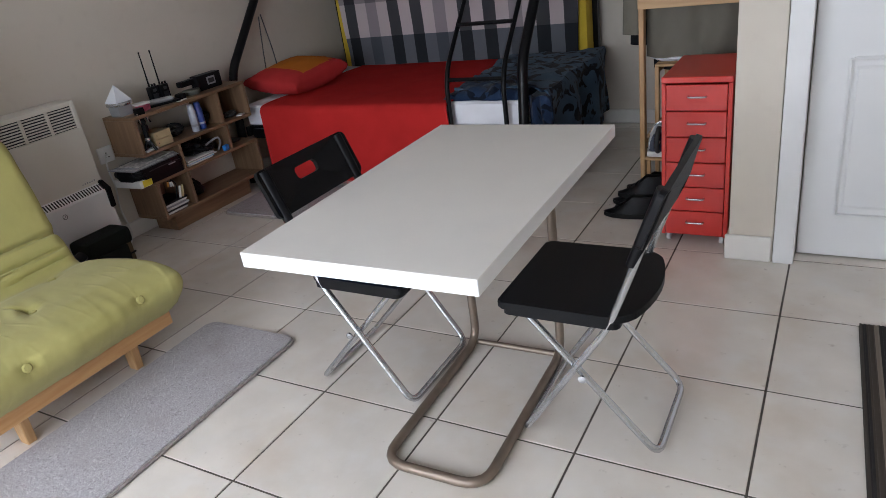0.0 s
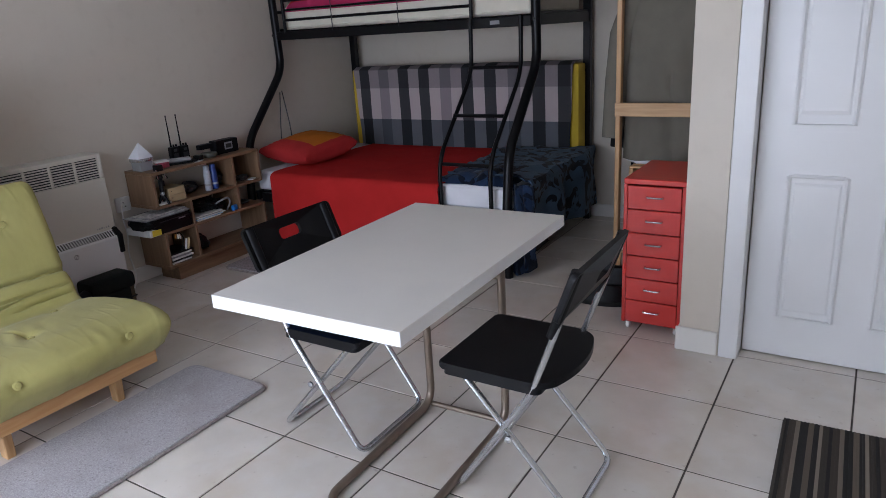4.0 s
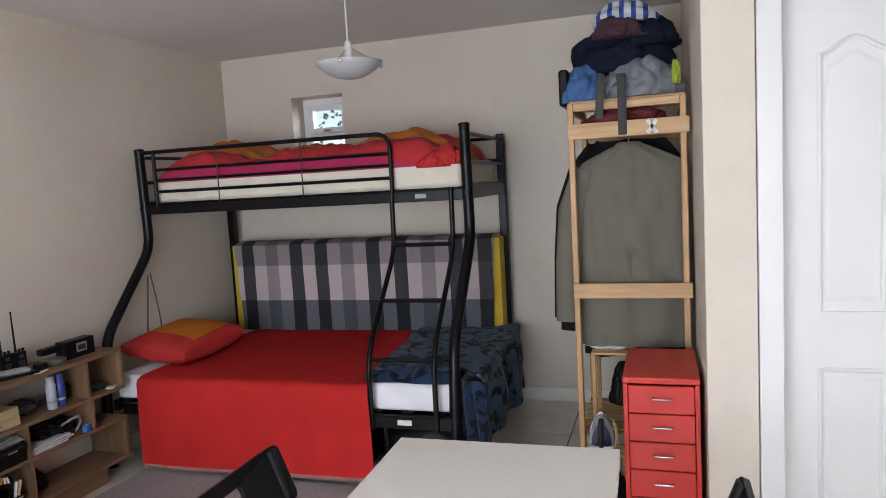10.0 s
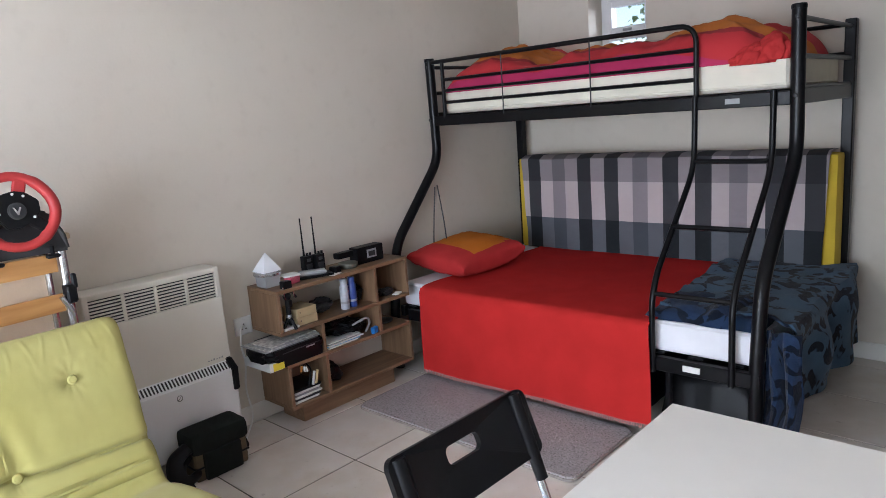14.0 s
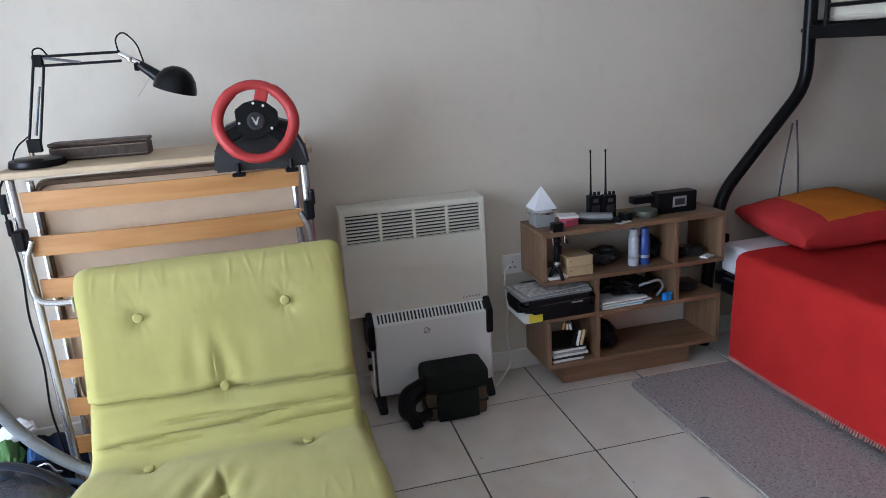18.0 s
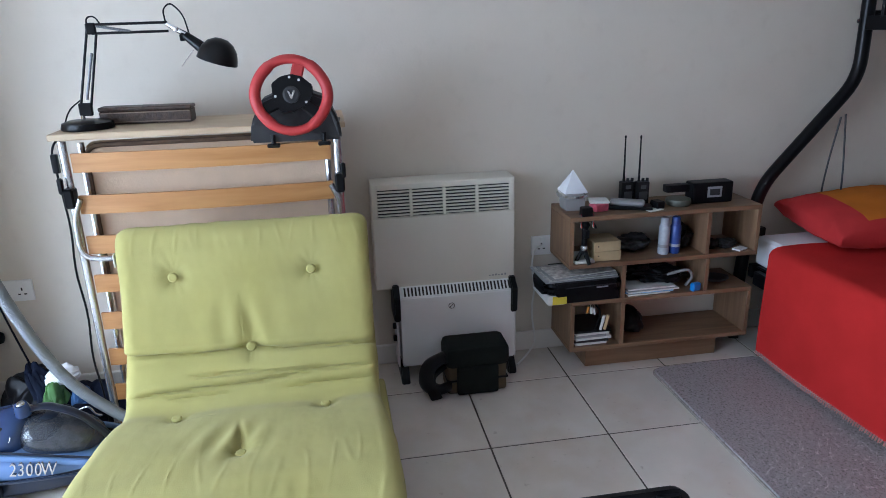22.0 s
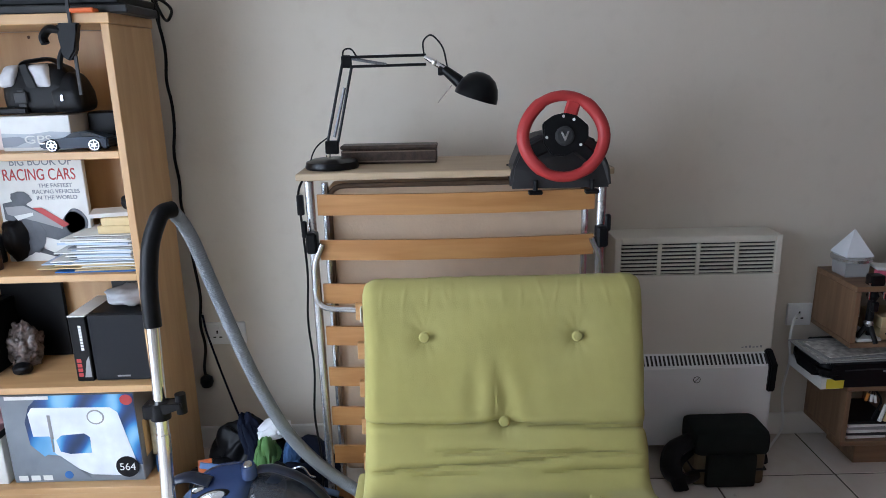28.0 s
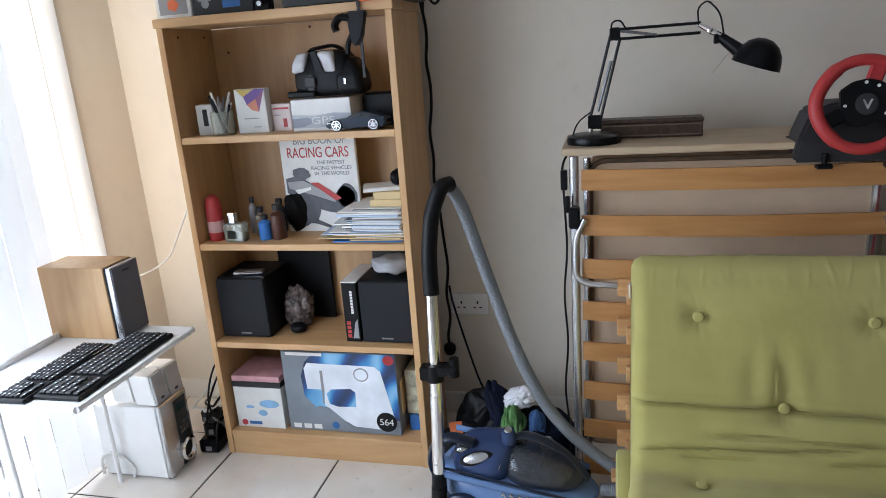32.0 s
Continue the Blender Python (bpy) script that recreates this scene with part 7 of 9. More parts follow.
def shoe(x, y, z, rz, L=0.27, m=None, lace=None, sole=None, label="black trainer on the tiles by the drawers"):
    s = thing("shoe", label, "shoe", (x, y, z), rz, "shoes")
    out = [(L * (k / 12 - 0.5), 0.045 * math.sin(math.pi * min(1, max(0.03, k / 12)) ** 0.8) ** 0.5) for k in range(13)]
    ring = out + [(px, -py) for px, py in out[::-1][1:-1]]
    part("sole", bm_prism(ring, 0.024, bevel=0.004), sole or M_rubber, s)

    def up(u, v):
        k = u * 2 * math.pi
        px = math.cos(k) * L * 0.49 * (1 - 0.15 * v)
        h = 0.075 * v * (1.0 if px < 0 else 1 - 0.75 * (px / (L * 0.5)) ** 1.0)
        return (px * (1 if px < 0 else 1 - 0.5 * v), math.sin(k) * 0.043 * (1 - 0.45 * v), 0.0245 + h)

    part("upper", bm_grid(24, 8, up, thick=0.004), m or M_black, s, smooth=True)
    own = bmesh.new()
    for k in range(4):
        bm_tube([(0.01 + 0.022 * k, -0.022, 0.078 - 0.011 * k), (0.015 + 0.022 * k, 0.022, 0.078 - 0.011 * k)], 0.003, 5, own)
    part("lacing", own, lace or M_dark, s)
    return s


for x, y, rz in ((1.02, 2.91, 188), (1.02, 3.03, 172), (1.03, 3.13, 184), (1.04, 3.225, 176)):
    shoe(x, y, 0.0, rz)
shoe(1.07, 2.98, 0.075, 192)
for x in (1.025, 1.165):
    wpart("low_post", bm_box((x, 3.165, 0), (x + 0.018, 3.183, 0.185), 0.002), M_pine, rk)
for k in range(3):
    wpart("low_slat", bm_box((1.015, 3.16 + k * 0.05, 0.186), (1.195, 3.195 + k * 0.05, 0.198), 0.002), M_pinex, rk)
iron = thing("steam_iron", "grey steam iron with navy tank, stood on its heel", "iron", (1.075, 3.222, 0.1985))
IX = Matrix(((1, 0, 0, 0), (0, 0, -1, 0), (0, 1, 0, 0), (0, 0, 0, 1)))
arch = lambda w, h: [(-w, 0.0), (w, 0.0), (w * 1.02, 0.3 * h), (w * 0.84, 0.62 * h), (w * 0.42, 0.9 * h), (0.0, h), (-w * 0.42, 0.9 * h), (-w * 0.84, 0.62 * h), (-w * 1.02, 0.3 * h)]
part("soleplate", bm_prism(arch(0.056, 0.165), 0.010, m=pose(0, 0.02, 0) @ IX, bevel=0.002), M_silver, iron, "silver soleplate")
part("skirt", bm_prism(arch(0.054, 0.158), 0.018, m=pose(0, 0.0095, 0.001) @ IX, bevel=0.005), M_grey, iron, "grey plastic skirt")
part("tank", bm_prism(arch(0.043, 0.125), 0.03, m=pose(0, -0.009, 0.004) @ IX, bevel=0.010), mat("navy_tank", (0.02, 0.028, 0.07), 0.12, trans=0.2), iron, "navy water tank")
part("heel", bm_box((-0.052, -0.045, 0), (0.052, 0.008, 0.026), 0.008, seg=2), M_paper, iron, "white heel block")
part("handle", bm_tube(rounded([(0, -0.036, 0.02), (0, -0.062, 0.045), (0, -0.060, 0.10), (0, -0.030, 0.130), (0, 0.0, 0.138)], 0.03), 0.010, 12, flat=(1.2, 0.8)), M_dark, iron, "dark handle", smooth=True)
part("dial", bm_lathe([(0, 0), (0.011, 0), (0.010, 0.006), (0, 0.007)], 16, m=pose(0, -0.041, 0.075, 90)), M_paper, iron)
part("cord", bm_tube(rounded([(0.03, -0.03, 0.015), (0.06, -0.03, 0.02), (0.066, -0.01, 0.08), (0.05, 0.0, 0.14), (0.062, 0.03, 0.10), (0.07, 0.03, 0.0)], 0.03), 0.004, 8), M_papery, iron, smooth=True)

settle(standing, pose(0.013, -0.018, 0))

# ---- tall beech bookshelf ----
standing = known()
bs = thing("bookshelf", "tall open bookshelf in pale beech veneer, full of odds and ends", "bookshelf", (-1.3, -0.46, 0))
HX0, HX1, HY0, HY1, HZ = -1.455, -1.168, -0.852, -0.072, 1.555
for y in (HY0, HY1 - 0.022):
    wpart("side_panel", bm_box((HX0, y, 0), (HX1, y + 0.022, HZ - 0.028), 0.0015), M_beech, bs)
wpart("top", bm_box((HX0, HY0 - 0.006, HZ - 0.0275), (HX1 + 0.006, HY1 + 0.006, HZ), 0.002), M_beechs, bs)
wpart("back_panel", bm_box((HX0 - 0.006, HY0 + 0.002, 0.02), (HX0 - 0.0005, HY1 - 0.002, HZ - 0.03), 0), M_beech, bs)
SZ = [0.098, 0.455, 0.818, 1.182]
for z in SZ:
    wpart("shelf", bm_box((HX0, HY0 + 0.0225, z - 0.022), (HX1 - 0.002, HY1 - 0.0225, z), 0.0015), M_beechs, bs)
wpart("plinth", bm_box((HX1 - 0.02, HY0 + 0.0225, 0), (HX1 - 0.006, HY1 - 0.0225, 0.0755), 0.001), M_beechs, bs)
M_pin = mat("pin_hole", (0.12, 0.06, 0.03), 0.8)
for at in (pose(HX0, -0.775, 1.445, 0, 90), pose(HX0, -0.455, 1.51, 0, 90), pose(-1.247, HY0 + 0.022, 1.50, -90), pose(-1.40, HY0 + 0.022, 1.50, -90)):
    wpart("shelf_pin_hole", bm_lathe([(0, 0), (0.005, 0), (0.005, 0.001), (0, 0.001)], 10, m=at), M_pin, bs)

# bottom bay
M_boxart = mat("grey_blue_carton", (0.19, 0.215, 0.25), 0.35, var=0.15, scale=9)
sb = thing("sewing_machine_box", "blue printed carton with a picture of a sewing machine", "box", (-1.28, -0.40, SZ[0]))
bx0, bx1, by0, by1, bz0, bz1 = -1.39, -1.205, -0.605, -0.175, SZ[0], SZ[0] + 0.315
wpart("carton", bm_box((bx0, by0, bz0), (bx1, by1, bz1), 0.003), M_boxart, sb)
F = bx1 + 0.0006


def on_face(y, z, x=F):
    """Local x runs along the room's y, local y up, on a face that looks along +x."""
    return Matrix(((0, 0, 1, x), (1, 0, 0, y), (0, 1, 0, z), (0, 0, 0, 1)))


def blob(cx, cy, rx, ry, n=28, wob=0.0, seed=0):
    return [(cx + rx * math.cos(a) * (1 + wob * nz(math.cos(a) * 2 + seed, math.sin(a) * 2)), cy + ry * math.sin(a) * (1 + wob * nz(math.cos(a) * 2, math.sin(a) * 2 + seed))) for a in (2 * math.pi * k / n for k in range(n))]


def decal(outline, y, z, m, parent, x, name="print"):
    return wpart(name, bm_prism(outline, 0.0006, m=on_face(y, z, x)), m, parent)


def swirl_mat():
    """Glossy print with bright blue light trails on a dark ground."""
    m = mat("blue_swirl_print", (0.1, 0.2, 0.4), 0.3)
    nt = m.node_tree
    tc = nt.nodes.new("ShaderNodeTexCoord")
    w = nt.nodes.new("ShaderNodeTexWave")
    w.wave_type, w.rings_direction = "RINGS", "X"
    w.inputs["Scale"].default_value, w.inputs["Distortion"].default_value = 2.6, 9.0
    w.inputs["Detail"].default_value, w.inputs["Detail Scale"].default_value = 2.0, 1.2
    nt.links.new(tc.outputs["Object"], w.inputs["Vector"])
    r = nt.nodes.new("ShaderNodeValToRGB")
    els = r.color_ramp.elements
    els[0].color, els[1].position, els[1].color = (0.012, 0.03, 0.09, 1), 1.0, (0.24, 0.50, 0.72, 1)
    for p, c in ((0.45, (0.02, 0.09, 0.30, 1)), (0.72, (0.05, 0.25, 0.55, 1))):
        e = els.new(p)
        e.color = c
    nt.links.new(w.outputs["Color"], r.inputs["Fac"])
    nt.links.new(r.outputs["Color"], nt.nodes["Principled BSDF"].inputs["Base Color"])
    return m


M_swirl = swirl_mat()
M_machine = mat("white_machine_print", (0.72, 0.75, 0.81), 0.35, var=0.12, scale=12)
decal([(0.075, 0.14), (0.07, 0.22), (0.09, 0.275), (0.13, 0.313), (0.428, 0.313), (0.428, 0.06), (0.20, 0.06), (0.12, 0.09)], by0, bz0, M_swirl, sb, F)
mach = [(0.09, 0.17), (0.085, 0.25), (0.10, 0.272), (0.35, 0.268), (0.372, 0.25), (0.415, 0.05), (0.40, 0.02), (0.26, 0.028), (0.20, 0.06), (0.15, 0.11), (0.155, 0.16), (0.14, 0.17)]
decal(mach, by0, bz0, M_machine, sb, F + 0.0016)
decal([(0.17, 0.115), (0.162, 0.155), (0.18, 0.172), (0.255, 0.178), (0.272, 0.165), (0.27, 0.108), (0.20, 0.105)], by0, bz0, M_swirl, sb, F + 0.0024)
decal([(0.06, 0.012), (0.26, 0.012), (0.22, 0.05), (0.165, 0.10), (0.13, 0.105), (0.10, 0.09), (0.08, 0.05)], by0, bz0, M_boxart, sb, F + 0.0032)
decal([(0.146, 0.115), (0.151, 0.115), (0.151, 0.165), (0.146, 0.165)], by0, bz0, M_grey, sb, F + 0.004)
decal(blob(0.30, 0.235, 0.028, 0.026), by0, bz0, M_grey, sb, F + 0.0024)
decal(blob(0.30, 0.235, 0.023, 0.021), by0, bz0, M_machine, sb, F + 0.0032)
decal([(0.145, 0.16), (0.155, 0.16), (0.155, 0.245), (0.145, 0.245)], by0, bz0, M_grey, sb, F + 0.0024)
decal(blob(0.38, 0.055, 0.038, 0.038), by0, bz0, M_black, sb, F + 0.0046)
text_mesh("number", "564", 0.036, M_paper, sb, world_of(sb).inverted() @ on_face(by0 + 0.38, bz0 + 0.043, F + 0.0054), align="CENTER")
decal(blob(0.185, 0.03, 0.014, 0.014), by0, bz0, M_blue, sb, F + 0.0046)
for k in range(3):
    decal([(0.02 + 0.04 * k, 0.012), (0.05 + 0.04 * k, 0.012), (0.05 + 0.04 * k, 0.03), (0.02 + 0.04 * k, 0.03)], by0, bz0, M_paper, sb, F + 0.0046)
decal(blob(0.405, 0.305, 0.02, 0.018), by0, bz0 - 0.012, M_redp, sb, F + 0.0016)
decal([(0.02, 0.30), (0.16, 0.30), (0.16, 0.312), (0.02, 0.312)], by0, bz0, M_paper, sb, F + 0.0016)
wpart("side_print", bm_box((bx0 + 0.03, by1, bz0 + 0.07), (bx1 - 0.03, by1 + 0.0012, bz0 + 0.2), 0), M_papery, sb)
s2 = thing("appliance_box", "white printed carton with a pink lid", "box", (-1.27, -0.72, SZ[0]))
wpart("carton", bm_box((-1.37, -0.815, SZ[0]), (-1.20, -0.622, SZ[0] + 0.165), 0.002), M_paper, s2)
wpart("band", bm_box((-1.371, -0.816, SZ[0] + 0.1652), (-1.199, -0.621, SZ[0] + 0.187), 0.001), M_dark, s2)
wpart("lid", bm_box((-1.37, -0.815, SZ[0] + 0.1872), (-1.20, -0.622, SZ[0] + 0.21), 0.002), mat("pink_card", (0.55, 0.30, 0.33), 0.6, var=0.2, scale=20), s2)
for cy, cz, rx, ry in ((0.14, 0.10, 0.04, 0.016), (0.06, 0.085, 0.018, 0.006), (0.11, 0.062, 0.018, 0.012)):
    decal(blob(cy, cz, rx, ry), -0.815, SZ[0], M_lblue, s2, -1.1994)
decal(blob(0.03, 0.02, 0.012, 0.012), -0.815, SZ[0], M_redp, s2, -1.1994)
decal([(0.05, 0.014), (0.10, 0.014), (0.10, 0.026), (0.05, 0.026)], -0.815, SZ[0], M_blue, s2, -1.1994)
ibox("carton", "small blue carton on its side in the shelf", "box", -1.40, -1.25, -0.155, -0.10, SZ[0], SZ[0] + 0.06, M_blue)
ibox("carton", "thin white and green packets in the shelf", "box", -1.40, -1.26, -0.165, -0.11, SZ[0] + 0.0605, SZ[0] + 0.23, mat("printed_card", (0.45, 0.46, 0.36), 0.6, var=0.5, scale=30))


# speakers
def speaker(y0, y1, x0, x1, z0, z1, rz, label):
    cx, cy = (x0 + x1) / 2, (y0 + y1) / 2
    s = thing("loudspeaker", label, "speaker", (cx, cy, z0), rz, "bookshelf speakers")
    hx, hy = (x1 - x0) / 2, (y1 - y0) / 2
    part("cabinet", bm_box((-hx, -hy, 0), (hx - 0.012, hy, z1 - z0), 0.004), M_black, s)
    part("grille", bm_box((hx - 0.0115, -hy + 0.003, 0.004), (hx, hy - 0.003, z1 - z0 - 0.004), 0.006, seg=2), mat("grille_cloth", (0.013, 0.014, 0.018), 0.95, bump=0.5, bscale=700), s, "black cloth grille")
    part("badge", bm_box((hx, -0.02, 0.016), (hx + 0.0012, 0.02, 0.021), 0), M_grey, s)
    return s


speaker(-0.825, -0.635, -1.425, -1.215, SZ[1], SZ[1] + 0.225, 0, "black bookshelf loudspeaker with a silver remote on it")
speaker(-0.285, -0.102, -1.40, -1.205, SZ[1], SZ[1] + 0.225, 0, "black bookshelf loudspeaker with a grey cap on it")
ibox("remote_control", "small silver remote control on a loudspeaker", "remote", -1.29, -1.25, -0.77, -0.66, SZ[1] + 0.226, SZ[1] + 0.238, M_silver, 8, 0.004)
vb = ibox("game_box", "black, white and red printed box beside a loudspeaker", "box", -1.41, -1.21, -0.345, -0.292, SZ[1], SZ[1] + 0.215, M_black)
wpart("lid_strip", bm_box((-1.41, -0.346, SZ[1] + 0.2152), (-1.21, -0.291, SZ[1] + 0.219), 0), M_paper, vb)
for k in range(4):
    decal([(0.008, 0.016 + 0.016 * k), (0.022, 0.016 + 0.016 * k), (0.022, 0.028 + 0.016 * k), (0.008, 0.028 + 0.016 * k)], -0.345, SZ[1], M_redp, vb, -1.2094, "print_mark")
for k in range(8):
    decal([(0.028, 0.105 + 0.0105 * k), (0.037, 0.105 + 0.0105 * k), (0.037, 0.1135 + 0.0105 * k), (0.028, 0.1135 + 0.0105 * k)], -0.345, SZ[1], M_paper, vb, -1.2094, "print_mark")
decal([(0.026, 0.014), (0.048, 0.014), (0.048, 0.085), (0.038, 0.07), (0.03, 0.03)], -0.345, SZ[1], M_grey, vb, -1.2094)
ibox("folder", "large black folder leaning at the back of the shelf", "folder", -1.44, -1.425, -0.68, -0.47, SZ[1], SZ[1] + 0.325, M_black, 0, 0.003)
clutter("plastic_bag", "crumpled clear plastic bag with small parts", "bag", -1.35, -0.58, SZ[1], 0.04, 0.05, 0.07, mat("crumpled_film", (0.13, 0.10, 0.09), 0.15, var=0.8, scale=40, bump=0.8, bscale=60), 3.0, 0.34)
clutter("battery", "small black battery pack beside a bag", "battery", -1.275, -0.555, SZ[1], 0.025, 0.03, 0.02, M_black, 1.0, 0.15)
clutter("cap", "light grey cloth cap on a loudspeaker", "cap", -1.31, -0.185, SZ[1] + 0.226, 0.07, 0.075, 0.03, mat("grey_felt", (0.36, 0.37, 0.39), 0.95, var=0.1, scale=20), 6.0, 0.25)
ibox("frame", "dark picture frame behind the loudspeaker", "frame", -1.44, -1.42, -0.30, -0.11, SZ[1] + 0.0, SZ[1] + 0.335, M_dark, 0, 0.004)

# book bay
bk = thing("book", "large white picture book on racing cars, stood upright", "book", (-1.36, -0.42, SZ[2]))
BX = -1.338
wpart("cover", bm_box((BX - 0.018, -0.568, SZ[2]), (BX, -0.292, SZ[2] + 0.335), 0.002), M_paper, bk)
M_type = mat("red_print", (0.42, 0.03, 0.03), 0.5)
M_type2 = mat("grey_print", (0.22, 0.24, 0.28), 0.5)
M_body = mat("dark_car_print", (0.06, 0.065, 0.08), 0.45, var=0.3, scale=30)
IV = world_of(bk).inverted()
text_mesh("lettering", "RACING CARS", 0.041, M_type, bk, IV @ on_face(-0.43, SZ[2] + 0.262, BX + 0.0008) @ Matrix.Diagonal((0.86, 1.25, 1, 1)), align="CENTER")
text_mesh("lettering", "BIG BOOK OF", 0.036, M_type2, bk, IV @ on_face(-0.42, SZ[2] + 0.308, BX + 0.0008) @ Matrix.Diagonal((0.86, 1, 1, 1)), align="CENTER")
for k, w in enumerate(("THE FASTEST", "RACING VEHICLES", "IN THE WORLD")):
    text_mesh("lettering", w, 0.018, M_type2, bk, IV @ on_face(-0.385, SZ[2] + 0.238 - k * 0.019, BX + 0.0008), align="CENTER")
decal([(0.01, 0.19), (0.06, 0.20), (0.12, 0.16), (0.20, 0.13), (0.26, 0.08), (0.24, 0.06), (0.16, 0.07), (0.06, 0.10), (0.01, 0.14)], -0.568, SZ[2], M_body, bk, BX + 0.0006)
decal(blob(0.075, 0.085, 0.055, 0.062, wob=0.15), -0.568, SZ[2], M_body, bk, BX + 0.0014)
decal(blob(0.225, 0.125, 0.035, 0.035, wob=0.1), -0.568, SZ[2], M_body, bk, BX + 0.0014)
decal([(0.10, 0.175), (0.13, 0.175), (0.21, 0.12), (0.19, 0.11)], -0.568, SZ[2], M_redp, bk, BX + 0.0022)
decal([(0.04, 0.15), (0.10, 0.16), (0.10, 0.15), (0.05, 0.135)], -0.568, SZ[2], M_paper, bk, BX + 0.0022)
decal(blob(0.232, 0.125, 0.036, 0.045, wob=0.12), -0.568, SZ[2], M_body, bk, BX + 0.0014)
decal(blob(0.07, 0.205, 0.032, 0.022, wob=0.3, seed=2), -0.568, SZ[2], M_body, bk, BX + 0.0014)
decal([(0.015, 0.178), (0.075, 0.182), (0.135, 0.15), (0.19, 0.125), (0.185, 0.105), (0.11, 0.13), (0.02, 0.155)], -0.568, SZ[2], M_grey, bk, BX + 0.0016)
decal([(0.10, 0.03), (0.16, 0.012), (0.165, 0.02), (0.11, 0.045)], -0.568, SZ[2], M_body, bk, BX + 0.0014)
rnd = random.Random(11)
z = SZ[2]
M_pblue = mat("pale_blue_paper", (0.45, 0.54, 0.68), 0.8, var=0.06, scale=30)
for k in range(30):
    h = 0.0022 + 0.0042 * rnd.random()
    w = 0.09 + 0.15 * rnd.random() * (1 - k / 42)
    mm = [M_paper, M_paper, M_pblue, M_paper, M_grey, M_paper, M_paper, M_pblue][k % 8] if k > 6 else [M_blue, M_papery, M_dark, M_papery, M_papery, M_paper, M_papery][k]
    ibox("letter", "letter or folder in a loose stack", "paper", -1.40 + 0.02 * rnd.random(), -1.185 - 0.02 * rnd.random(), -0.115 - w - 0.06, -0.108, z, z + h - 0.0004, mm, 9 * (rnd.random() - 0.5), 0, "stacked papers")
    z += h
for k in range(2):
    ibox("book", "thick tan paperback on a stack of papers", "book", -1.36, -1.22, -0.215 + 0.012 * k, -0.105, z, z + 0.024, M_papery, 2 * k, 0.002, "stacked papers")
    z += 0.0245
ibox("envelope", "open white envelope leaning on the books", "envelope", -1.33, -1.23, -0.25, -0.13, z, z + 0.012, M_paper, 18, 0)
clutter("toy", "small black round gadget on the papers", "gadget", -1.28, -0.13, z + 0.012, 0.028, 0.028, 0.026, M_black, 1.5, 0.2)
cr_ = thing("spray_can", "red deodorant can on the shelf", "spray can", (-1.235, -0.795, SZ[2]))
wpart("can", bm_lathe([(0, 0), (0.026, 0), (0.028, 0.004), (0.028, 0.11), (0.024, 0.145), (0.012, 0.158), (0, 0.16)], 20, m=pose(-1.235, -0.795, SZ[2])), M_redp, cr_, smooth=True)
wpart("label_band", bm_lathe([(0.0281, 0.03), (0.0287, 0.03), (0.0287, 0.07), (0.0281, 0.07)], 20, m=pose(-1.235, -0.795, SZ[2])), mat("pale_pink", (0.6, 0.35, 0.33), 0.5), cr_)
M_clear = mat("clear_glass", (0.85, 0.88, 0.8), 0.05, trans=0.85, var=0.0)
pf = thing("perfume_bottle", "square glass perfume bottle with a silver cap", "bottle", (-1.215, -0.715, SZ[2]))
wpart("glass", bm_box((-1.235, -0.745, SZ[2]), (-1.195, -0.672, SZ[2] + 0.066), 0.006, seg=2), M_clear, pf)
wpart("perfume", bm_box((-1.231, -0.741, SZ[2] + 0.004), (-1.199, -0.676, SZ[2] + 0.034), 0.004), mat("amber_liquid", (0.42, 0.36, 0.10), 0.1, trans=0.6, var=0.0), pf)
wpart("cap", bm_box((-1.227, -0.728, SZ[2] + 0.0602), (-1.203, -0.702, SZ[2] + 0.10), 0.003), M_chrome, pf)
wpart("label", bm_box((-1.1948, -0.73, SZ[2] + 0.012), (-1.1942, -0.70, SZ[2] + 0.042), 0), M_black, pf)
for y, x, h, r, mm, lab in ((-0.655, -1.30, 0.10, 0.02, M_clear, "slim glass perfume bottle"), (-0.61, -1.24, 0.085, 0.022, M_blue, "small blue bottle"), (-0.565, -1.25, 0.12, 0.025, mat("brown_bottle", (0.07, 0.025, 0.015), 0.3), "brown aftershave bottle"), (-0.70, -1.33, 0.13, 0.014, M_grey, "thin grey spray bottle"), (-0.60, -1.34, 0.12, 0.02, M_dark, "dark pump bottle")):
    b_ = thing("bottle", lab + " on the shelf", "bottle", (x, y, SZ[2]), group="bottles")
    wpart("glass", bm_lathe([(0, 0), (r, 0), (r * 1.05, 0.005), (r, h * 0.7), (r * 0.45, h * 0.8), (r * 0.45, h * 0.84), (0, h * 0.84)], 16, m=pose(x, y, SZ[2])), mm, b_, smooth=True)
    wpart("cap", bm_lathe([(0, h * 0.84), (r * 0.6, h * 0.84), (r * 0.6, h), (0, h)], 14, m=pose(x, y, SZ[2])), M_dark, b_)
clutter("pouch", "black leather pouch on the shelf", "pouch", -1.36, -0.535, SZ[2], 0.05, 0.05, 0.075, M_black, 4.0, 0.2)

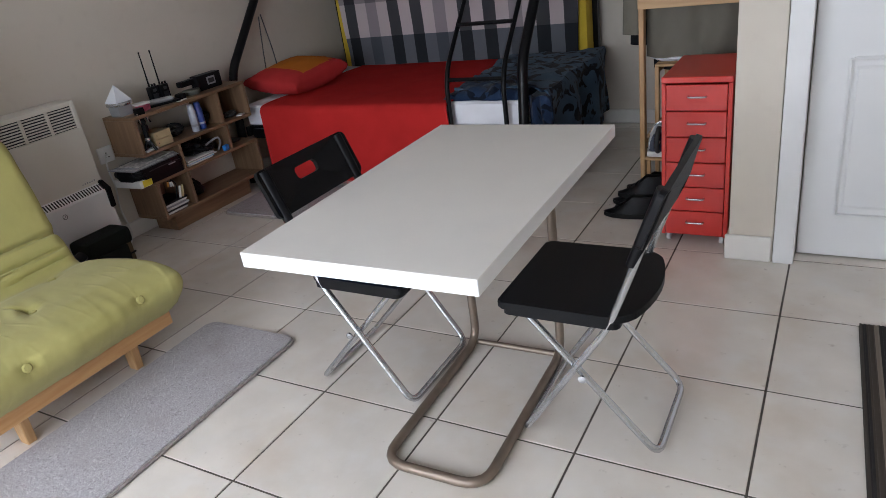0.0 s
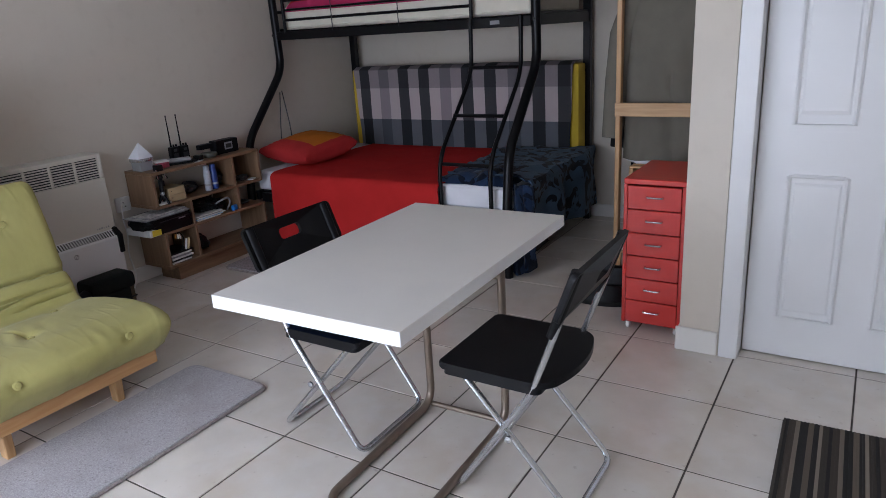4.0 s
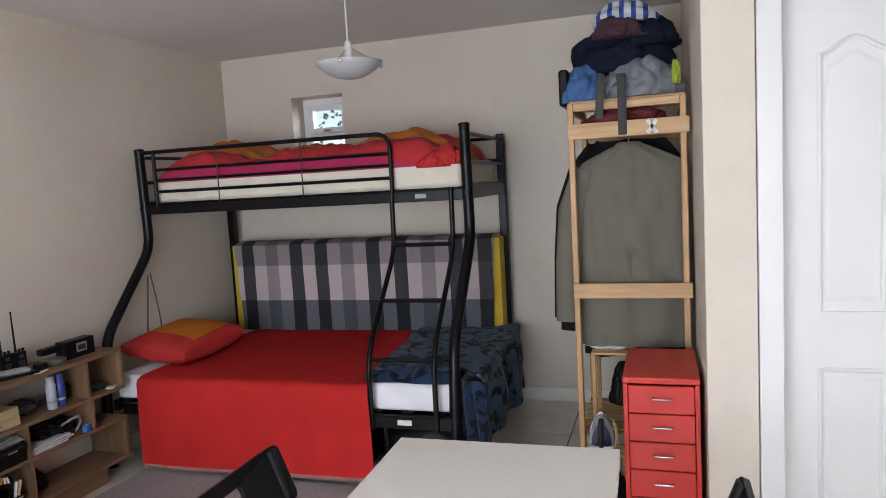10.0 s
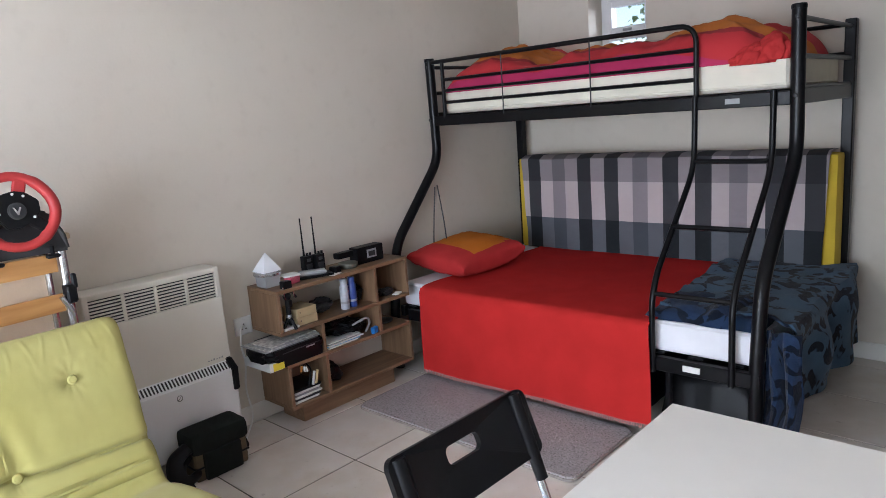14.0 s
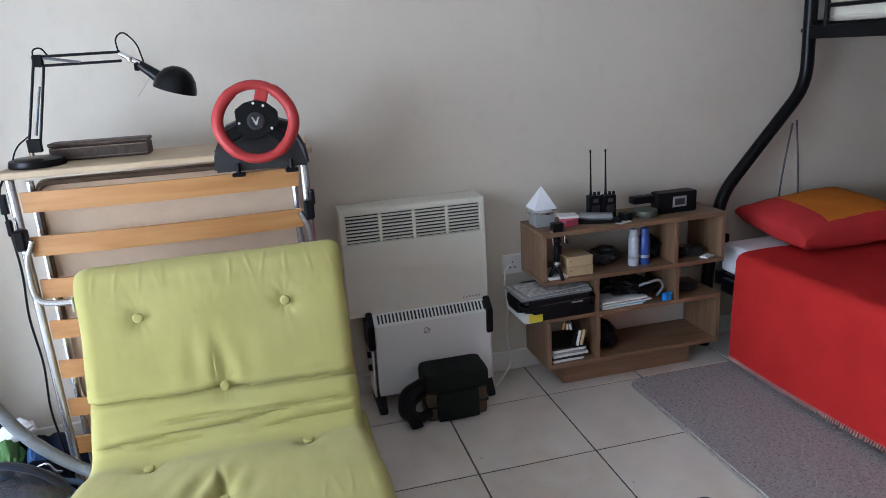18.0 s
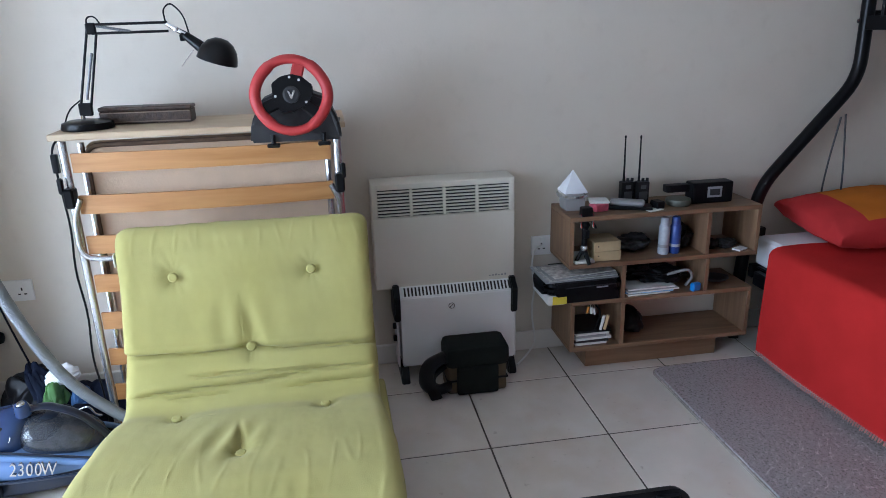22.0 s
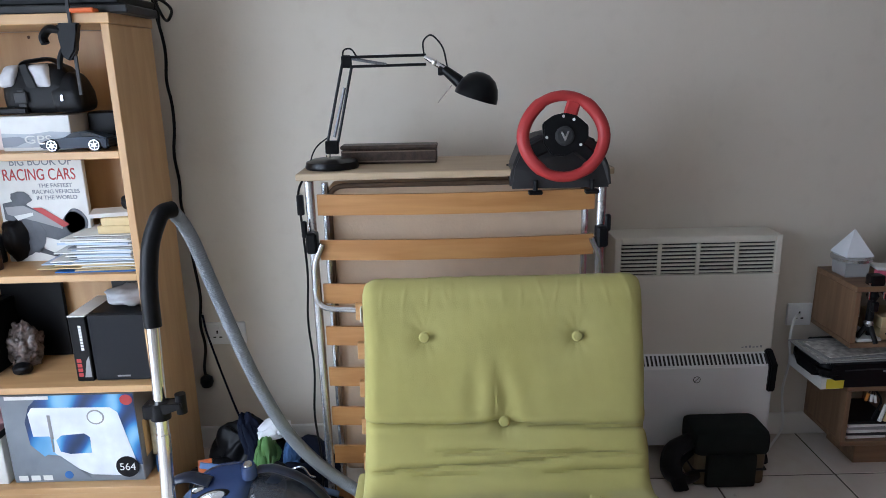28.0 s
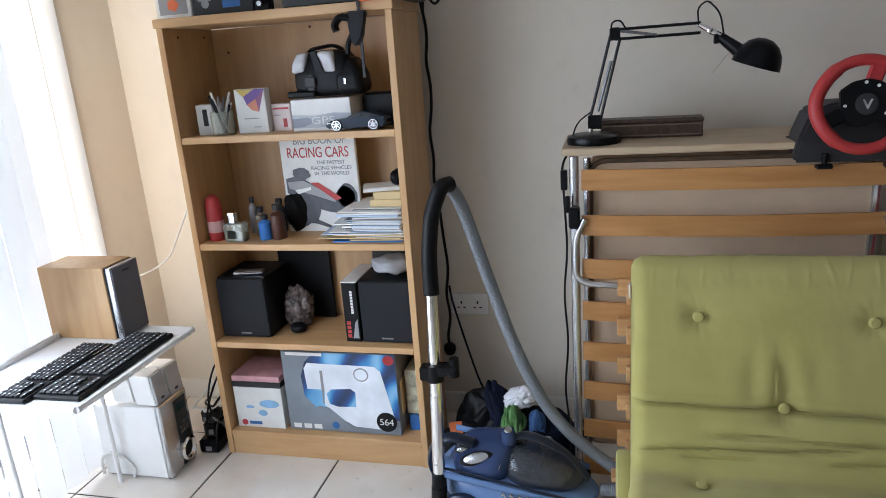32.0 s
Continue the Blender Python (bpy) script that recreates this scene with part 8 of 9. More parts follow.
# upper bay
jar = thing("pen_jar", "glass jar full of pens and brushes", "pen pot", (-1.225, -0.70, SZ[3]))
wpart("jar", bm_lathe([(0, 0), (0.036, 0), (0.038, 0.004), (0.038, 0.075), (0.036, 0.075), (0.035, 0.006), (0, 0.006)], 24, m=pose(-1.225, -0.70, SZ[3])), M_clear, jar, smooth=True)
rnd = random.Random(2)
for k in range(16):
    a, L = rnd.random() * 6.28, 0.095 + 0.045 * rnd.random()
    p0 = Vector((-1.225 + 0.012 * math.cos(a + 2), -0.70 + 0.012 * math.sin(a + 2), SZ[3] + 0.008))
    p1 = Vector((-1.225 + 0.034 * math.cos(a), -0.70 + 0.034 * math.sin(a), SZ[3] + L))
    wpart("pen", bm_tube([p0, p1], 0.0042, 6), [M_paper, M_grey, M_black, M_paper, M_grey, M_paper][k % 6], jar)
wb = ibox("box", "small white carton with a dark window on the shelf", "box", -1.28, -1.23, -0.80, -0.745, SZ[3], SZ[3] + 0.10, M_paper, 10)
part("window", bm_box((0.0252, -0.006, 0.03), (0.0258, 0.01, 0.085), 0), M_dark, wb)
cd = ibox("card_box", "white box with a purple and gold diamond print", "box", -1.28, -1.235, -0.652, -0.548, SZ[3], SZ[3] + 0.142, M_paper, 6)
M_purple = mat("purple_print", (0.10, 0.03, 0.22), 0.4)
M_gold = mat("gold_print", (0.5, 0.35, 0.06), 0.4)
for o_, mm in (([(0.03, 0.118), (0.07, 0.141), (0.103, 0.141), (0.072, 0.11), (0.04, 0.092)], M_purple), ([(0.072, 0.11), (0.103, 0.141), (0.078, 0.068)], mat("violet_print", (0.16, 0.03, 0.12), 0.4)), ([(0.006, 0.141), (0.066, 0.141), (0.03, 0.118)], M_gold), ([(0.04, 0.092), (0.072, 0.11), (0.078, 0.068), (0.055, 0.074)], mat("orange_gold_print", (0.5, 0.16, 0.08), 0.4)), ([(0.025, 0.046), (0.075, 0.046), (0.075, 0.049), (0.025, 0.049)], M_grey), ([(0.055, 0.018), (0.08, 0.018), (0.08, 0.021), (0.055, 0.021)], M_grey)):
    part("print", bm_prism(o_, 0.0006, m=Matrix(((0, 0, 1, 0.0229), (1, 0, 0, -0.052), (0, 1, 0, 0), (0, 0, 0, 1)))), mm, cd)
md = ibox("box", "small white and red medicine box", "box", -1.31, -1.27, -0.545, -0.475, SZ[3], SZ[3] + 0.088, mat("white_red_card", (0.72, 0.62, 0.6), 0.6, var=0.1, scale=25), -4)
part("print", bm_box((0.0202, 0.006, 0.012), (0.0208, 0.02, 0.04), 0), M_redp, md)
part("print", bm_box((0.0202, -0.028, 0.07), (0.0208, 0.03, 0.076), 0), M_type, md)
part("print", bm_box((0.0202, -0.028, 0.05), (0.0208, 0.0, 0.053), 0), M_grey, md)
M_lgrey = mat("pale_grey_print", (0.40, 0.43, 0.47), 0.5)
gp = ibox("camera_box", "white printed camera carton", "box", -1.36, -1.225, -0.452, -0.25, SZ[3], SZ[3] + 0.10, M_paper)
GF = 0.0676
for o_, mm in (([(-0.10, 0.010), (0.10, 0.010), (0.10, 0.052), (0.04, 0.055), (-0.02, 0.048), (-0.10, 0.052)], M_lgrey), ([(-0.10, 0.012), (-0.06, 0.014), (-0.02, 0.03), (-0.05, 0.042), (-0.10, 0.040)], M_type2), ([(0.02, 0.014), (0.10, 0.012), (0.10, 0.026), (0.05, 0.024)], M_type2)):
    part("print", bm_prism(o_, 0.0006, m=Matrix(((0, 0, 1, GF), (1, 0, 0, 0), (0, 1, 0, 0), (0, 0, 0, 1)))), mm, gp)
    GF += 0.0008
text_mesh("lettering", "GPS", 0.036, M_paper, gp, Matrix(((0, 0, 1, GF + 0.0006), (1, 0, 0, -0.036), (0, 1, 0, 0.022), (0, 0, 0, 1))) @ Matrix.Diagonal((1.35, 0.9, 1, 1)))
ibox("case", "black hard case in the shelf", "case", -1.39, -1.30, -0.235, -0.10, SZ[3], SZ[3] + 0.105, M_black, 0, 0.006)
car = thing("model_car", "dark blue die-cast sports car model", "toy car", (-1.195, -0.215, SZ[3]))
CM = Matrix(((0, 0, 1, -1.245), (1, 0, 0, -0.222), (0, 1, 0, SZ[3]), (0, 0, 0, 1)))
CI = Matrix(((0, 0, 1, -1.238), (1, 0, 0, -0.222), (0, 1, 0, SZ[3]), (0, 0, 0, 1)))
M_carpaint = mat("dark_blue_enamel", (0.006, 0.014, 0.03), 0.3, spec=0.25, var=0.02)
wpart("body", bm_prism([(-0.094, 0.009), (-0.1, 0.016), (-0.098, 0.025), (-0.085, 0.032), (-0.03, 0.039), (0.05, 0.042), (0.088, 0.041), (0.098, 0.037), (0.099, 0.022), (0.095, 0.010)], 0.07, m=CM, bevel=0.005), M_carpaint, car)
wpart("cabin", bm_prism([(-0.034, 0.037), (-0.004, 0.053), (0.012, 0.056), (0.04, 0.055), (0.085, 0.040)], 0.056, m=CI, bevel=0.003), M_carpaint, car)
CI2 = Matrix(((0, 0, 1, -1.2386), (1, 0, 0, -0.222), (0, 1, 0, SZ[3]), (0, 0, 0, 1)))
for o_ in ([(-0.022, 0.040), (0.0, 0.0515), (0.018, 0.053), (0.022, 0.041)], [(0.025, 0.041), (0.022, 0.053), (0.038, 0.0525), (0.06, 0.0435)]):
    wpart("side_window", bm_prism(o_, 0.0572, m=CI2), M_strap, car)
wpart("headlight", bm_box((-1.18, -0.318, SZ[3] + 0.022), (-1.1735, -0.300, SZ[3] + 0.028), 0.002), M_silver, car)
for dy in (-0.06, 0.06):
    for x in (-1.178, -1.242):
        w_ = wpart("wheel", bm_lathe([(0, -0.006), (0.0175, -0.006), (0.0185, 0), (0.0175, 0.006), (0, 0.006)], 20, m=pose(x, -0.222 + dy, SZ[3] + 0.0185, 0, 90)), M_rubber, car)
        side = 0.0062 if x > -1.2 else -0.0072
        own = bm_lathe([(0.0125, 0), (0.0155, 0), (0.0155, 0.001), (0.0125, 0.001), (0.0125, 0)], 18, m=pose(x + side, -0.222 + dy, SZ[3] + 0.0185, 0, 90))
        star = [((0.0135 if k % 2 else 0.0045) * math.cos(k * math.pi / 6), (0.0135 if k % 2 else 0.0045) * math.sin(k * math.pi / 6)) for k in range(12)]
        bm_prism(star, 0.001, bm=own, m=Matrix(((0, 0, 1, x + side), (1, 0, 0, -0.222 + dy), (0, 1, 0, SZ[3] + 0.0185), (0, 0, 0, 1))))
        wpart("rim", own, M_silver, w_)
cb_ = thing("camera_pouch", "black and white camera pouch with a carry loop", "camera bag", (-1.29, -0.31, SZ[3] + 0.106))
ZC_ = SZ[3] + 0.1055
M_wnylon = mat("white_nylon", (0.55, 0.55, 0.58), 0.65, var=0.1, scale=30)


def puffed(x0, x1, y0, y1, z0, z1, power=3.2, lean=0.0, taper=0.25, seed=0.0):
    """A stuffed pouch: a rounded box that narrows towards its top and leans along y."""
    own = bmesh.new()
    bmesh.ops.create_icosphere(own, subdivisions=4, radius=1.0)
    cx, cy, cz = (x0 + x1) / 2, (y0 + y1) / 2, (z0 + z1) / 2
    for v in own.verts:
        n = (abs(v.co.x) ** power + abs(v.co.y) ** power + abs(v.co.z) ** power) ** (1 / power)
        q = v.co / n * (1 + 0.03 * nz(v.co.x * 2 + seed, v.co.y * 2, v.co.z * 2))
        k = 1 - taper * max(0.0, q.z)
        v.co = Vector((cx + q.x * k * (x1 - x0) / 2, cy + (q.y * k + lean * q.z) * (y1 - y0) / 2, cz + q.z * (z1 - z0) / 2))
    return own


wpart("body", puffed(-1.345, -1.228, -0.435, -0.235, ZC_, ZC_ + 0.14, 5.5, 0.08, 0.30), M_black, cb_, smooth=True)
wpart("side_pocket", puffed(-1.335, -1.226, -0.305, -0.205, ZC_, ZC_ + 0.115, 4.5, -0.10, 0.3, 2.0), M_black, cb_, "black side pocket", smooth=True)
wpart("white_panel", puffed(-1.33, -1.2245, -0.432, -0.385, ZC_ + 0.074, ZC_ + 0.137, 6.0, 0.38, 0.2, 4.0), M_wnylon, cb_, "white nylon panel", smooth=True)
wpart("white_panel", puffed(-1.33, -1.2245, -0.340, -0.290, ZC_ + 0.070, ZC_ + 0.138, 6.0, -0.30, -0.1, 6.0), M_wnylon, cb_, "white nylon panel", smooth=True)
wpart("front_flap", bm_prism([(-0.365, 0.135), (-0.352, 0.075), (-0.322, 0.072), (-0.345, 0.14)], 0.006, m=on_face(0.0, ZC_, -1.225), bevel=0.002), M_black, cb_)
wpart("buckle_strap", bm_box((-1.232, -0.385, ZC_ + 0.005), (-1.222, -0.362, ZC_ + 0.07), 0.003), M_strap, cb_)
wpart("buckle", bm_box((-1.2225, -0.392, ZC_ + 0.03), (-1.216, -0.355, ZC_ + 0.062), 0.003), M_dark, cb_)
wpart("badge", bm_box((-1.2235, -0.262, ZC_ + 0.035), (-1.2215, -0.255, ZC_ + 0.052), 0), M_silver, cb_)
wpart("loop", bm_tube(rounded([(-1.285, -0.402, ZC_ + 0.12), (-1.285, -0.385, ZC_ + 0.145), (-1.285, -0.30, ZC_ + 0.155), (-1.285, -0.262, ZC_ + 0.12)], 0.025), 0.010, 10, flat=(2.2, 0.6)), M_black, cb_, smooth=True)
wpart("base_strap", bm_box((-1.24, -0.455, ZC_), (-1.215, -0.36, ZC_ + 0.02), 0.005), M_black, cb_)
# clamp on the top edge
cl = thing("bar_clamp", "black and orange quick grip clamp on the shelf top", "clamp", (-1.16, -0.16, HZ))
wpart("bar", bm_box((-1.158, -0.172, HZ - 0.215), (-1.152, -0.163, HZ + 0.06), 0.0006), M_dark, cl)
own = bm_prism([(-0.028, -0.085), (-0.008, -0.10), (0.012, -0.075), (0.020, -0.03), (0.030, 0.0), (-0.030, 0.0), (-0.034, -0.022), (-0.022, -0.045)], 0.026, m=Matrix(((0, 0, 1, -1.168), (1, 0, 0, -0.172), (0, 1, 0, HZ - 0.026), (0, 0, 0, 1))), bevel=0.005)
wpart("jaw", own, M_black, cl)
wpart("grip", bm_tube(rounded([(-1.155, -0.195, HZ - 0.045), (-1.152, -0.228, HZ - 0.038), (-1.15, -0.246, HZ - 0.062), (-1.15, -0.240, HZ - 0.078)], 0.018), 0.012, 10, flat=(1.3, 0.9)), M_black, cl, smooth=True)
wpart("trigger", bm_tube(rounded([(-1.155, -0.195, HZ - 0.09), (-1.15, -0.208, HZ - 0.115), (-1.15, -0.212, HZ - 0.145)], 0.02), 0.0075, 8), M_black, cl, smooth=True)
wpart("pad", bm_box((-1.185, -0.165, HZ + 0.0), (-1.15, -0.10, HZ + 0.012), 0.003), mat("orange_plastic", (0.65, 0.12, 0.02), 0.5), cl)
# on top
for k in range(2):
    tb = ibox("toy_box", "clear window toy carton with a small figure car", "box", -1.35, -1.20, -0.86, -0.735, HZ + 0.086 * k, HZ + 0.085 + 0.086 * k, M_paper, 0, 0.002, "stacked cartons")
    part("window", bm_box((0.0752, -0.05, 0.012), (0.0758, 0.05, 0.066), 0), M_grey, tb)
    part("print", bm_prism(blob(0.0, 0.04, 0.022, 0.02, 5), 0.0008, m=Matrix(((0, 0, 1, 0.076), (1, 0, 0, 0), (0, 1, 0, 0), (0, 0, 0, 1)))), mat("orange_print", (0.7, 0.14, 0.03), 0.5), tb)
    part("band", bm_box((0.0752, -0.062, 0.07), (0.0758, 0.062, 0.084), 0), M_black, tb)
cc = ibox("game_box", "black printed gadget carton", "box", -1.35, -1.205, -0.73, -0.525, HZ, HZ + 0.095, M_dark)
for cy, cz, r_ in ((-0.075, 0.055, 0.013), (-0.045, 0.055, 0.013), (-0.06, 0.035, 0.013)):
    part("print", bm_prism(blob(cy, cz, r_, r_, 16), 0.0008, m=Matrix(((0, 0, 1, 0.0727), (1, 0, 0, 0), (0, 1, 0, 0), (0, 0, 0, 1)))), M_grey, cc)
part("screen_print", bm_box((0.0727, 0.0, 0.02), (0.0733, 0.06, 0.065), 0), M_blue, cc)
cm = thing("action_camera", "small black camera on a mount on the shelf top", "camera", (-1.20, -0.49, HZ))
wpart("mount", bm_box((-1.225, -0.515, HZ), (-1.195, -0.465, HZ + 0.025), 0.005), M_black, cm)
wpart("body", bm_box((-1.23, -0.52, HZ + 0.0252), (-1.19, -0.46, HZ + 0.105), 0.008), M_black, cm)
wpart("screw", bm_tube([(-1.19, -0.49, HZ + 0.02), (-1.175, -0.49, HZ + 0.02)], 0.008, 8), M_silver, cm)
ibox("laptop", "closed black laptop on the shelf top", "laptop", -1.42, -1.185, -0.42, -0.03, HZ, HZ + 0.024, M_dark, 2, 0.004)
ibox("laptop", "closed dark grey laptop on another", "laptop", -1.42, -1.19, -0.40, -0.04, HZ + 0.0245, HZ + 0.046, M_black, -2, 0.004)
ibox("carton", "red printed packet on laptops", "box", -1.36, -1.22, -0.41, -0.28, HZ + 0.0465, HZ + 0.085, M_crimson, 6)
ibox("magazine", "white magazine on a red packet", "magazine", -1.38, -1.20, -0.44, -0.20, HZ + 0.0855, HZ + 0.102, M_paper, -6)
mo = thing("monitor", "black screen standing on the shelf top", "monitor", (-1.40, -0.42, HZ))
wpart("screen", bm_box((-1.43, -0.70, HZ + 0.10), (-1.40, -0.10, HZ + 0.46), 0.004), M_black, mo)
wpart("stand", bm_box((-1.445, -0.48, HZ), (-1.40, -0.44, HZ + 0.12), 0.003), M_black, mo)
solo("cable", bm_tube(rounded([(-1.25, -0.055, HZ + 0.04), (-1.28, 0.02, HZ + 0.05), (-1.33, 0.05, HZ + 0.02), (-1.40, 0.0, HZ - 0.02), (-1.46, -0.055, HZ + 0.06), (-1.50, -0.06, HZ + 0.05), (-1.52, -0.07, HZ - 0.02)], 0.04), 0.0045, 6), M_black, "black cable looped over the shelf end", "cable", smooth=True)
solo("cable", bm_tube(rounded([(-1.25, -0.05, HZ + 0.07), (-1.26, 0.0, HZ + 0.10), (-1.34, 0.03, HZ + 0.04), (-1.44, -0.03, HZ + 0.07), (-1.47, -0.062, HZ + 0.03)], 0.04), 0.004, 6), M_black, "black cable looped on the shelf end", "cable", smooth=True)

settle(standing, pose(0, -0.013, 0))

# ---- vacuum cleaner ----
vc = thing("vacuum_cleaner", "blue and grey cylinder vacuum cleaner with its hose raised", "vacuum cleaner", (-0.95, 0.27, 0))


def shell(y0, y1, width, low, top, power=2.6, n=28, m=32):
    """A smooth closed body lofted along y; width, low and top are functions of 0..1 along it."""
    own = bmesh.new()
    rings = []
    for j in range(n + 1):
        t = 0.5 - 0.5 * math.cos(math.pi * j / n)
        cap = max(1e-3, 1 - abs(2 * t - 1) ** 3.2) ** 0.5
        w, a, b = width(t) * cap, low(t), top(t)
        mid, hh = (a + b) / 2, (b - a) / 2 * (0.25 + 0.75 * cap)
        ring = []
        for k in range(m):
            an = 2 * math.pi * k / m
            c, s_ = math.cos(an), math.sin(an)
            ring.append(own.verts.new((-0.97 + w * math.copysign(abs(c) ** (2 / power), c), y0 + (y1 - y0) * t, mid + hh * math.copysign(abs(s_) ** (2 / power), s_))))
        rings.append(ring)
    for ra, rb in zip(rings, rings[1:]):
        for k in range(m):
            own.faces.new((ra[k], ra[(k + 1) % m], rb[(k + 1) % m], rb[k]))
    own.faces.new(rings[0])
    own.faces.new(rings[-1])
    return own


wpart("lower_body", shell(0.03, 0.505, lambda t: 0.128 - 0.03 * t, lambda t: 0.016 + 0.02 * t, lambda t: 0.105, 4.0), M_vacd, vc, "dark blue lower shell", smooth=True)
wpart("upper_body", shell(0.03, 0.545, lambda t: 0.139 - 0.045 * t ** 2, lambda t: 0.082 + 0.004 * t, lambda t: 0.222 - 0.098 * t ** 1.15, 3.4), M_vac, vc, "blue upper shell", smooth=True)
M_vacm = mat("deep_blue_plastic", (0.035, 0.06, 0.15), 0.22, var=0.04, scale=8)
wpart("control_dome", shell(0.075, 0.285, lambda t: 0.108, lambda t: 0.14, lambda t: 0.258 + 0.026 * t, 2.3), M_vacm, vc, "deep blue dome with silver switches", smooth=True)
wpart("dust_bin", shell(0.235, 0.50, lambda t: 0.110 - 0.03 * t, lambda t: 0.125, lambda t: 0.272 - 0.085 * t ** 1.5, 2.3), M_smoke, vc, "smoked clear dust container", smooth=True)
wpart("dust", shell(0.27, 0.45, lambda t: 0.07 - 0.02 * t, lambda t: 0.14, lambda t: 0.20 - 0.03 * t, 2.2), mat("grey_dust", (0.22, 0.21, 0.2), 0.95, var=0.4, scale=60, bump=0.6, bscale=90), vc, "grey dust in the container", smooth=True)
wpart("filter_cage", bm_lathe([(0, 0.13), (0.045, 0.13), (0.045, 0.245), (0.03, 0.255), (0, 0.255)], 24, m=pose(-0.97, 0.315, 0)), M_vacd, vc, smooth=True)
wpart("shell_rim", bm_tube([(-0.842 - 0.024 * t ** 2, 0.052 + 0.46 * t, 0.214 - 0.098 * t ** 1.15) for t in (k / 14 for k in range(15))], 0.0105, 10, flat=(0.8, 1)), M_vac, vc, "pale blue raised rim", smooth=True)
wpart("shell_rim", bm_tube([(-1.098 + 0.024 * t ** 2, 0.052 + 0.46 * t, 0.214 - 0.098 * t ** 1.15) for t in (k / 14 for k in range(15))], 0.0105, 10, flat=(0.8, 1)), M_vac, vc, "pale blue raised rim", smooth=True)
wpart("rim_gap", bm_tube([(-0.853 - 0.022 * t ** 2, 0.06 + 0.43 * t, 0.226 - 0.094 * t ** 1.15) for t in (k / 12 for k in range(13))], 0.004, 8), M_vacd, vc, smooth=True)
wpart("belt_line", bm_tube([(-0.8345 - 0.016 * t ** 2, 0.16 + 0.33 * t, 0.103 - 0.004 * t) for t in (k / 10 for k in range(11))], 0.005, 8), M_vacd, vc, smooth=True)
for x, y, z, s, long in ((-0.918, 0.118, 0.250, 0.013, 1.5), (-0.885, 0.168, 0.244, 0.021, 2.0)):
    at = Matrix.Translation((x, y, z)) @ Matrix.Rotation(radians(50), 4, "Y") @ Matrix.Rotation(radians(14), 4, "Z") @ Matrix.Diagonal((0.75, long, 1, 1))
    wpart("switch_surround", bm_lathe([(0, -0.03), (s * 1.3, -0.03), (s * 1.3, 0.003), (s * 1.1, 0.006), (0, 0.006)], 24, m=at), M_black, vc, smooth=True)
    wpart("switch", bm_lathe([(0, 0.0062), (s, 0.0062), (s * 0.94, 0.013), (s * 0.6, 0.016), (0, 0.017)], 24, m=at), M_silver, vc, smooth=True)
wpart("bin_latch", bm_lathe([(0, 0.0), (0.026, 0.0), (0.023, 0.03), (0.019, 0.038), (0, 0.038)], 22, m=pose(-0.955, 0.262, 0.268, 0, 8)), M_vacm, vc, "deep blue latch button", smooth=True)
wpart("latch_cap", bm_lathe([(0, 0.0), (0.014, 0.0), (0.012, 0.004), (0, 0.005)], 20, m=pose(-0.9497, 0.262, 0.3062, 0, 8)), M_silver, vc, smooth=True)
own = bm_lathe([(0.009, 0), (0.0115, 0), (0.0115, 0.0012), (0.009, 0.0012), (0.009, 0)], 24, m=Matrix.Translation((-0.879, 0.235, 0.232)) @ Matrix.Rotation(radians(62), 4, "Y") @ Matrix.Diagonal((1.3, 0.8, 1, 1)))
wpart("badge_ring", own, M_silver, vc)
wpart("handle", bm_tube(rounded([(-0.97, 0.285, 0.276), (-0.97, 0.33, 0.282), (-0.97, 0.43, 0.245), (-0.97, 0.51, 0.15)], 0.06), 0.013, 10, flat=(1.5, 0.6)), M_vacd, vc, smooth=True)
wpart("carry_handle", bm_tube(rounded([(-0.925, 0.15, 0.268), (-0.925, 0.085, 0.292), (-0.925, 0.018, 0.265), (-0.925, 0.0, 0.19), (-0.925, 0.035, 0.135)], 0.05), 0.014, 12, flat=(1.7, 0.75)), M_vacd, vc, "dark carry loop", smooth=True)
for x, s in ((-0.832, 1), (-1.108, -1)):
    w_ = wpart("wheel", bm_lathe([(0, -0.016), (0.07, -0.016), (0.078, -0.008), (0.078, 0.008), (0.07, 0.016), (0, 0.016)], 36, m=pose(x, 0.125, 0.078, 0, 90)), M_vacd, vc, smooth=True)
    wpart("hub_cap", bm_lathe([(0, 0), (0.062, 0), (0.06, 0.006), (0.02, 0.010), (0, 0.010)], 32, m=pose(x + s * 0.0162, 0.125, 0.078, 0, 90 * s)), M_vac, w_, smooth=True)
    wpart("hub_button", bm_lathe([(0, 0), (0.019, 0), (0.017, 0.005), (0, 0.006)], 20, m=pose(x + s * 0.026, 0.125, 0.078, 0, 90 * s)), M_silver, w_)
wpart("front_castor", bm_lathe([(0, -0.01), (0.02, -0.01), (0.022, 0), (0.02, 0.01), (0, 0.01)], 16, m=pose(-0.97, 0.44, 0.022, 0, 90)), M_rubber, vc)
for ob in vc.children:
    ob.matrix_basis = stretch(0, 0.125, 0, sy=0.93) @ pose(0, -0.019, 0) @ ob.matrix_basis
TM = world_of(vc).inverted() @ Matrix.Translation((-0.836, 0.268, 0.122)) @ Matrix.Rotation(radians(-7), 4, "X") @ Matrix.Rotation(radians(2), 4, "Z") @ Matrix(((0, 0, 1, 0), (1, 0.2, 0, 0), (0, 1, 0, 0), (0, 0, 0, 1))) @ Matrix.Diagonal((0.57, 0.92, 1, 1))
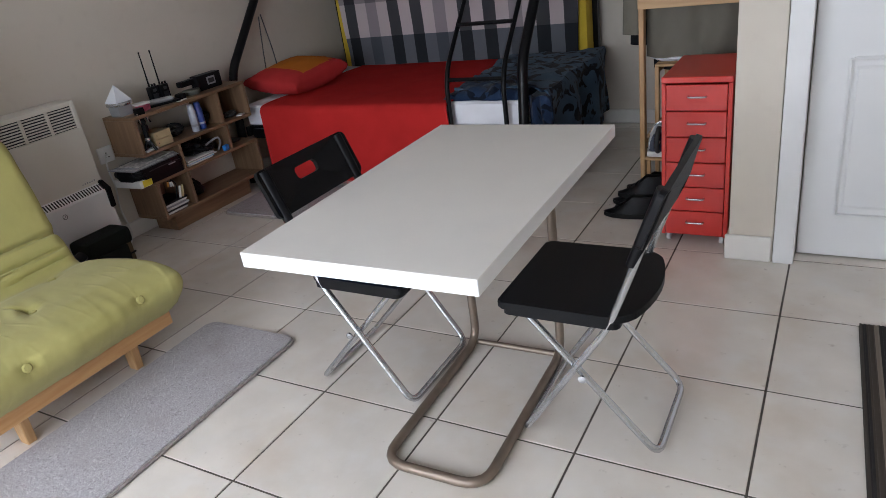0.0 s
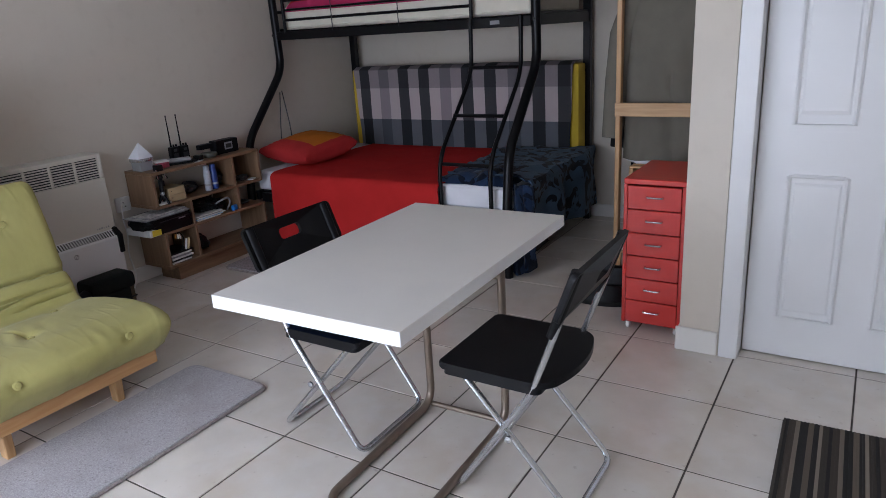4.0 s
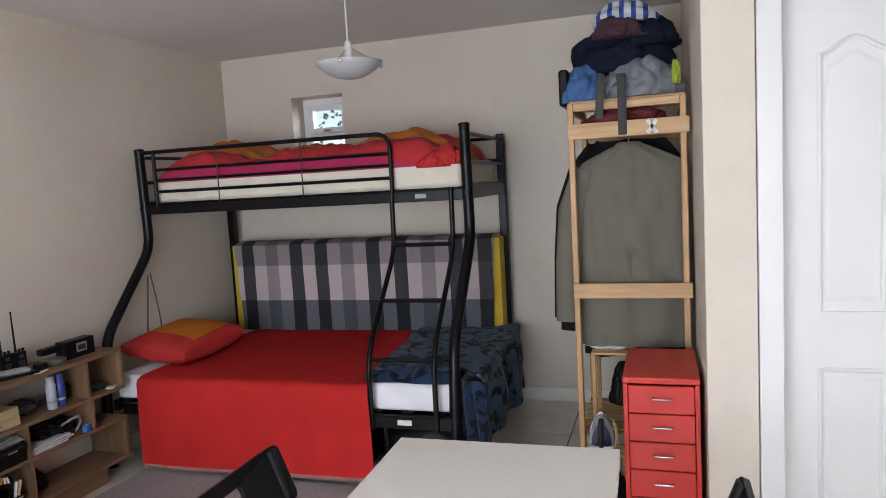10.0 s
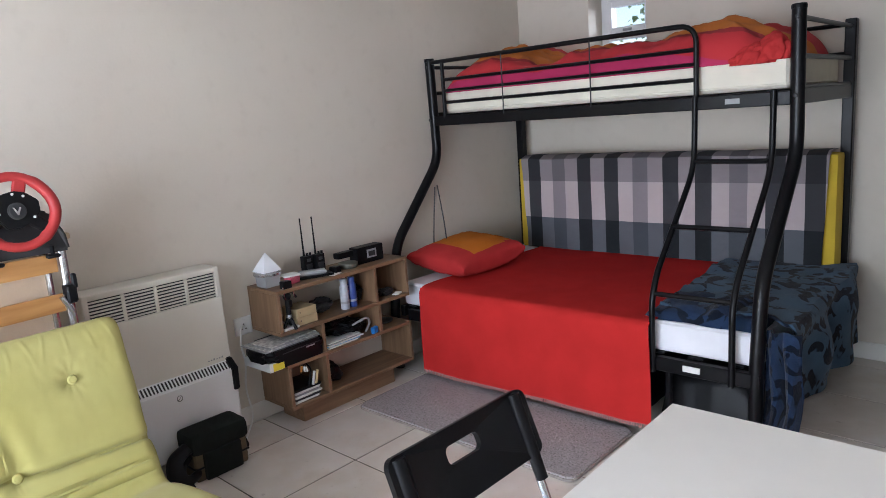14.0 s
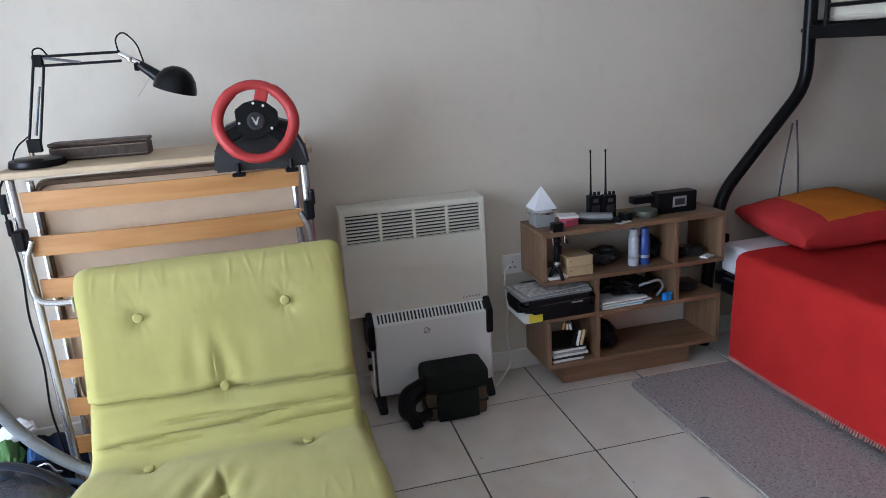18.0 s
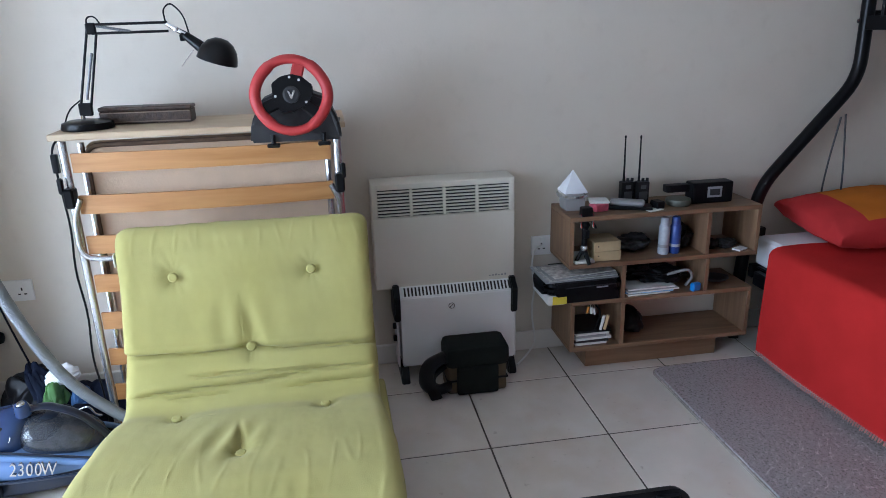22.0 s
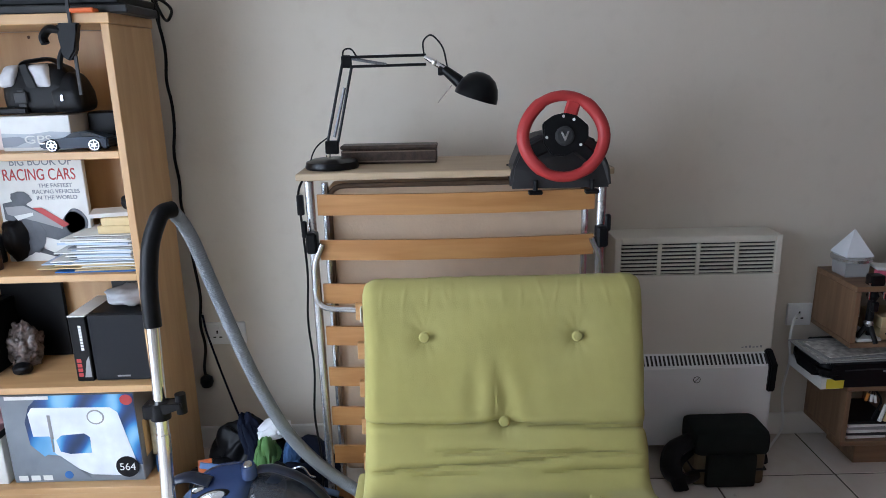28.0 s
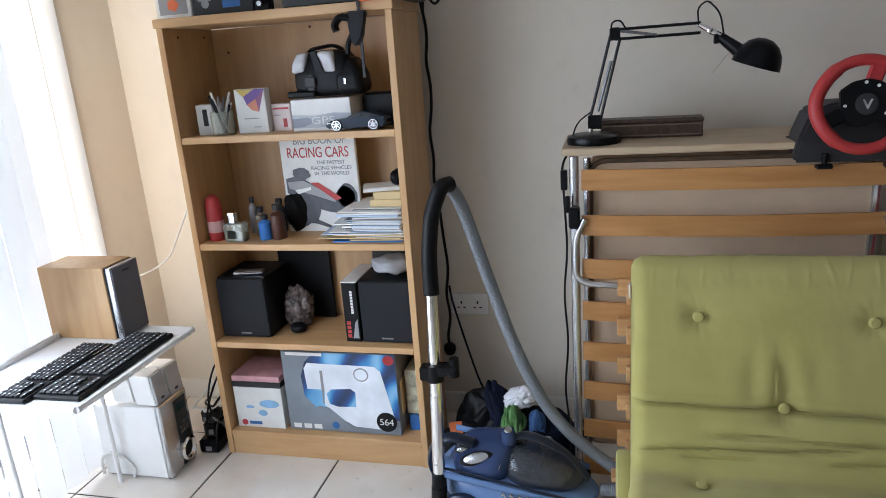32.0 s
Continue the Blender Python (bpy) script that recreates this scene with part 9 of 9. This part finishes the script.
for ch, dx in zip("2300W", (-0.080, -0.041, 0.0, 0.042, 0.093)):
    text_mesh("letter", ch, 0.072, M_silver, vc, TM @ Matrix.Translation((dx, 0, 0)), depth=0.004, align="CENTER")
hose = rounded([(-0.985, 0.085, 1.05), (-1.01, 0.105, 1.015), (-1.03, 0.124, 0.955), (-1.03, 0.155, 0.85), (-1.03, 0.195, 0.72), (-1.03, 0.237, 0.585), (-1.03, 0.287, 0.455), (-1.03, 0.342, 0.345), (-1.03, 0.408, 0.262), (-1.03, 0.475, 0.20), (-1.02, 0.545, 0.155), (-1.0, 0.585, 0.13), (-0.97, 0.56, 0.115), (-0.97, 0.50, 0.11)], 0.09, 5)
dense = []
for a, b in zip(hose, hose[1:]):
    n = max(1, int((b - a).length / 0.0015))
    dense += [a.lerp(b, k / n) for k in range(n)]
wpart("hose", bm_tube(dense, [0.0186 + 0.0007 * math.sin(k * math.pi / 2 + 0.8) for k in range(len(dense))], 16), M_hose, vc, "grey ribbed hose", smooth=True)
wpart("hose_handle", bm_tube(rounded([(-0.887, 0.048, 0.755), (-0.90, 0.044, 0.86), (-0.93, 0.052, 0.975), (-0.955, 0.078, 1.045), (-0.99, 0.096, 1.045)], 0.08, 5), 0.0225, 14), M_black, vc, smooth=True)
wpart("tube", bm_tube([(-0.887, 0.048, 0.77), (-0.862, 0.046, 0.45)], 0.0165, 16), M_chrome, vc, "chrome suction tube", smooth=True)
wpart("tube", bm_tube([(-0.863, 0.046, 0.46), (-0.842, 0.040, 0.16)], 0.0185, 16), M_chrome, vc, "chrome suction tube", smooth=True)
wpart("tube_collar", bm_tube([(-0.845, 0.041, 0.215), (-0.842, 0.040, 0.15)], 0.022, 14), M_black, vc, smooth=True)
wpart("tool_clip", bm_prism([(0.0, -0.022), (0.03, -0.018), (0.105, 0.010), (0.105, 0.028), (0.045, 0.018), (0.0, 0.02)], 0.04, m=Matrix(((0, 0, 1, -0.884), (1, 0, 0, 0.006), (0, 1, 0, 0.53), (0, 0, 0, 1))), bevel=0.004), M_black, vc)
wpart("clip_ring", bm_lathe([(0.019, -0.024), (0.026, -0.024), (0.026, 0.024), (0.019, 0.024)], 20, m=pose(-0.866, 0.046, 0.528, 0, -4)), M_black, vc, smooth=True)
wpart("clip_holder", bm_lathe([(0.007, -0.01), (0.014, -0.01), (0.014, 0.045), (0.007, 0.045)], 16, m=pose(-0.864, 0.104, 0.53)), M_black, vc, smooth=True)
wpart("nozzle_neck", bm_tube(rounded([(-0.842, 0.040, 0.17), (-0.836, 0.036, 0.10), (-0.815, 0.0, 0.06)], 0.04), [0.024] * 3 + [0.03] * (len(rounded([(-0.842, 0.040, 0.17), (-0.836, 0.036, 0.10), (-0.815, 0.0, 0.06)], 0.04)) - 3), 12), M_black, vc, smooth=True)
NM = pose(-0.79, -0.022, 0.001, 0, 0, -54)
own = bm_prism([(-0.095, -0.036), (0.06, -0.04), (0.086, -0.03), (0.09, 0.0), (0.086, 0.03), (0.05, 0.042), (-0.095, 0.036)], 0.036, bevel=0.008)
for v in own.verts:
    if v.co.z > 0.018:
        v.co.y *= 0.72
        v.co.z -= 0.012 * max(0, v.co.x - 0.02) / 0.07
bmesh.ops.transform(own, matrix=NM, verts=own.verts)
wpart("floor_nozzle", own, M_black, vc, "black floor nozzle", smooth=True)
own = bm_prism([(-0.06, -0.02), (0.055, -0.014), (0.07, 0.0), (0.055, 0.014), (-0.06, 0.02)], 0.02, m=NM @ pose(0, 0, 0.0362, 0, 7), bevel=0.006)
wpart("nozzle_ridge", own, M_dark, vc, "worn grey ridge", smooth=True)
wpart("nozzle_pedal", bm_box((0.012, -0.015, 0.05), (0.042, 0.015, 0.058), 0.003, m=NM), M_black, vc)

M_gnylon = mat("muted_green_nylon", (0.09, 0.21, 0.055), 0.6, var=0.25, scale=14, bump=0.3, bscale=40)
for lab, nm, cat, x, y, z, sx, sy, h, mm, seed, folds, dep, pk, tn in (
        ("black rucksack slumped by the wall", "rucksack", "rucksack", -1.36, 0.10, 0.0, 0.10, 0.13, 0.25, M_black, 2.0, 4.0, 0.12, (0, 0.15), 0.7),
        ("dark blue and black bag on the floor heap", "bag", "bag", -1.30, 0.30, 0.0, 0.12, 0.14, 0.17, M_navy, 9.0, 4.5, 0.12, (0, 0), 1.2),
        ("black cloth bag beside the shelf", "bag", "bag", -1.27, 0.03, 0.0, 0.09, 0.11, 0.13, M_black, 4.0, 3.5, 0.14, (0, 0), 0.2),
        ("green nylon jacket lining on the floor heap", "jacket", "jacket", -1.25, 0.205, 0.06, 0.06, 0.05, 0.155, M_gnylon, 5.0, 5.0, 0.16, (-0.3, 0), 1.5),
        ("black jacket collar stood up on the floor heap", "jacket", "jacket", -1.31, 0.155, 0.12, 0.045, 0.045, 0.15, M_navy, 6.0, 4.0, 0.15, (0, -0.7), 1.0),
        ("bright blue nylon sleeve on the floor heap", "jacket", "jacket", -1.27, 0.285, 0.10, 0.05, 0.035, 0.09, M_sky, 7.0, 4.0, 0.14, (0, 0), 0.4),
        ("crumpled white cloth on the floor heap", "cloth", "cloth", -1.31, 0.22, 0.20, 0.05, 0.062, 0.055, M_sheet, 7.5, 3.2, 0.18, (0, 0.3), 0.9),
        ("black trainer on the floor heap", "shoe", "shoe", -1.215, 0.24, 0.06, 0.045, 0.05, 0.085, M_black, 3.3, 2.5, 0.10, (0, 0), 0.0)):
    ob = solo(nm, slumped(x, y, z, sx, sy, h, seed, folds, dep, pk, tn), mm, lab, cat, smooth=True)
solo("card", bm_box((-0.03, -0.022, 0), (0.03, 0.022, 0.003), 0.001), mat("orange_card", (0.50, 0.12, 0.03), 0.7, var=0.2, scale=30), "orange card on a black bag", "card", m=pose(-1.205, 0.012, 0.135, 0, 50, 20))
solo("toy", bm_lathe([(0, -0.012), (0.010, -0.008), (0.014, 0.0), (0.009, 0.009), (0, 0.012)], 10, m=pose(0, 0, 0, 40) @ Matrix.Diagonal((1.0, 1.3, 0.8, 1))), mat("yellow_plastic", (0.62, 0.36, 0.04), 0.45, var=0.2, scale=30), "small yellow plastic toy on the floor heap", "toy", m=pose(-1.17, 0.092, 0.135))
solo("cable", bm_tube(rounded([(-1.20, 0.30, 0.13), (-1.19, 0.335, 0.145), (-1.185, 0.355, 0.11), (-1.185, 0.375, 0.105)], 0.02), 0.004, 6), M_silver, "grey metal rod hooked in the floor heap", "rod", smooth=True)

# ---- corner by the window: tray, keyboards, speakers ----
TX0, TX1, TY0, TY1, TZ = -0.962, -0.445, -1.175, -0.78, 0.588
dk = thing("keyboard_tray", "white board on a thin stand before the blinds", "desk", (-0.7, -0.98, TZ))
own = bm_prism([(TX0, TY0), (TX1, TY0), (TX1, TY1), (TX0, TY1)], 0.016, m=pose(0, 0, TZ), bevel=0.003)
wpart("board", own, mat("grey_white_laminate", (0.72, 0.71, 0.70), 0.4, var=0.03), dk)
wpart("edge_strip", bm_tube([(TX0 + 0.002, TY1 + 0.001, TZ + 0.007), (TX1, TY1 + 0.001, TZ + 0.007)], 0.011, 8), M_enamel, dk)
wpart("edge_strip", bm_tube([(TX1, TY1, TZ + 0.007), (TX1, TY0, TZ + 0.007)], 0.010, 8), M_enamel, dk)
wpart("back_rail", bm_box((TX0, TY0 - 0.012, TZ), (TX1, TY0 - 0.0005, TZ + 0.034), 0.003), M_enamel, dk)
for x in (-0.56, -0.945):
    wpart("leg", bm_tube([(x, TY0 + 0.006, 0), (x, TY0 + 0.006, TZ)], 0.008, 10), M_enamel, dk)
KZ = TZ + 0.0165
M_keymark = mat("key_legend", (0.42, 0.43, 0.45), 0.6, var=0.0)


def keyboard(cx, cy, rz, L, D, rows, cols, label):
    kb = thing("keyboard", label, "keyboard", (cx, cy, KZ), rz, "keyboards")
    part("case", bm_box((-L / 2, -D / 2, 0), (L / 2, D / 2, 0.013), 0.004), M_black, kb)
    px, py = (L - 0.022) / cols, (D - 0.024) / rows
    kme = lme = None
    for r in range(rows):
        for c in range(cols):
            if c == int(cols * 0.72) or (r == rows - 2 and int(cols * 0.72) < c < int(cols * 0.72) + 4):
                continue
            k = new("key", kme) if kme else part("key", bm_box((-0.43 * px, -0.42 * py, 0), (0.43 * px, 0.42 * py, 0.006), 0.0018), M_dark, kb)
            kme = k.data
            k.parent = kb
            k.matrix_basis = pose(-L / 2 + 0.011 + px * (c + 0.5), -D / 2 + 0.010 + py * (r + 0.5) + (0.004 if r == rows - 1 else 0), 0.0132)
    own = bmesh.new()
    for r in range(rows):
        for c in range(cols):
            if c == int(cols * 0.72) or (r + c) % 5 == 4 or (r == rows - 2 and int(cols * 0.72) < c < int(cols * 0.72) + 4):
                continue
            x, y = -L / 2 + 0.011 + px * (c + 0.5), -D / 2 + 0.010 + py * (r + 0.5) + (0.004 if r == rows - 1 else 0)
            bm_box((x - 0.0042, y - 0.0005, 0.0193), (x + 0.001, y + 0.0048, 0.0197), 0, bm=own)
    part("key_printing", own, M_keymark, kb, "pale printed letters")["kind"] = "stuff"
    return kb


keyboard(-0.672, -0.857, 0.8, 0.415, 0.142, 6, 21, "black full-size computer keyboard at the tray's front edge")
k2 = keyboard(-0.612, -0.983, 1.5, 0.355, 0.106, 6, 17, "smaller black computer keyboard behind another")
part("media_strip", bm_box((-0.16, 0.0475, 0.0132), (-0.09, 0.0515, 0.0145), 0), M_silver, k2)
hs = thing("hifi_speaker", "beech veneered hi-fi speaker with a grey grille", "speaker", (-0.91, -1.08, KZ))
SX0, SX1, SY0, SY1, SH = -0.972, -0.842, -1.205, -0.967, 0.234
wpart("cabinet", bm_box((SX0, SY0, KZ), (SX1, SY1, KZ + SH), 0.002), M_beech, hs)
wpart("baffle", bm_box((SX0 + 0.003, SY1 + 0.0003, KZ + 0.003), (SX1 - 0.003, SY1 + 0.008, KZ + SH - 0.003), 0.001), M_black, hs, "black front baffle")
wpart("grille_frame", bm_box((SX0 + 0.002, SY1 + 0.0083, KZ + 0.002), (SX1 - 0.001, SY1 + 0.025, KZ + SH - 0.002), 0.005, seg=2), M_silver, hs, "silver grille surround")
wpart("grille", bm_box((SX0 + 0.006, SY1 + 0.0252, KZ + 0.006), (SX1 - 0.005, SY1 + 0.0285, KZ + SH - 0.006), 0.001), mat("grey_grille_cloth", (0.15, 0.15, 0.165), 0.9, bump=0.5, bscale=600), hs, "grey cloth grille")
wpart("badge", bm_box((-0.922, SY1 + 0.0287, KZ + SH - 0.026), (-0.892, SY1 + 0.0297, KZ + SH - 0.021), 0), M_dark, hs)
sw = thing("subwoofer", "white and silver computer subwoofer on the floor", "subwoofer", (-1.06, -1.115, 0))
wpart("cabinet", bm_box((-1.138, -1.252, 0.006), (-0.98, -1.0, 0.284), 0.006, seg=2), M_enamel, sw)
wpart("front_panel", bm_box((-1.138, -0.9995, 0.004), (-0.98, -0.981, 0.288), 0.005), M_silver, sw, "silver front panel")
wpart("control_panel", bm_box((-1.122, -0.9808, 0.015), (-1.055, -0.9788, 0.268), 0.001), M_dark, sw, "dark control strip")
wpart("display", bm_box((-1.112, -0.9787, 0.222), (-1.066, -0.9777, 0.252), 0), mat("display_glass", (0.03, 0.06, 0.06), 0.15), sw)
for k in range(8):
    x, z = -1.105 + 0.017 * (k % 3), 0.142 + 0.017 * (k // 3)
    wpart("push_button", bm_lathe([(0, 0), (0.005, 0), (0.0045, 0.003), (0, 0.0035)], 10, m=pose(x, -0.9786, z, -90)), M_silver, sw)
wpart("bass_port", bm_lathe([(0.027, -0.02), (0.044, 0), (0.044, 0.010), (0.036, 0.016), (0.029, 0.010), (0.026, -0.004)], 28, m=pose(-1.085, -0.9785, 0.068, -90)), M_chrome, sw, "chrome bass port ring", smooth=True)
wpart("bass_port_hole", bm_lathe([(0, 0), (0.028, 0), (0.028, 0.002), (0, 0.002)], 20, m=pose(-1.085, -0.978, 0.068, -90)), M_black, sw)
for x in (-1.122, -0.996):
    for y in (-1.236, -0.998):
        wpart("foot", bm_lathe([(0, 0), (0.01, 0), (0.01, 0.006), (0, 0.006)], 12, m=pose(x, y, 0)), M_rubber, sw)
M_whitemesh = mat("white_mesh", (0.42, 0.42, 0.43), 0.6, bump=0.4, bscale=500)
for x, y, rz in ((-1.021, -1.032, 4), (-1.098, -1.026, -3), (-1.032, -1.131, 8), (-1.045, -1.222, 12), (-1.112, -1.125, 2)):
    st = thing("satellite_speaker", "small white satellite speaker on a subwoofer", "speaker", (x, y, 0.2885), rz, "satellite speakers")
    own = bm_box((-0.036, -0.045, 0), (0.036, 0.034, 0.112), 0.006, seg=2)
    for v in own.verts:
        if v.co.y < 0:
            v.co.x *= 0.8
        v.co.y -= 0.10 * v.co.z
    part("cabinet", own, M_enamel, st)
    own = bm_box((-0.034, 0.0345, 0.003), (0.034, 0.043, 0.109), 0.005, seg=2)
    for v in own.verts:
        v.co.y -= 0.10 * v.co.z
    part("grille", own, M_whitemesh, st, "silver mesh grille")
    part("badge", bm_lathe([(0, 0), (0.009, 0), (0.008, 0.0015), (0, 0.002)], 16, m=pose(0.0, 0.0415, 0.018, -84) @ Matrix.Diagonal((1.2, 0.55, 1, 1))), M_dark, st)
for p, mm in (([(-1.20, -0.93, 0.10), (-1.14, -0.90, 0.24), (-1.18, -0.89, 0.335), (-1.30, -0.885, 0.39), (-1.44, -0.89, 0.38)], M_black), ([(-1.17, -0.95, 0.05), (-1.14, -0.91, 0.20), (-1.22, -0.89, 0.31), (-1.34, -0.885, 0.34), (-1.45, -0.9, 0.30)], M_black), ([(-1.16, -0.99, 0.18), (-1.2, -0.93, 0.25), (-1.26, -0.89, 0.30), (-1.32, -0.89, 0.24), (-1.27, -0.89, 0.20), (-1.21, -0.90, 0.22)], M_paper), ([(-1.145, -0.965, 0.2), (-1.165, -0.915, 0.175), (-1.24, -0.885, 0.195), (-1.36, -0.885, 0.26)], M_paper), ([(-1.15, -0.93, 0.13), (-1.19, -0.905, 0.20), (-1.27, -0.89, 0.215), (-1.3, -0.9, 0.14), (-1.22, -0.92, 0.1)], M_black), ([(-1.16, -0.91, 0.02), (-1.15, -0.89, 0.12), (-1.21, -0.885, 0.17), (-1.29, -0.89, 0.12), (-1.25, -0.9, 0.03)], M_black), ([(-1.30, -0.95, 0.02), (-1.2, -0.9, 0.17), (-1.16, -0.93, 0.205), (-1.22, -0.96, 0.19)], M_dark), ([(-1.2, -0.98, 0.14), (-1.165, -0.925, 0.16), (-1.2, -0.895, 0.10), (-1.28, -0.89, 0.06)], M_grey)):
    solo("cable", bm_tube(rounded(p, 0.07), 0.0042, 6), mm, "tangled cable between shelf and window", "cable", smooth=True)
for x0, x1, y0, y1, z0, z1, rz, mm, lab in ((-1.29, -1.152, -0.985, -0.905, 0.0, 0.055, 4, M_black, "black power strip on the tiles under adapters"), (-1.27, -1.175, -0.975, -0.925, 0.0555, 0.115, 14, M_black, "black power adapter plugged in a heap"), (-1.23, -1.17, -0.965, -0.91, 0.1155, 0.165, -10, M_dark, "dark power adapter on top of others"), (-1.30, -1.24, -0.95, -0.90, 0.0555, 0.13, -6, M_black, "black power adapter beside the shelf")):
    ad = ibox("power_adapter", lab, "adapter", x0, x1, y0, y1, z0, z1, mm, rz, 0.008)
    part("rating_label", bm_box(((x1 - x0) / 2 - 0.002, -0.012, 0.012), ((x1 - x0) / 2 + 0.0008, 0.012, (z1 - z0) * 0.55), 0), M_grey, ad)
ibox("plug", "small white plug among the cables", "plug", -1.20, -1.165, -0.95, -0.915, 0.166, 0.182, M_paper, 20, 0.004)
solo("cable", bm_tube(rounded([(-0.975, -1.262, 0.006), (-0.972, -1.26, 0.07), (-0.971, -1.215, 0.105), (-0.971, -1.16, 0.085), (-0.972, -1.12, 0.04), (-0.974, -1.135, 0.005)], 0.05), 0.005, 8), M_paper, "white cable looped against a subwoofer", "cable", smooth=True)
solo("cable", bm_tube(rounded([(-1.19, -0.8535, 0.99), (-1.20, -0.89, 0.93), (-1.20, -0.94, 0.847), (-1.19, -0.979, 0.77), (-1.16, -1.02, 0.735), (-1.10, -1.09, 0.71), (-1.0, -1.18, 0.70), (-0.96, -1.208, 0.70)], 0.08), 0.003, 6), M_paper, "thin white cord from a speaker to the shelf", "cable", smooth=True)

# ---- floor tiles ----
tile_me = mesh_of("tile", bm_box((0.003, 0.003, -0.0035), (T - 0.003, T - 0.003, 0.0), 0.0015), M_tile)
for i in range(math.floor((XL - 0.02) / T), math.ceil(XR / T)):
    for j in range(math.floor((YF - 0.02) / T), math.ceil(YB / T)):
        t_ = new("tile", tile_me)
        t_.parent = floor
        t_.matrix_basis = pose(i * T, j * T, 0.0003 * nz(i * 1.7, j * 2.3), 0.05 * nz(i, j, 4), 0.05 * nz(i, j, 8), 0)
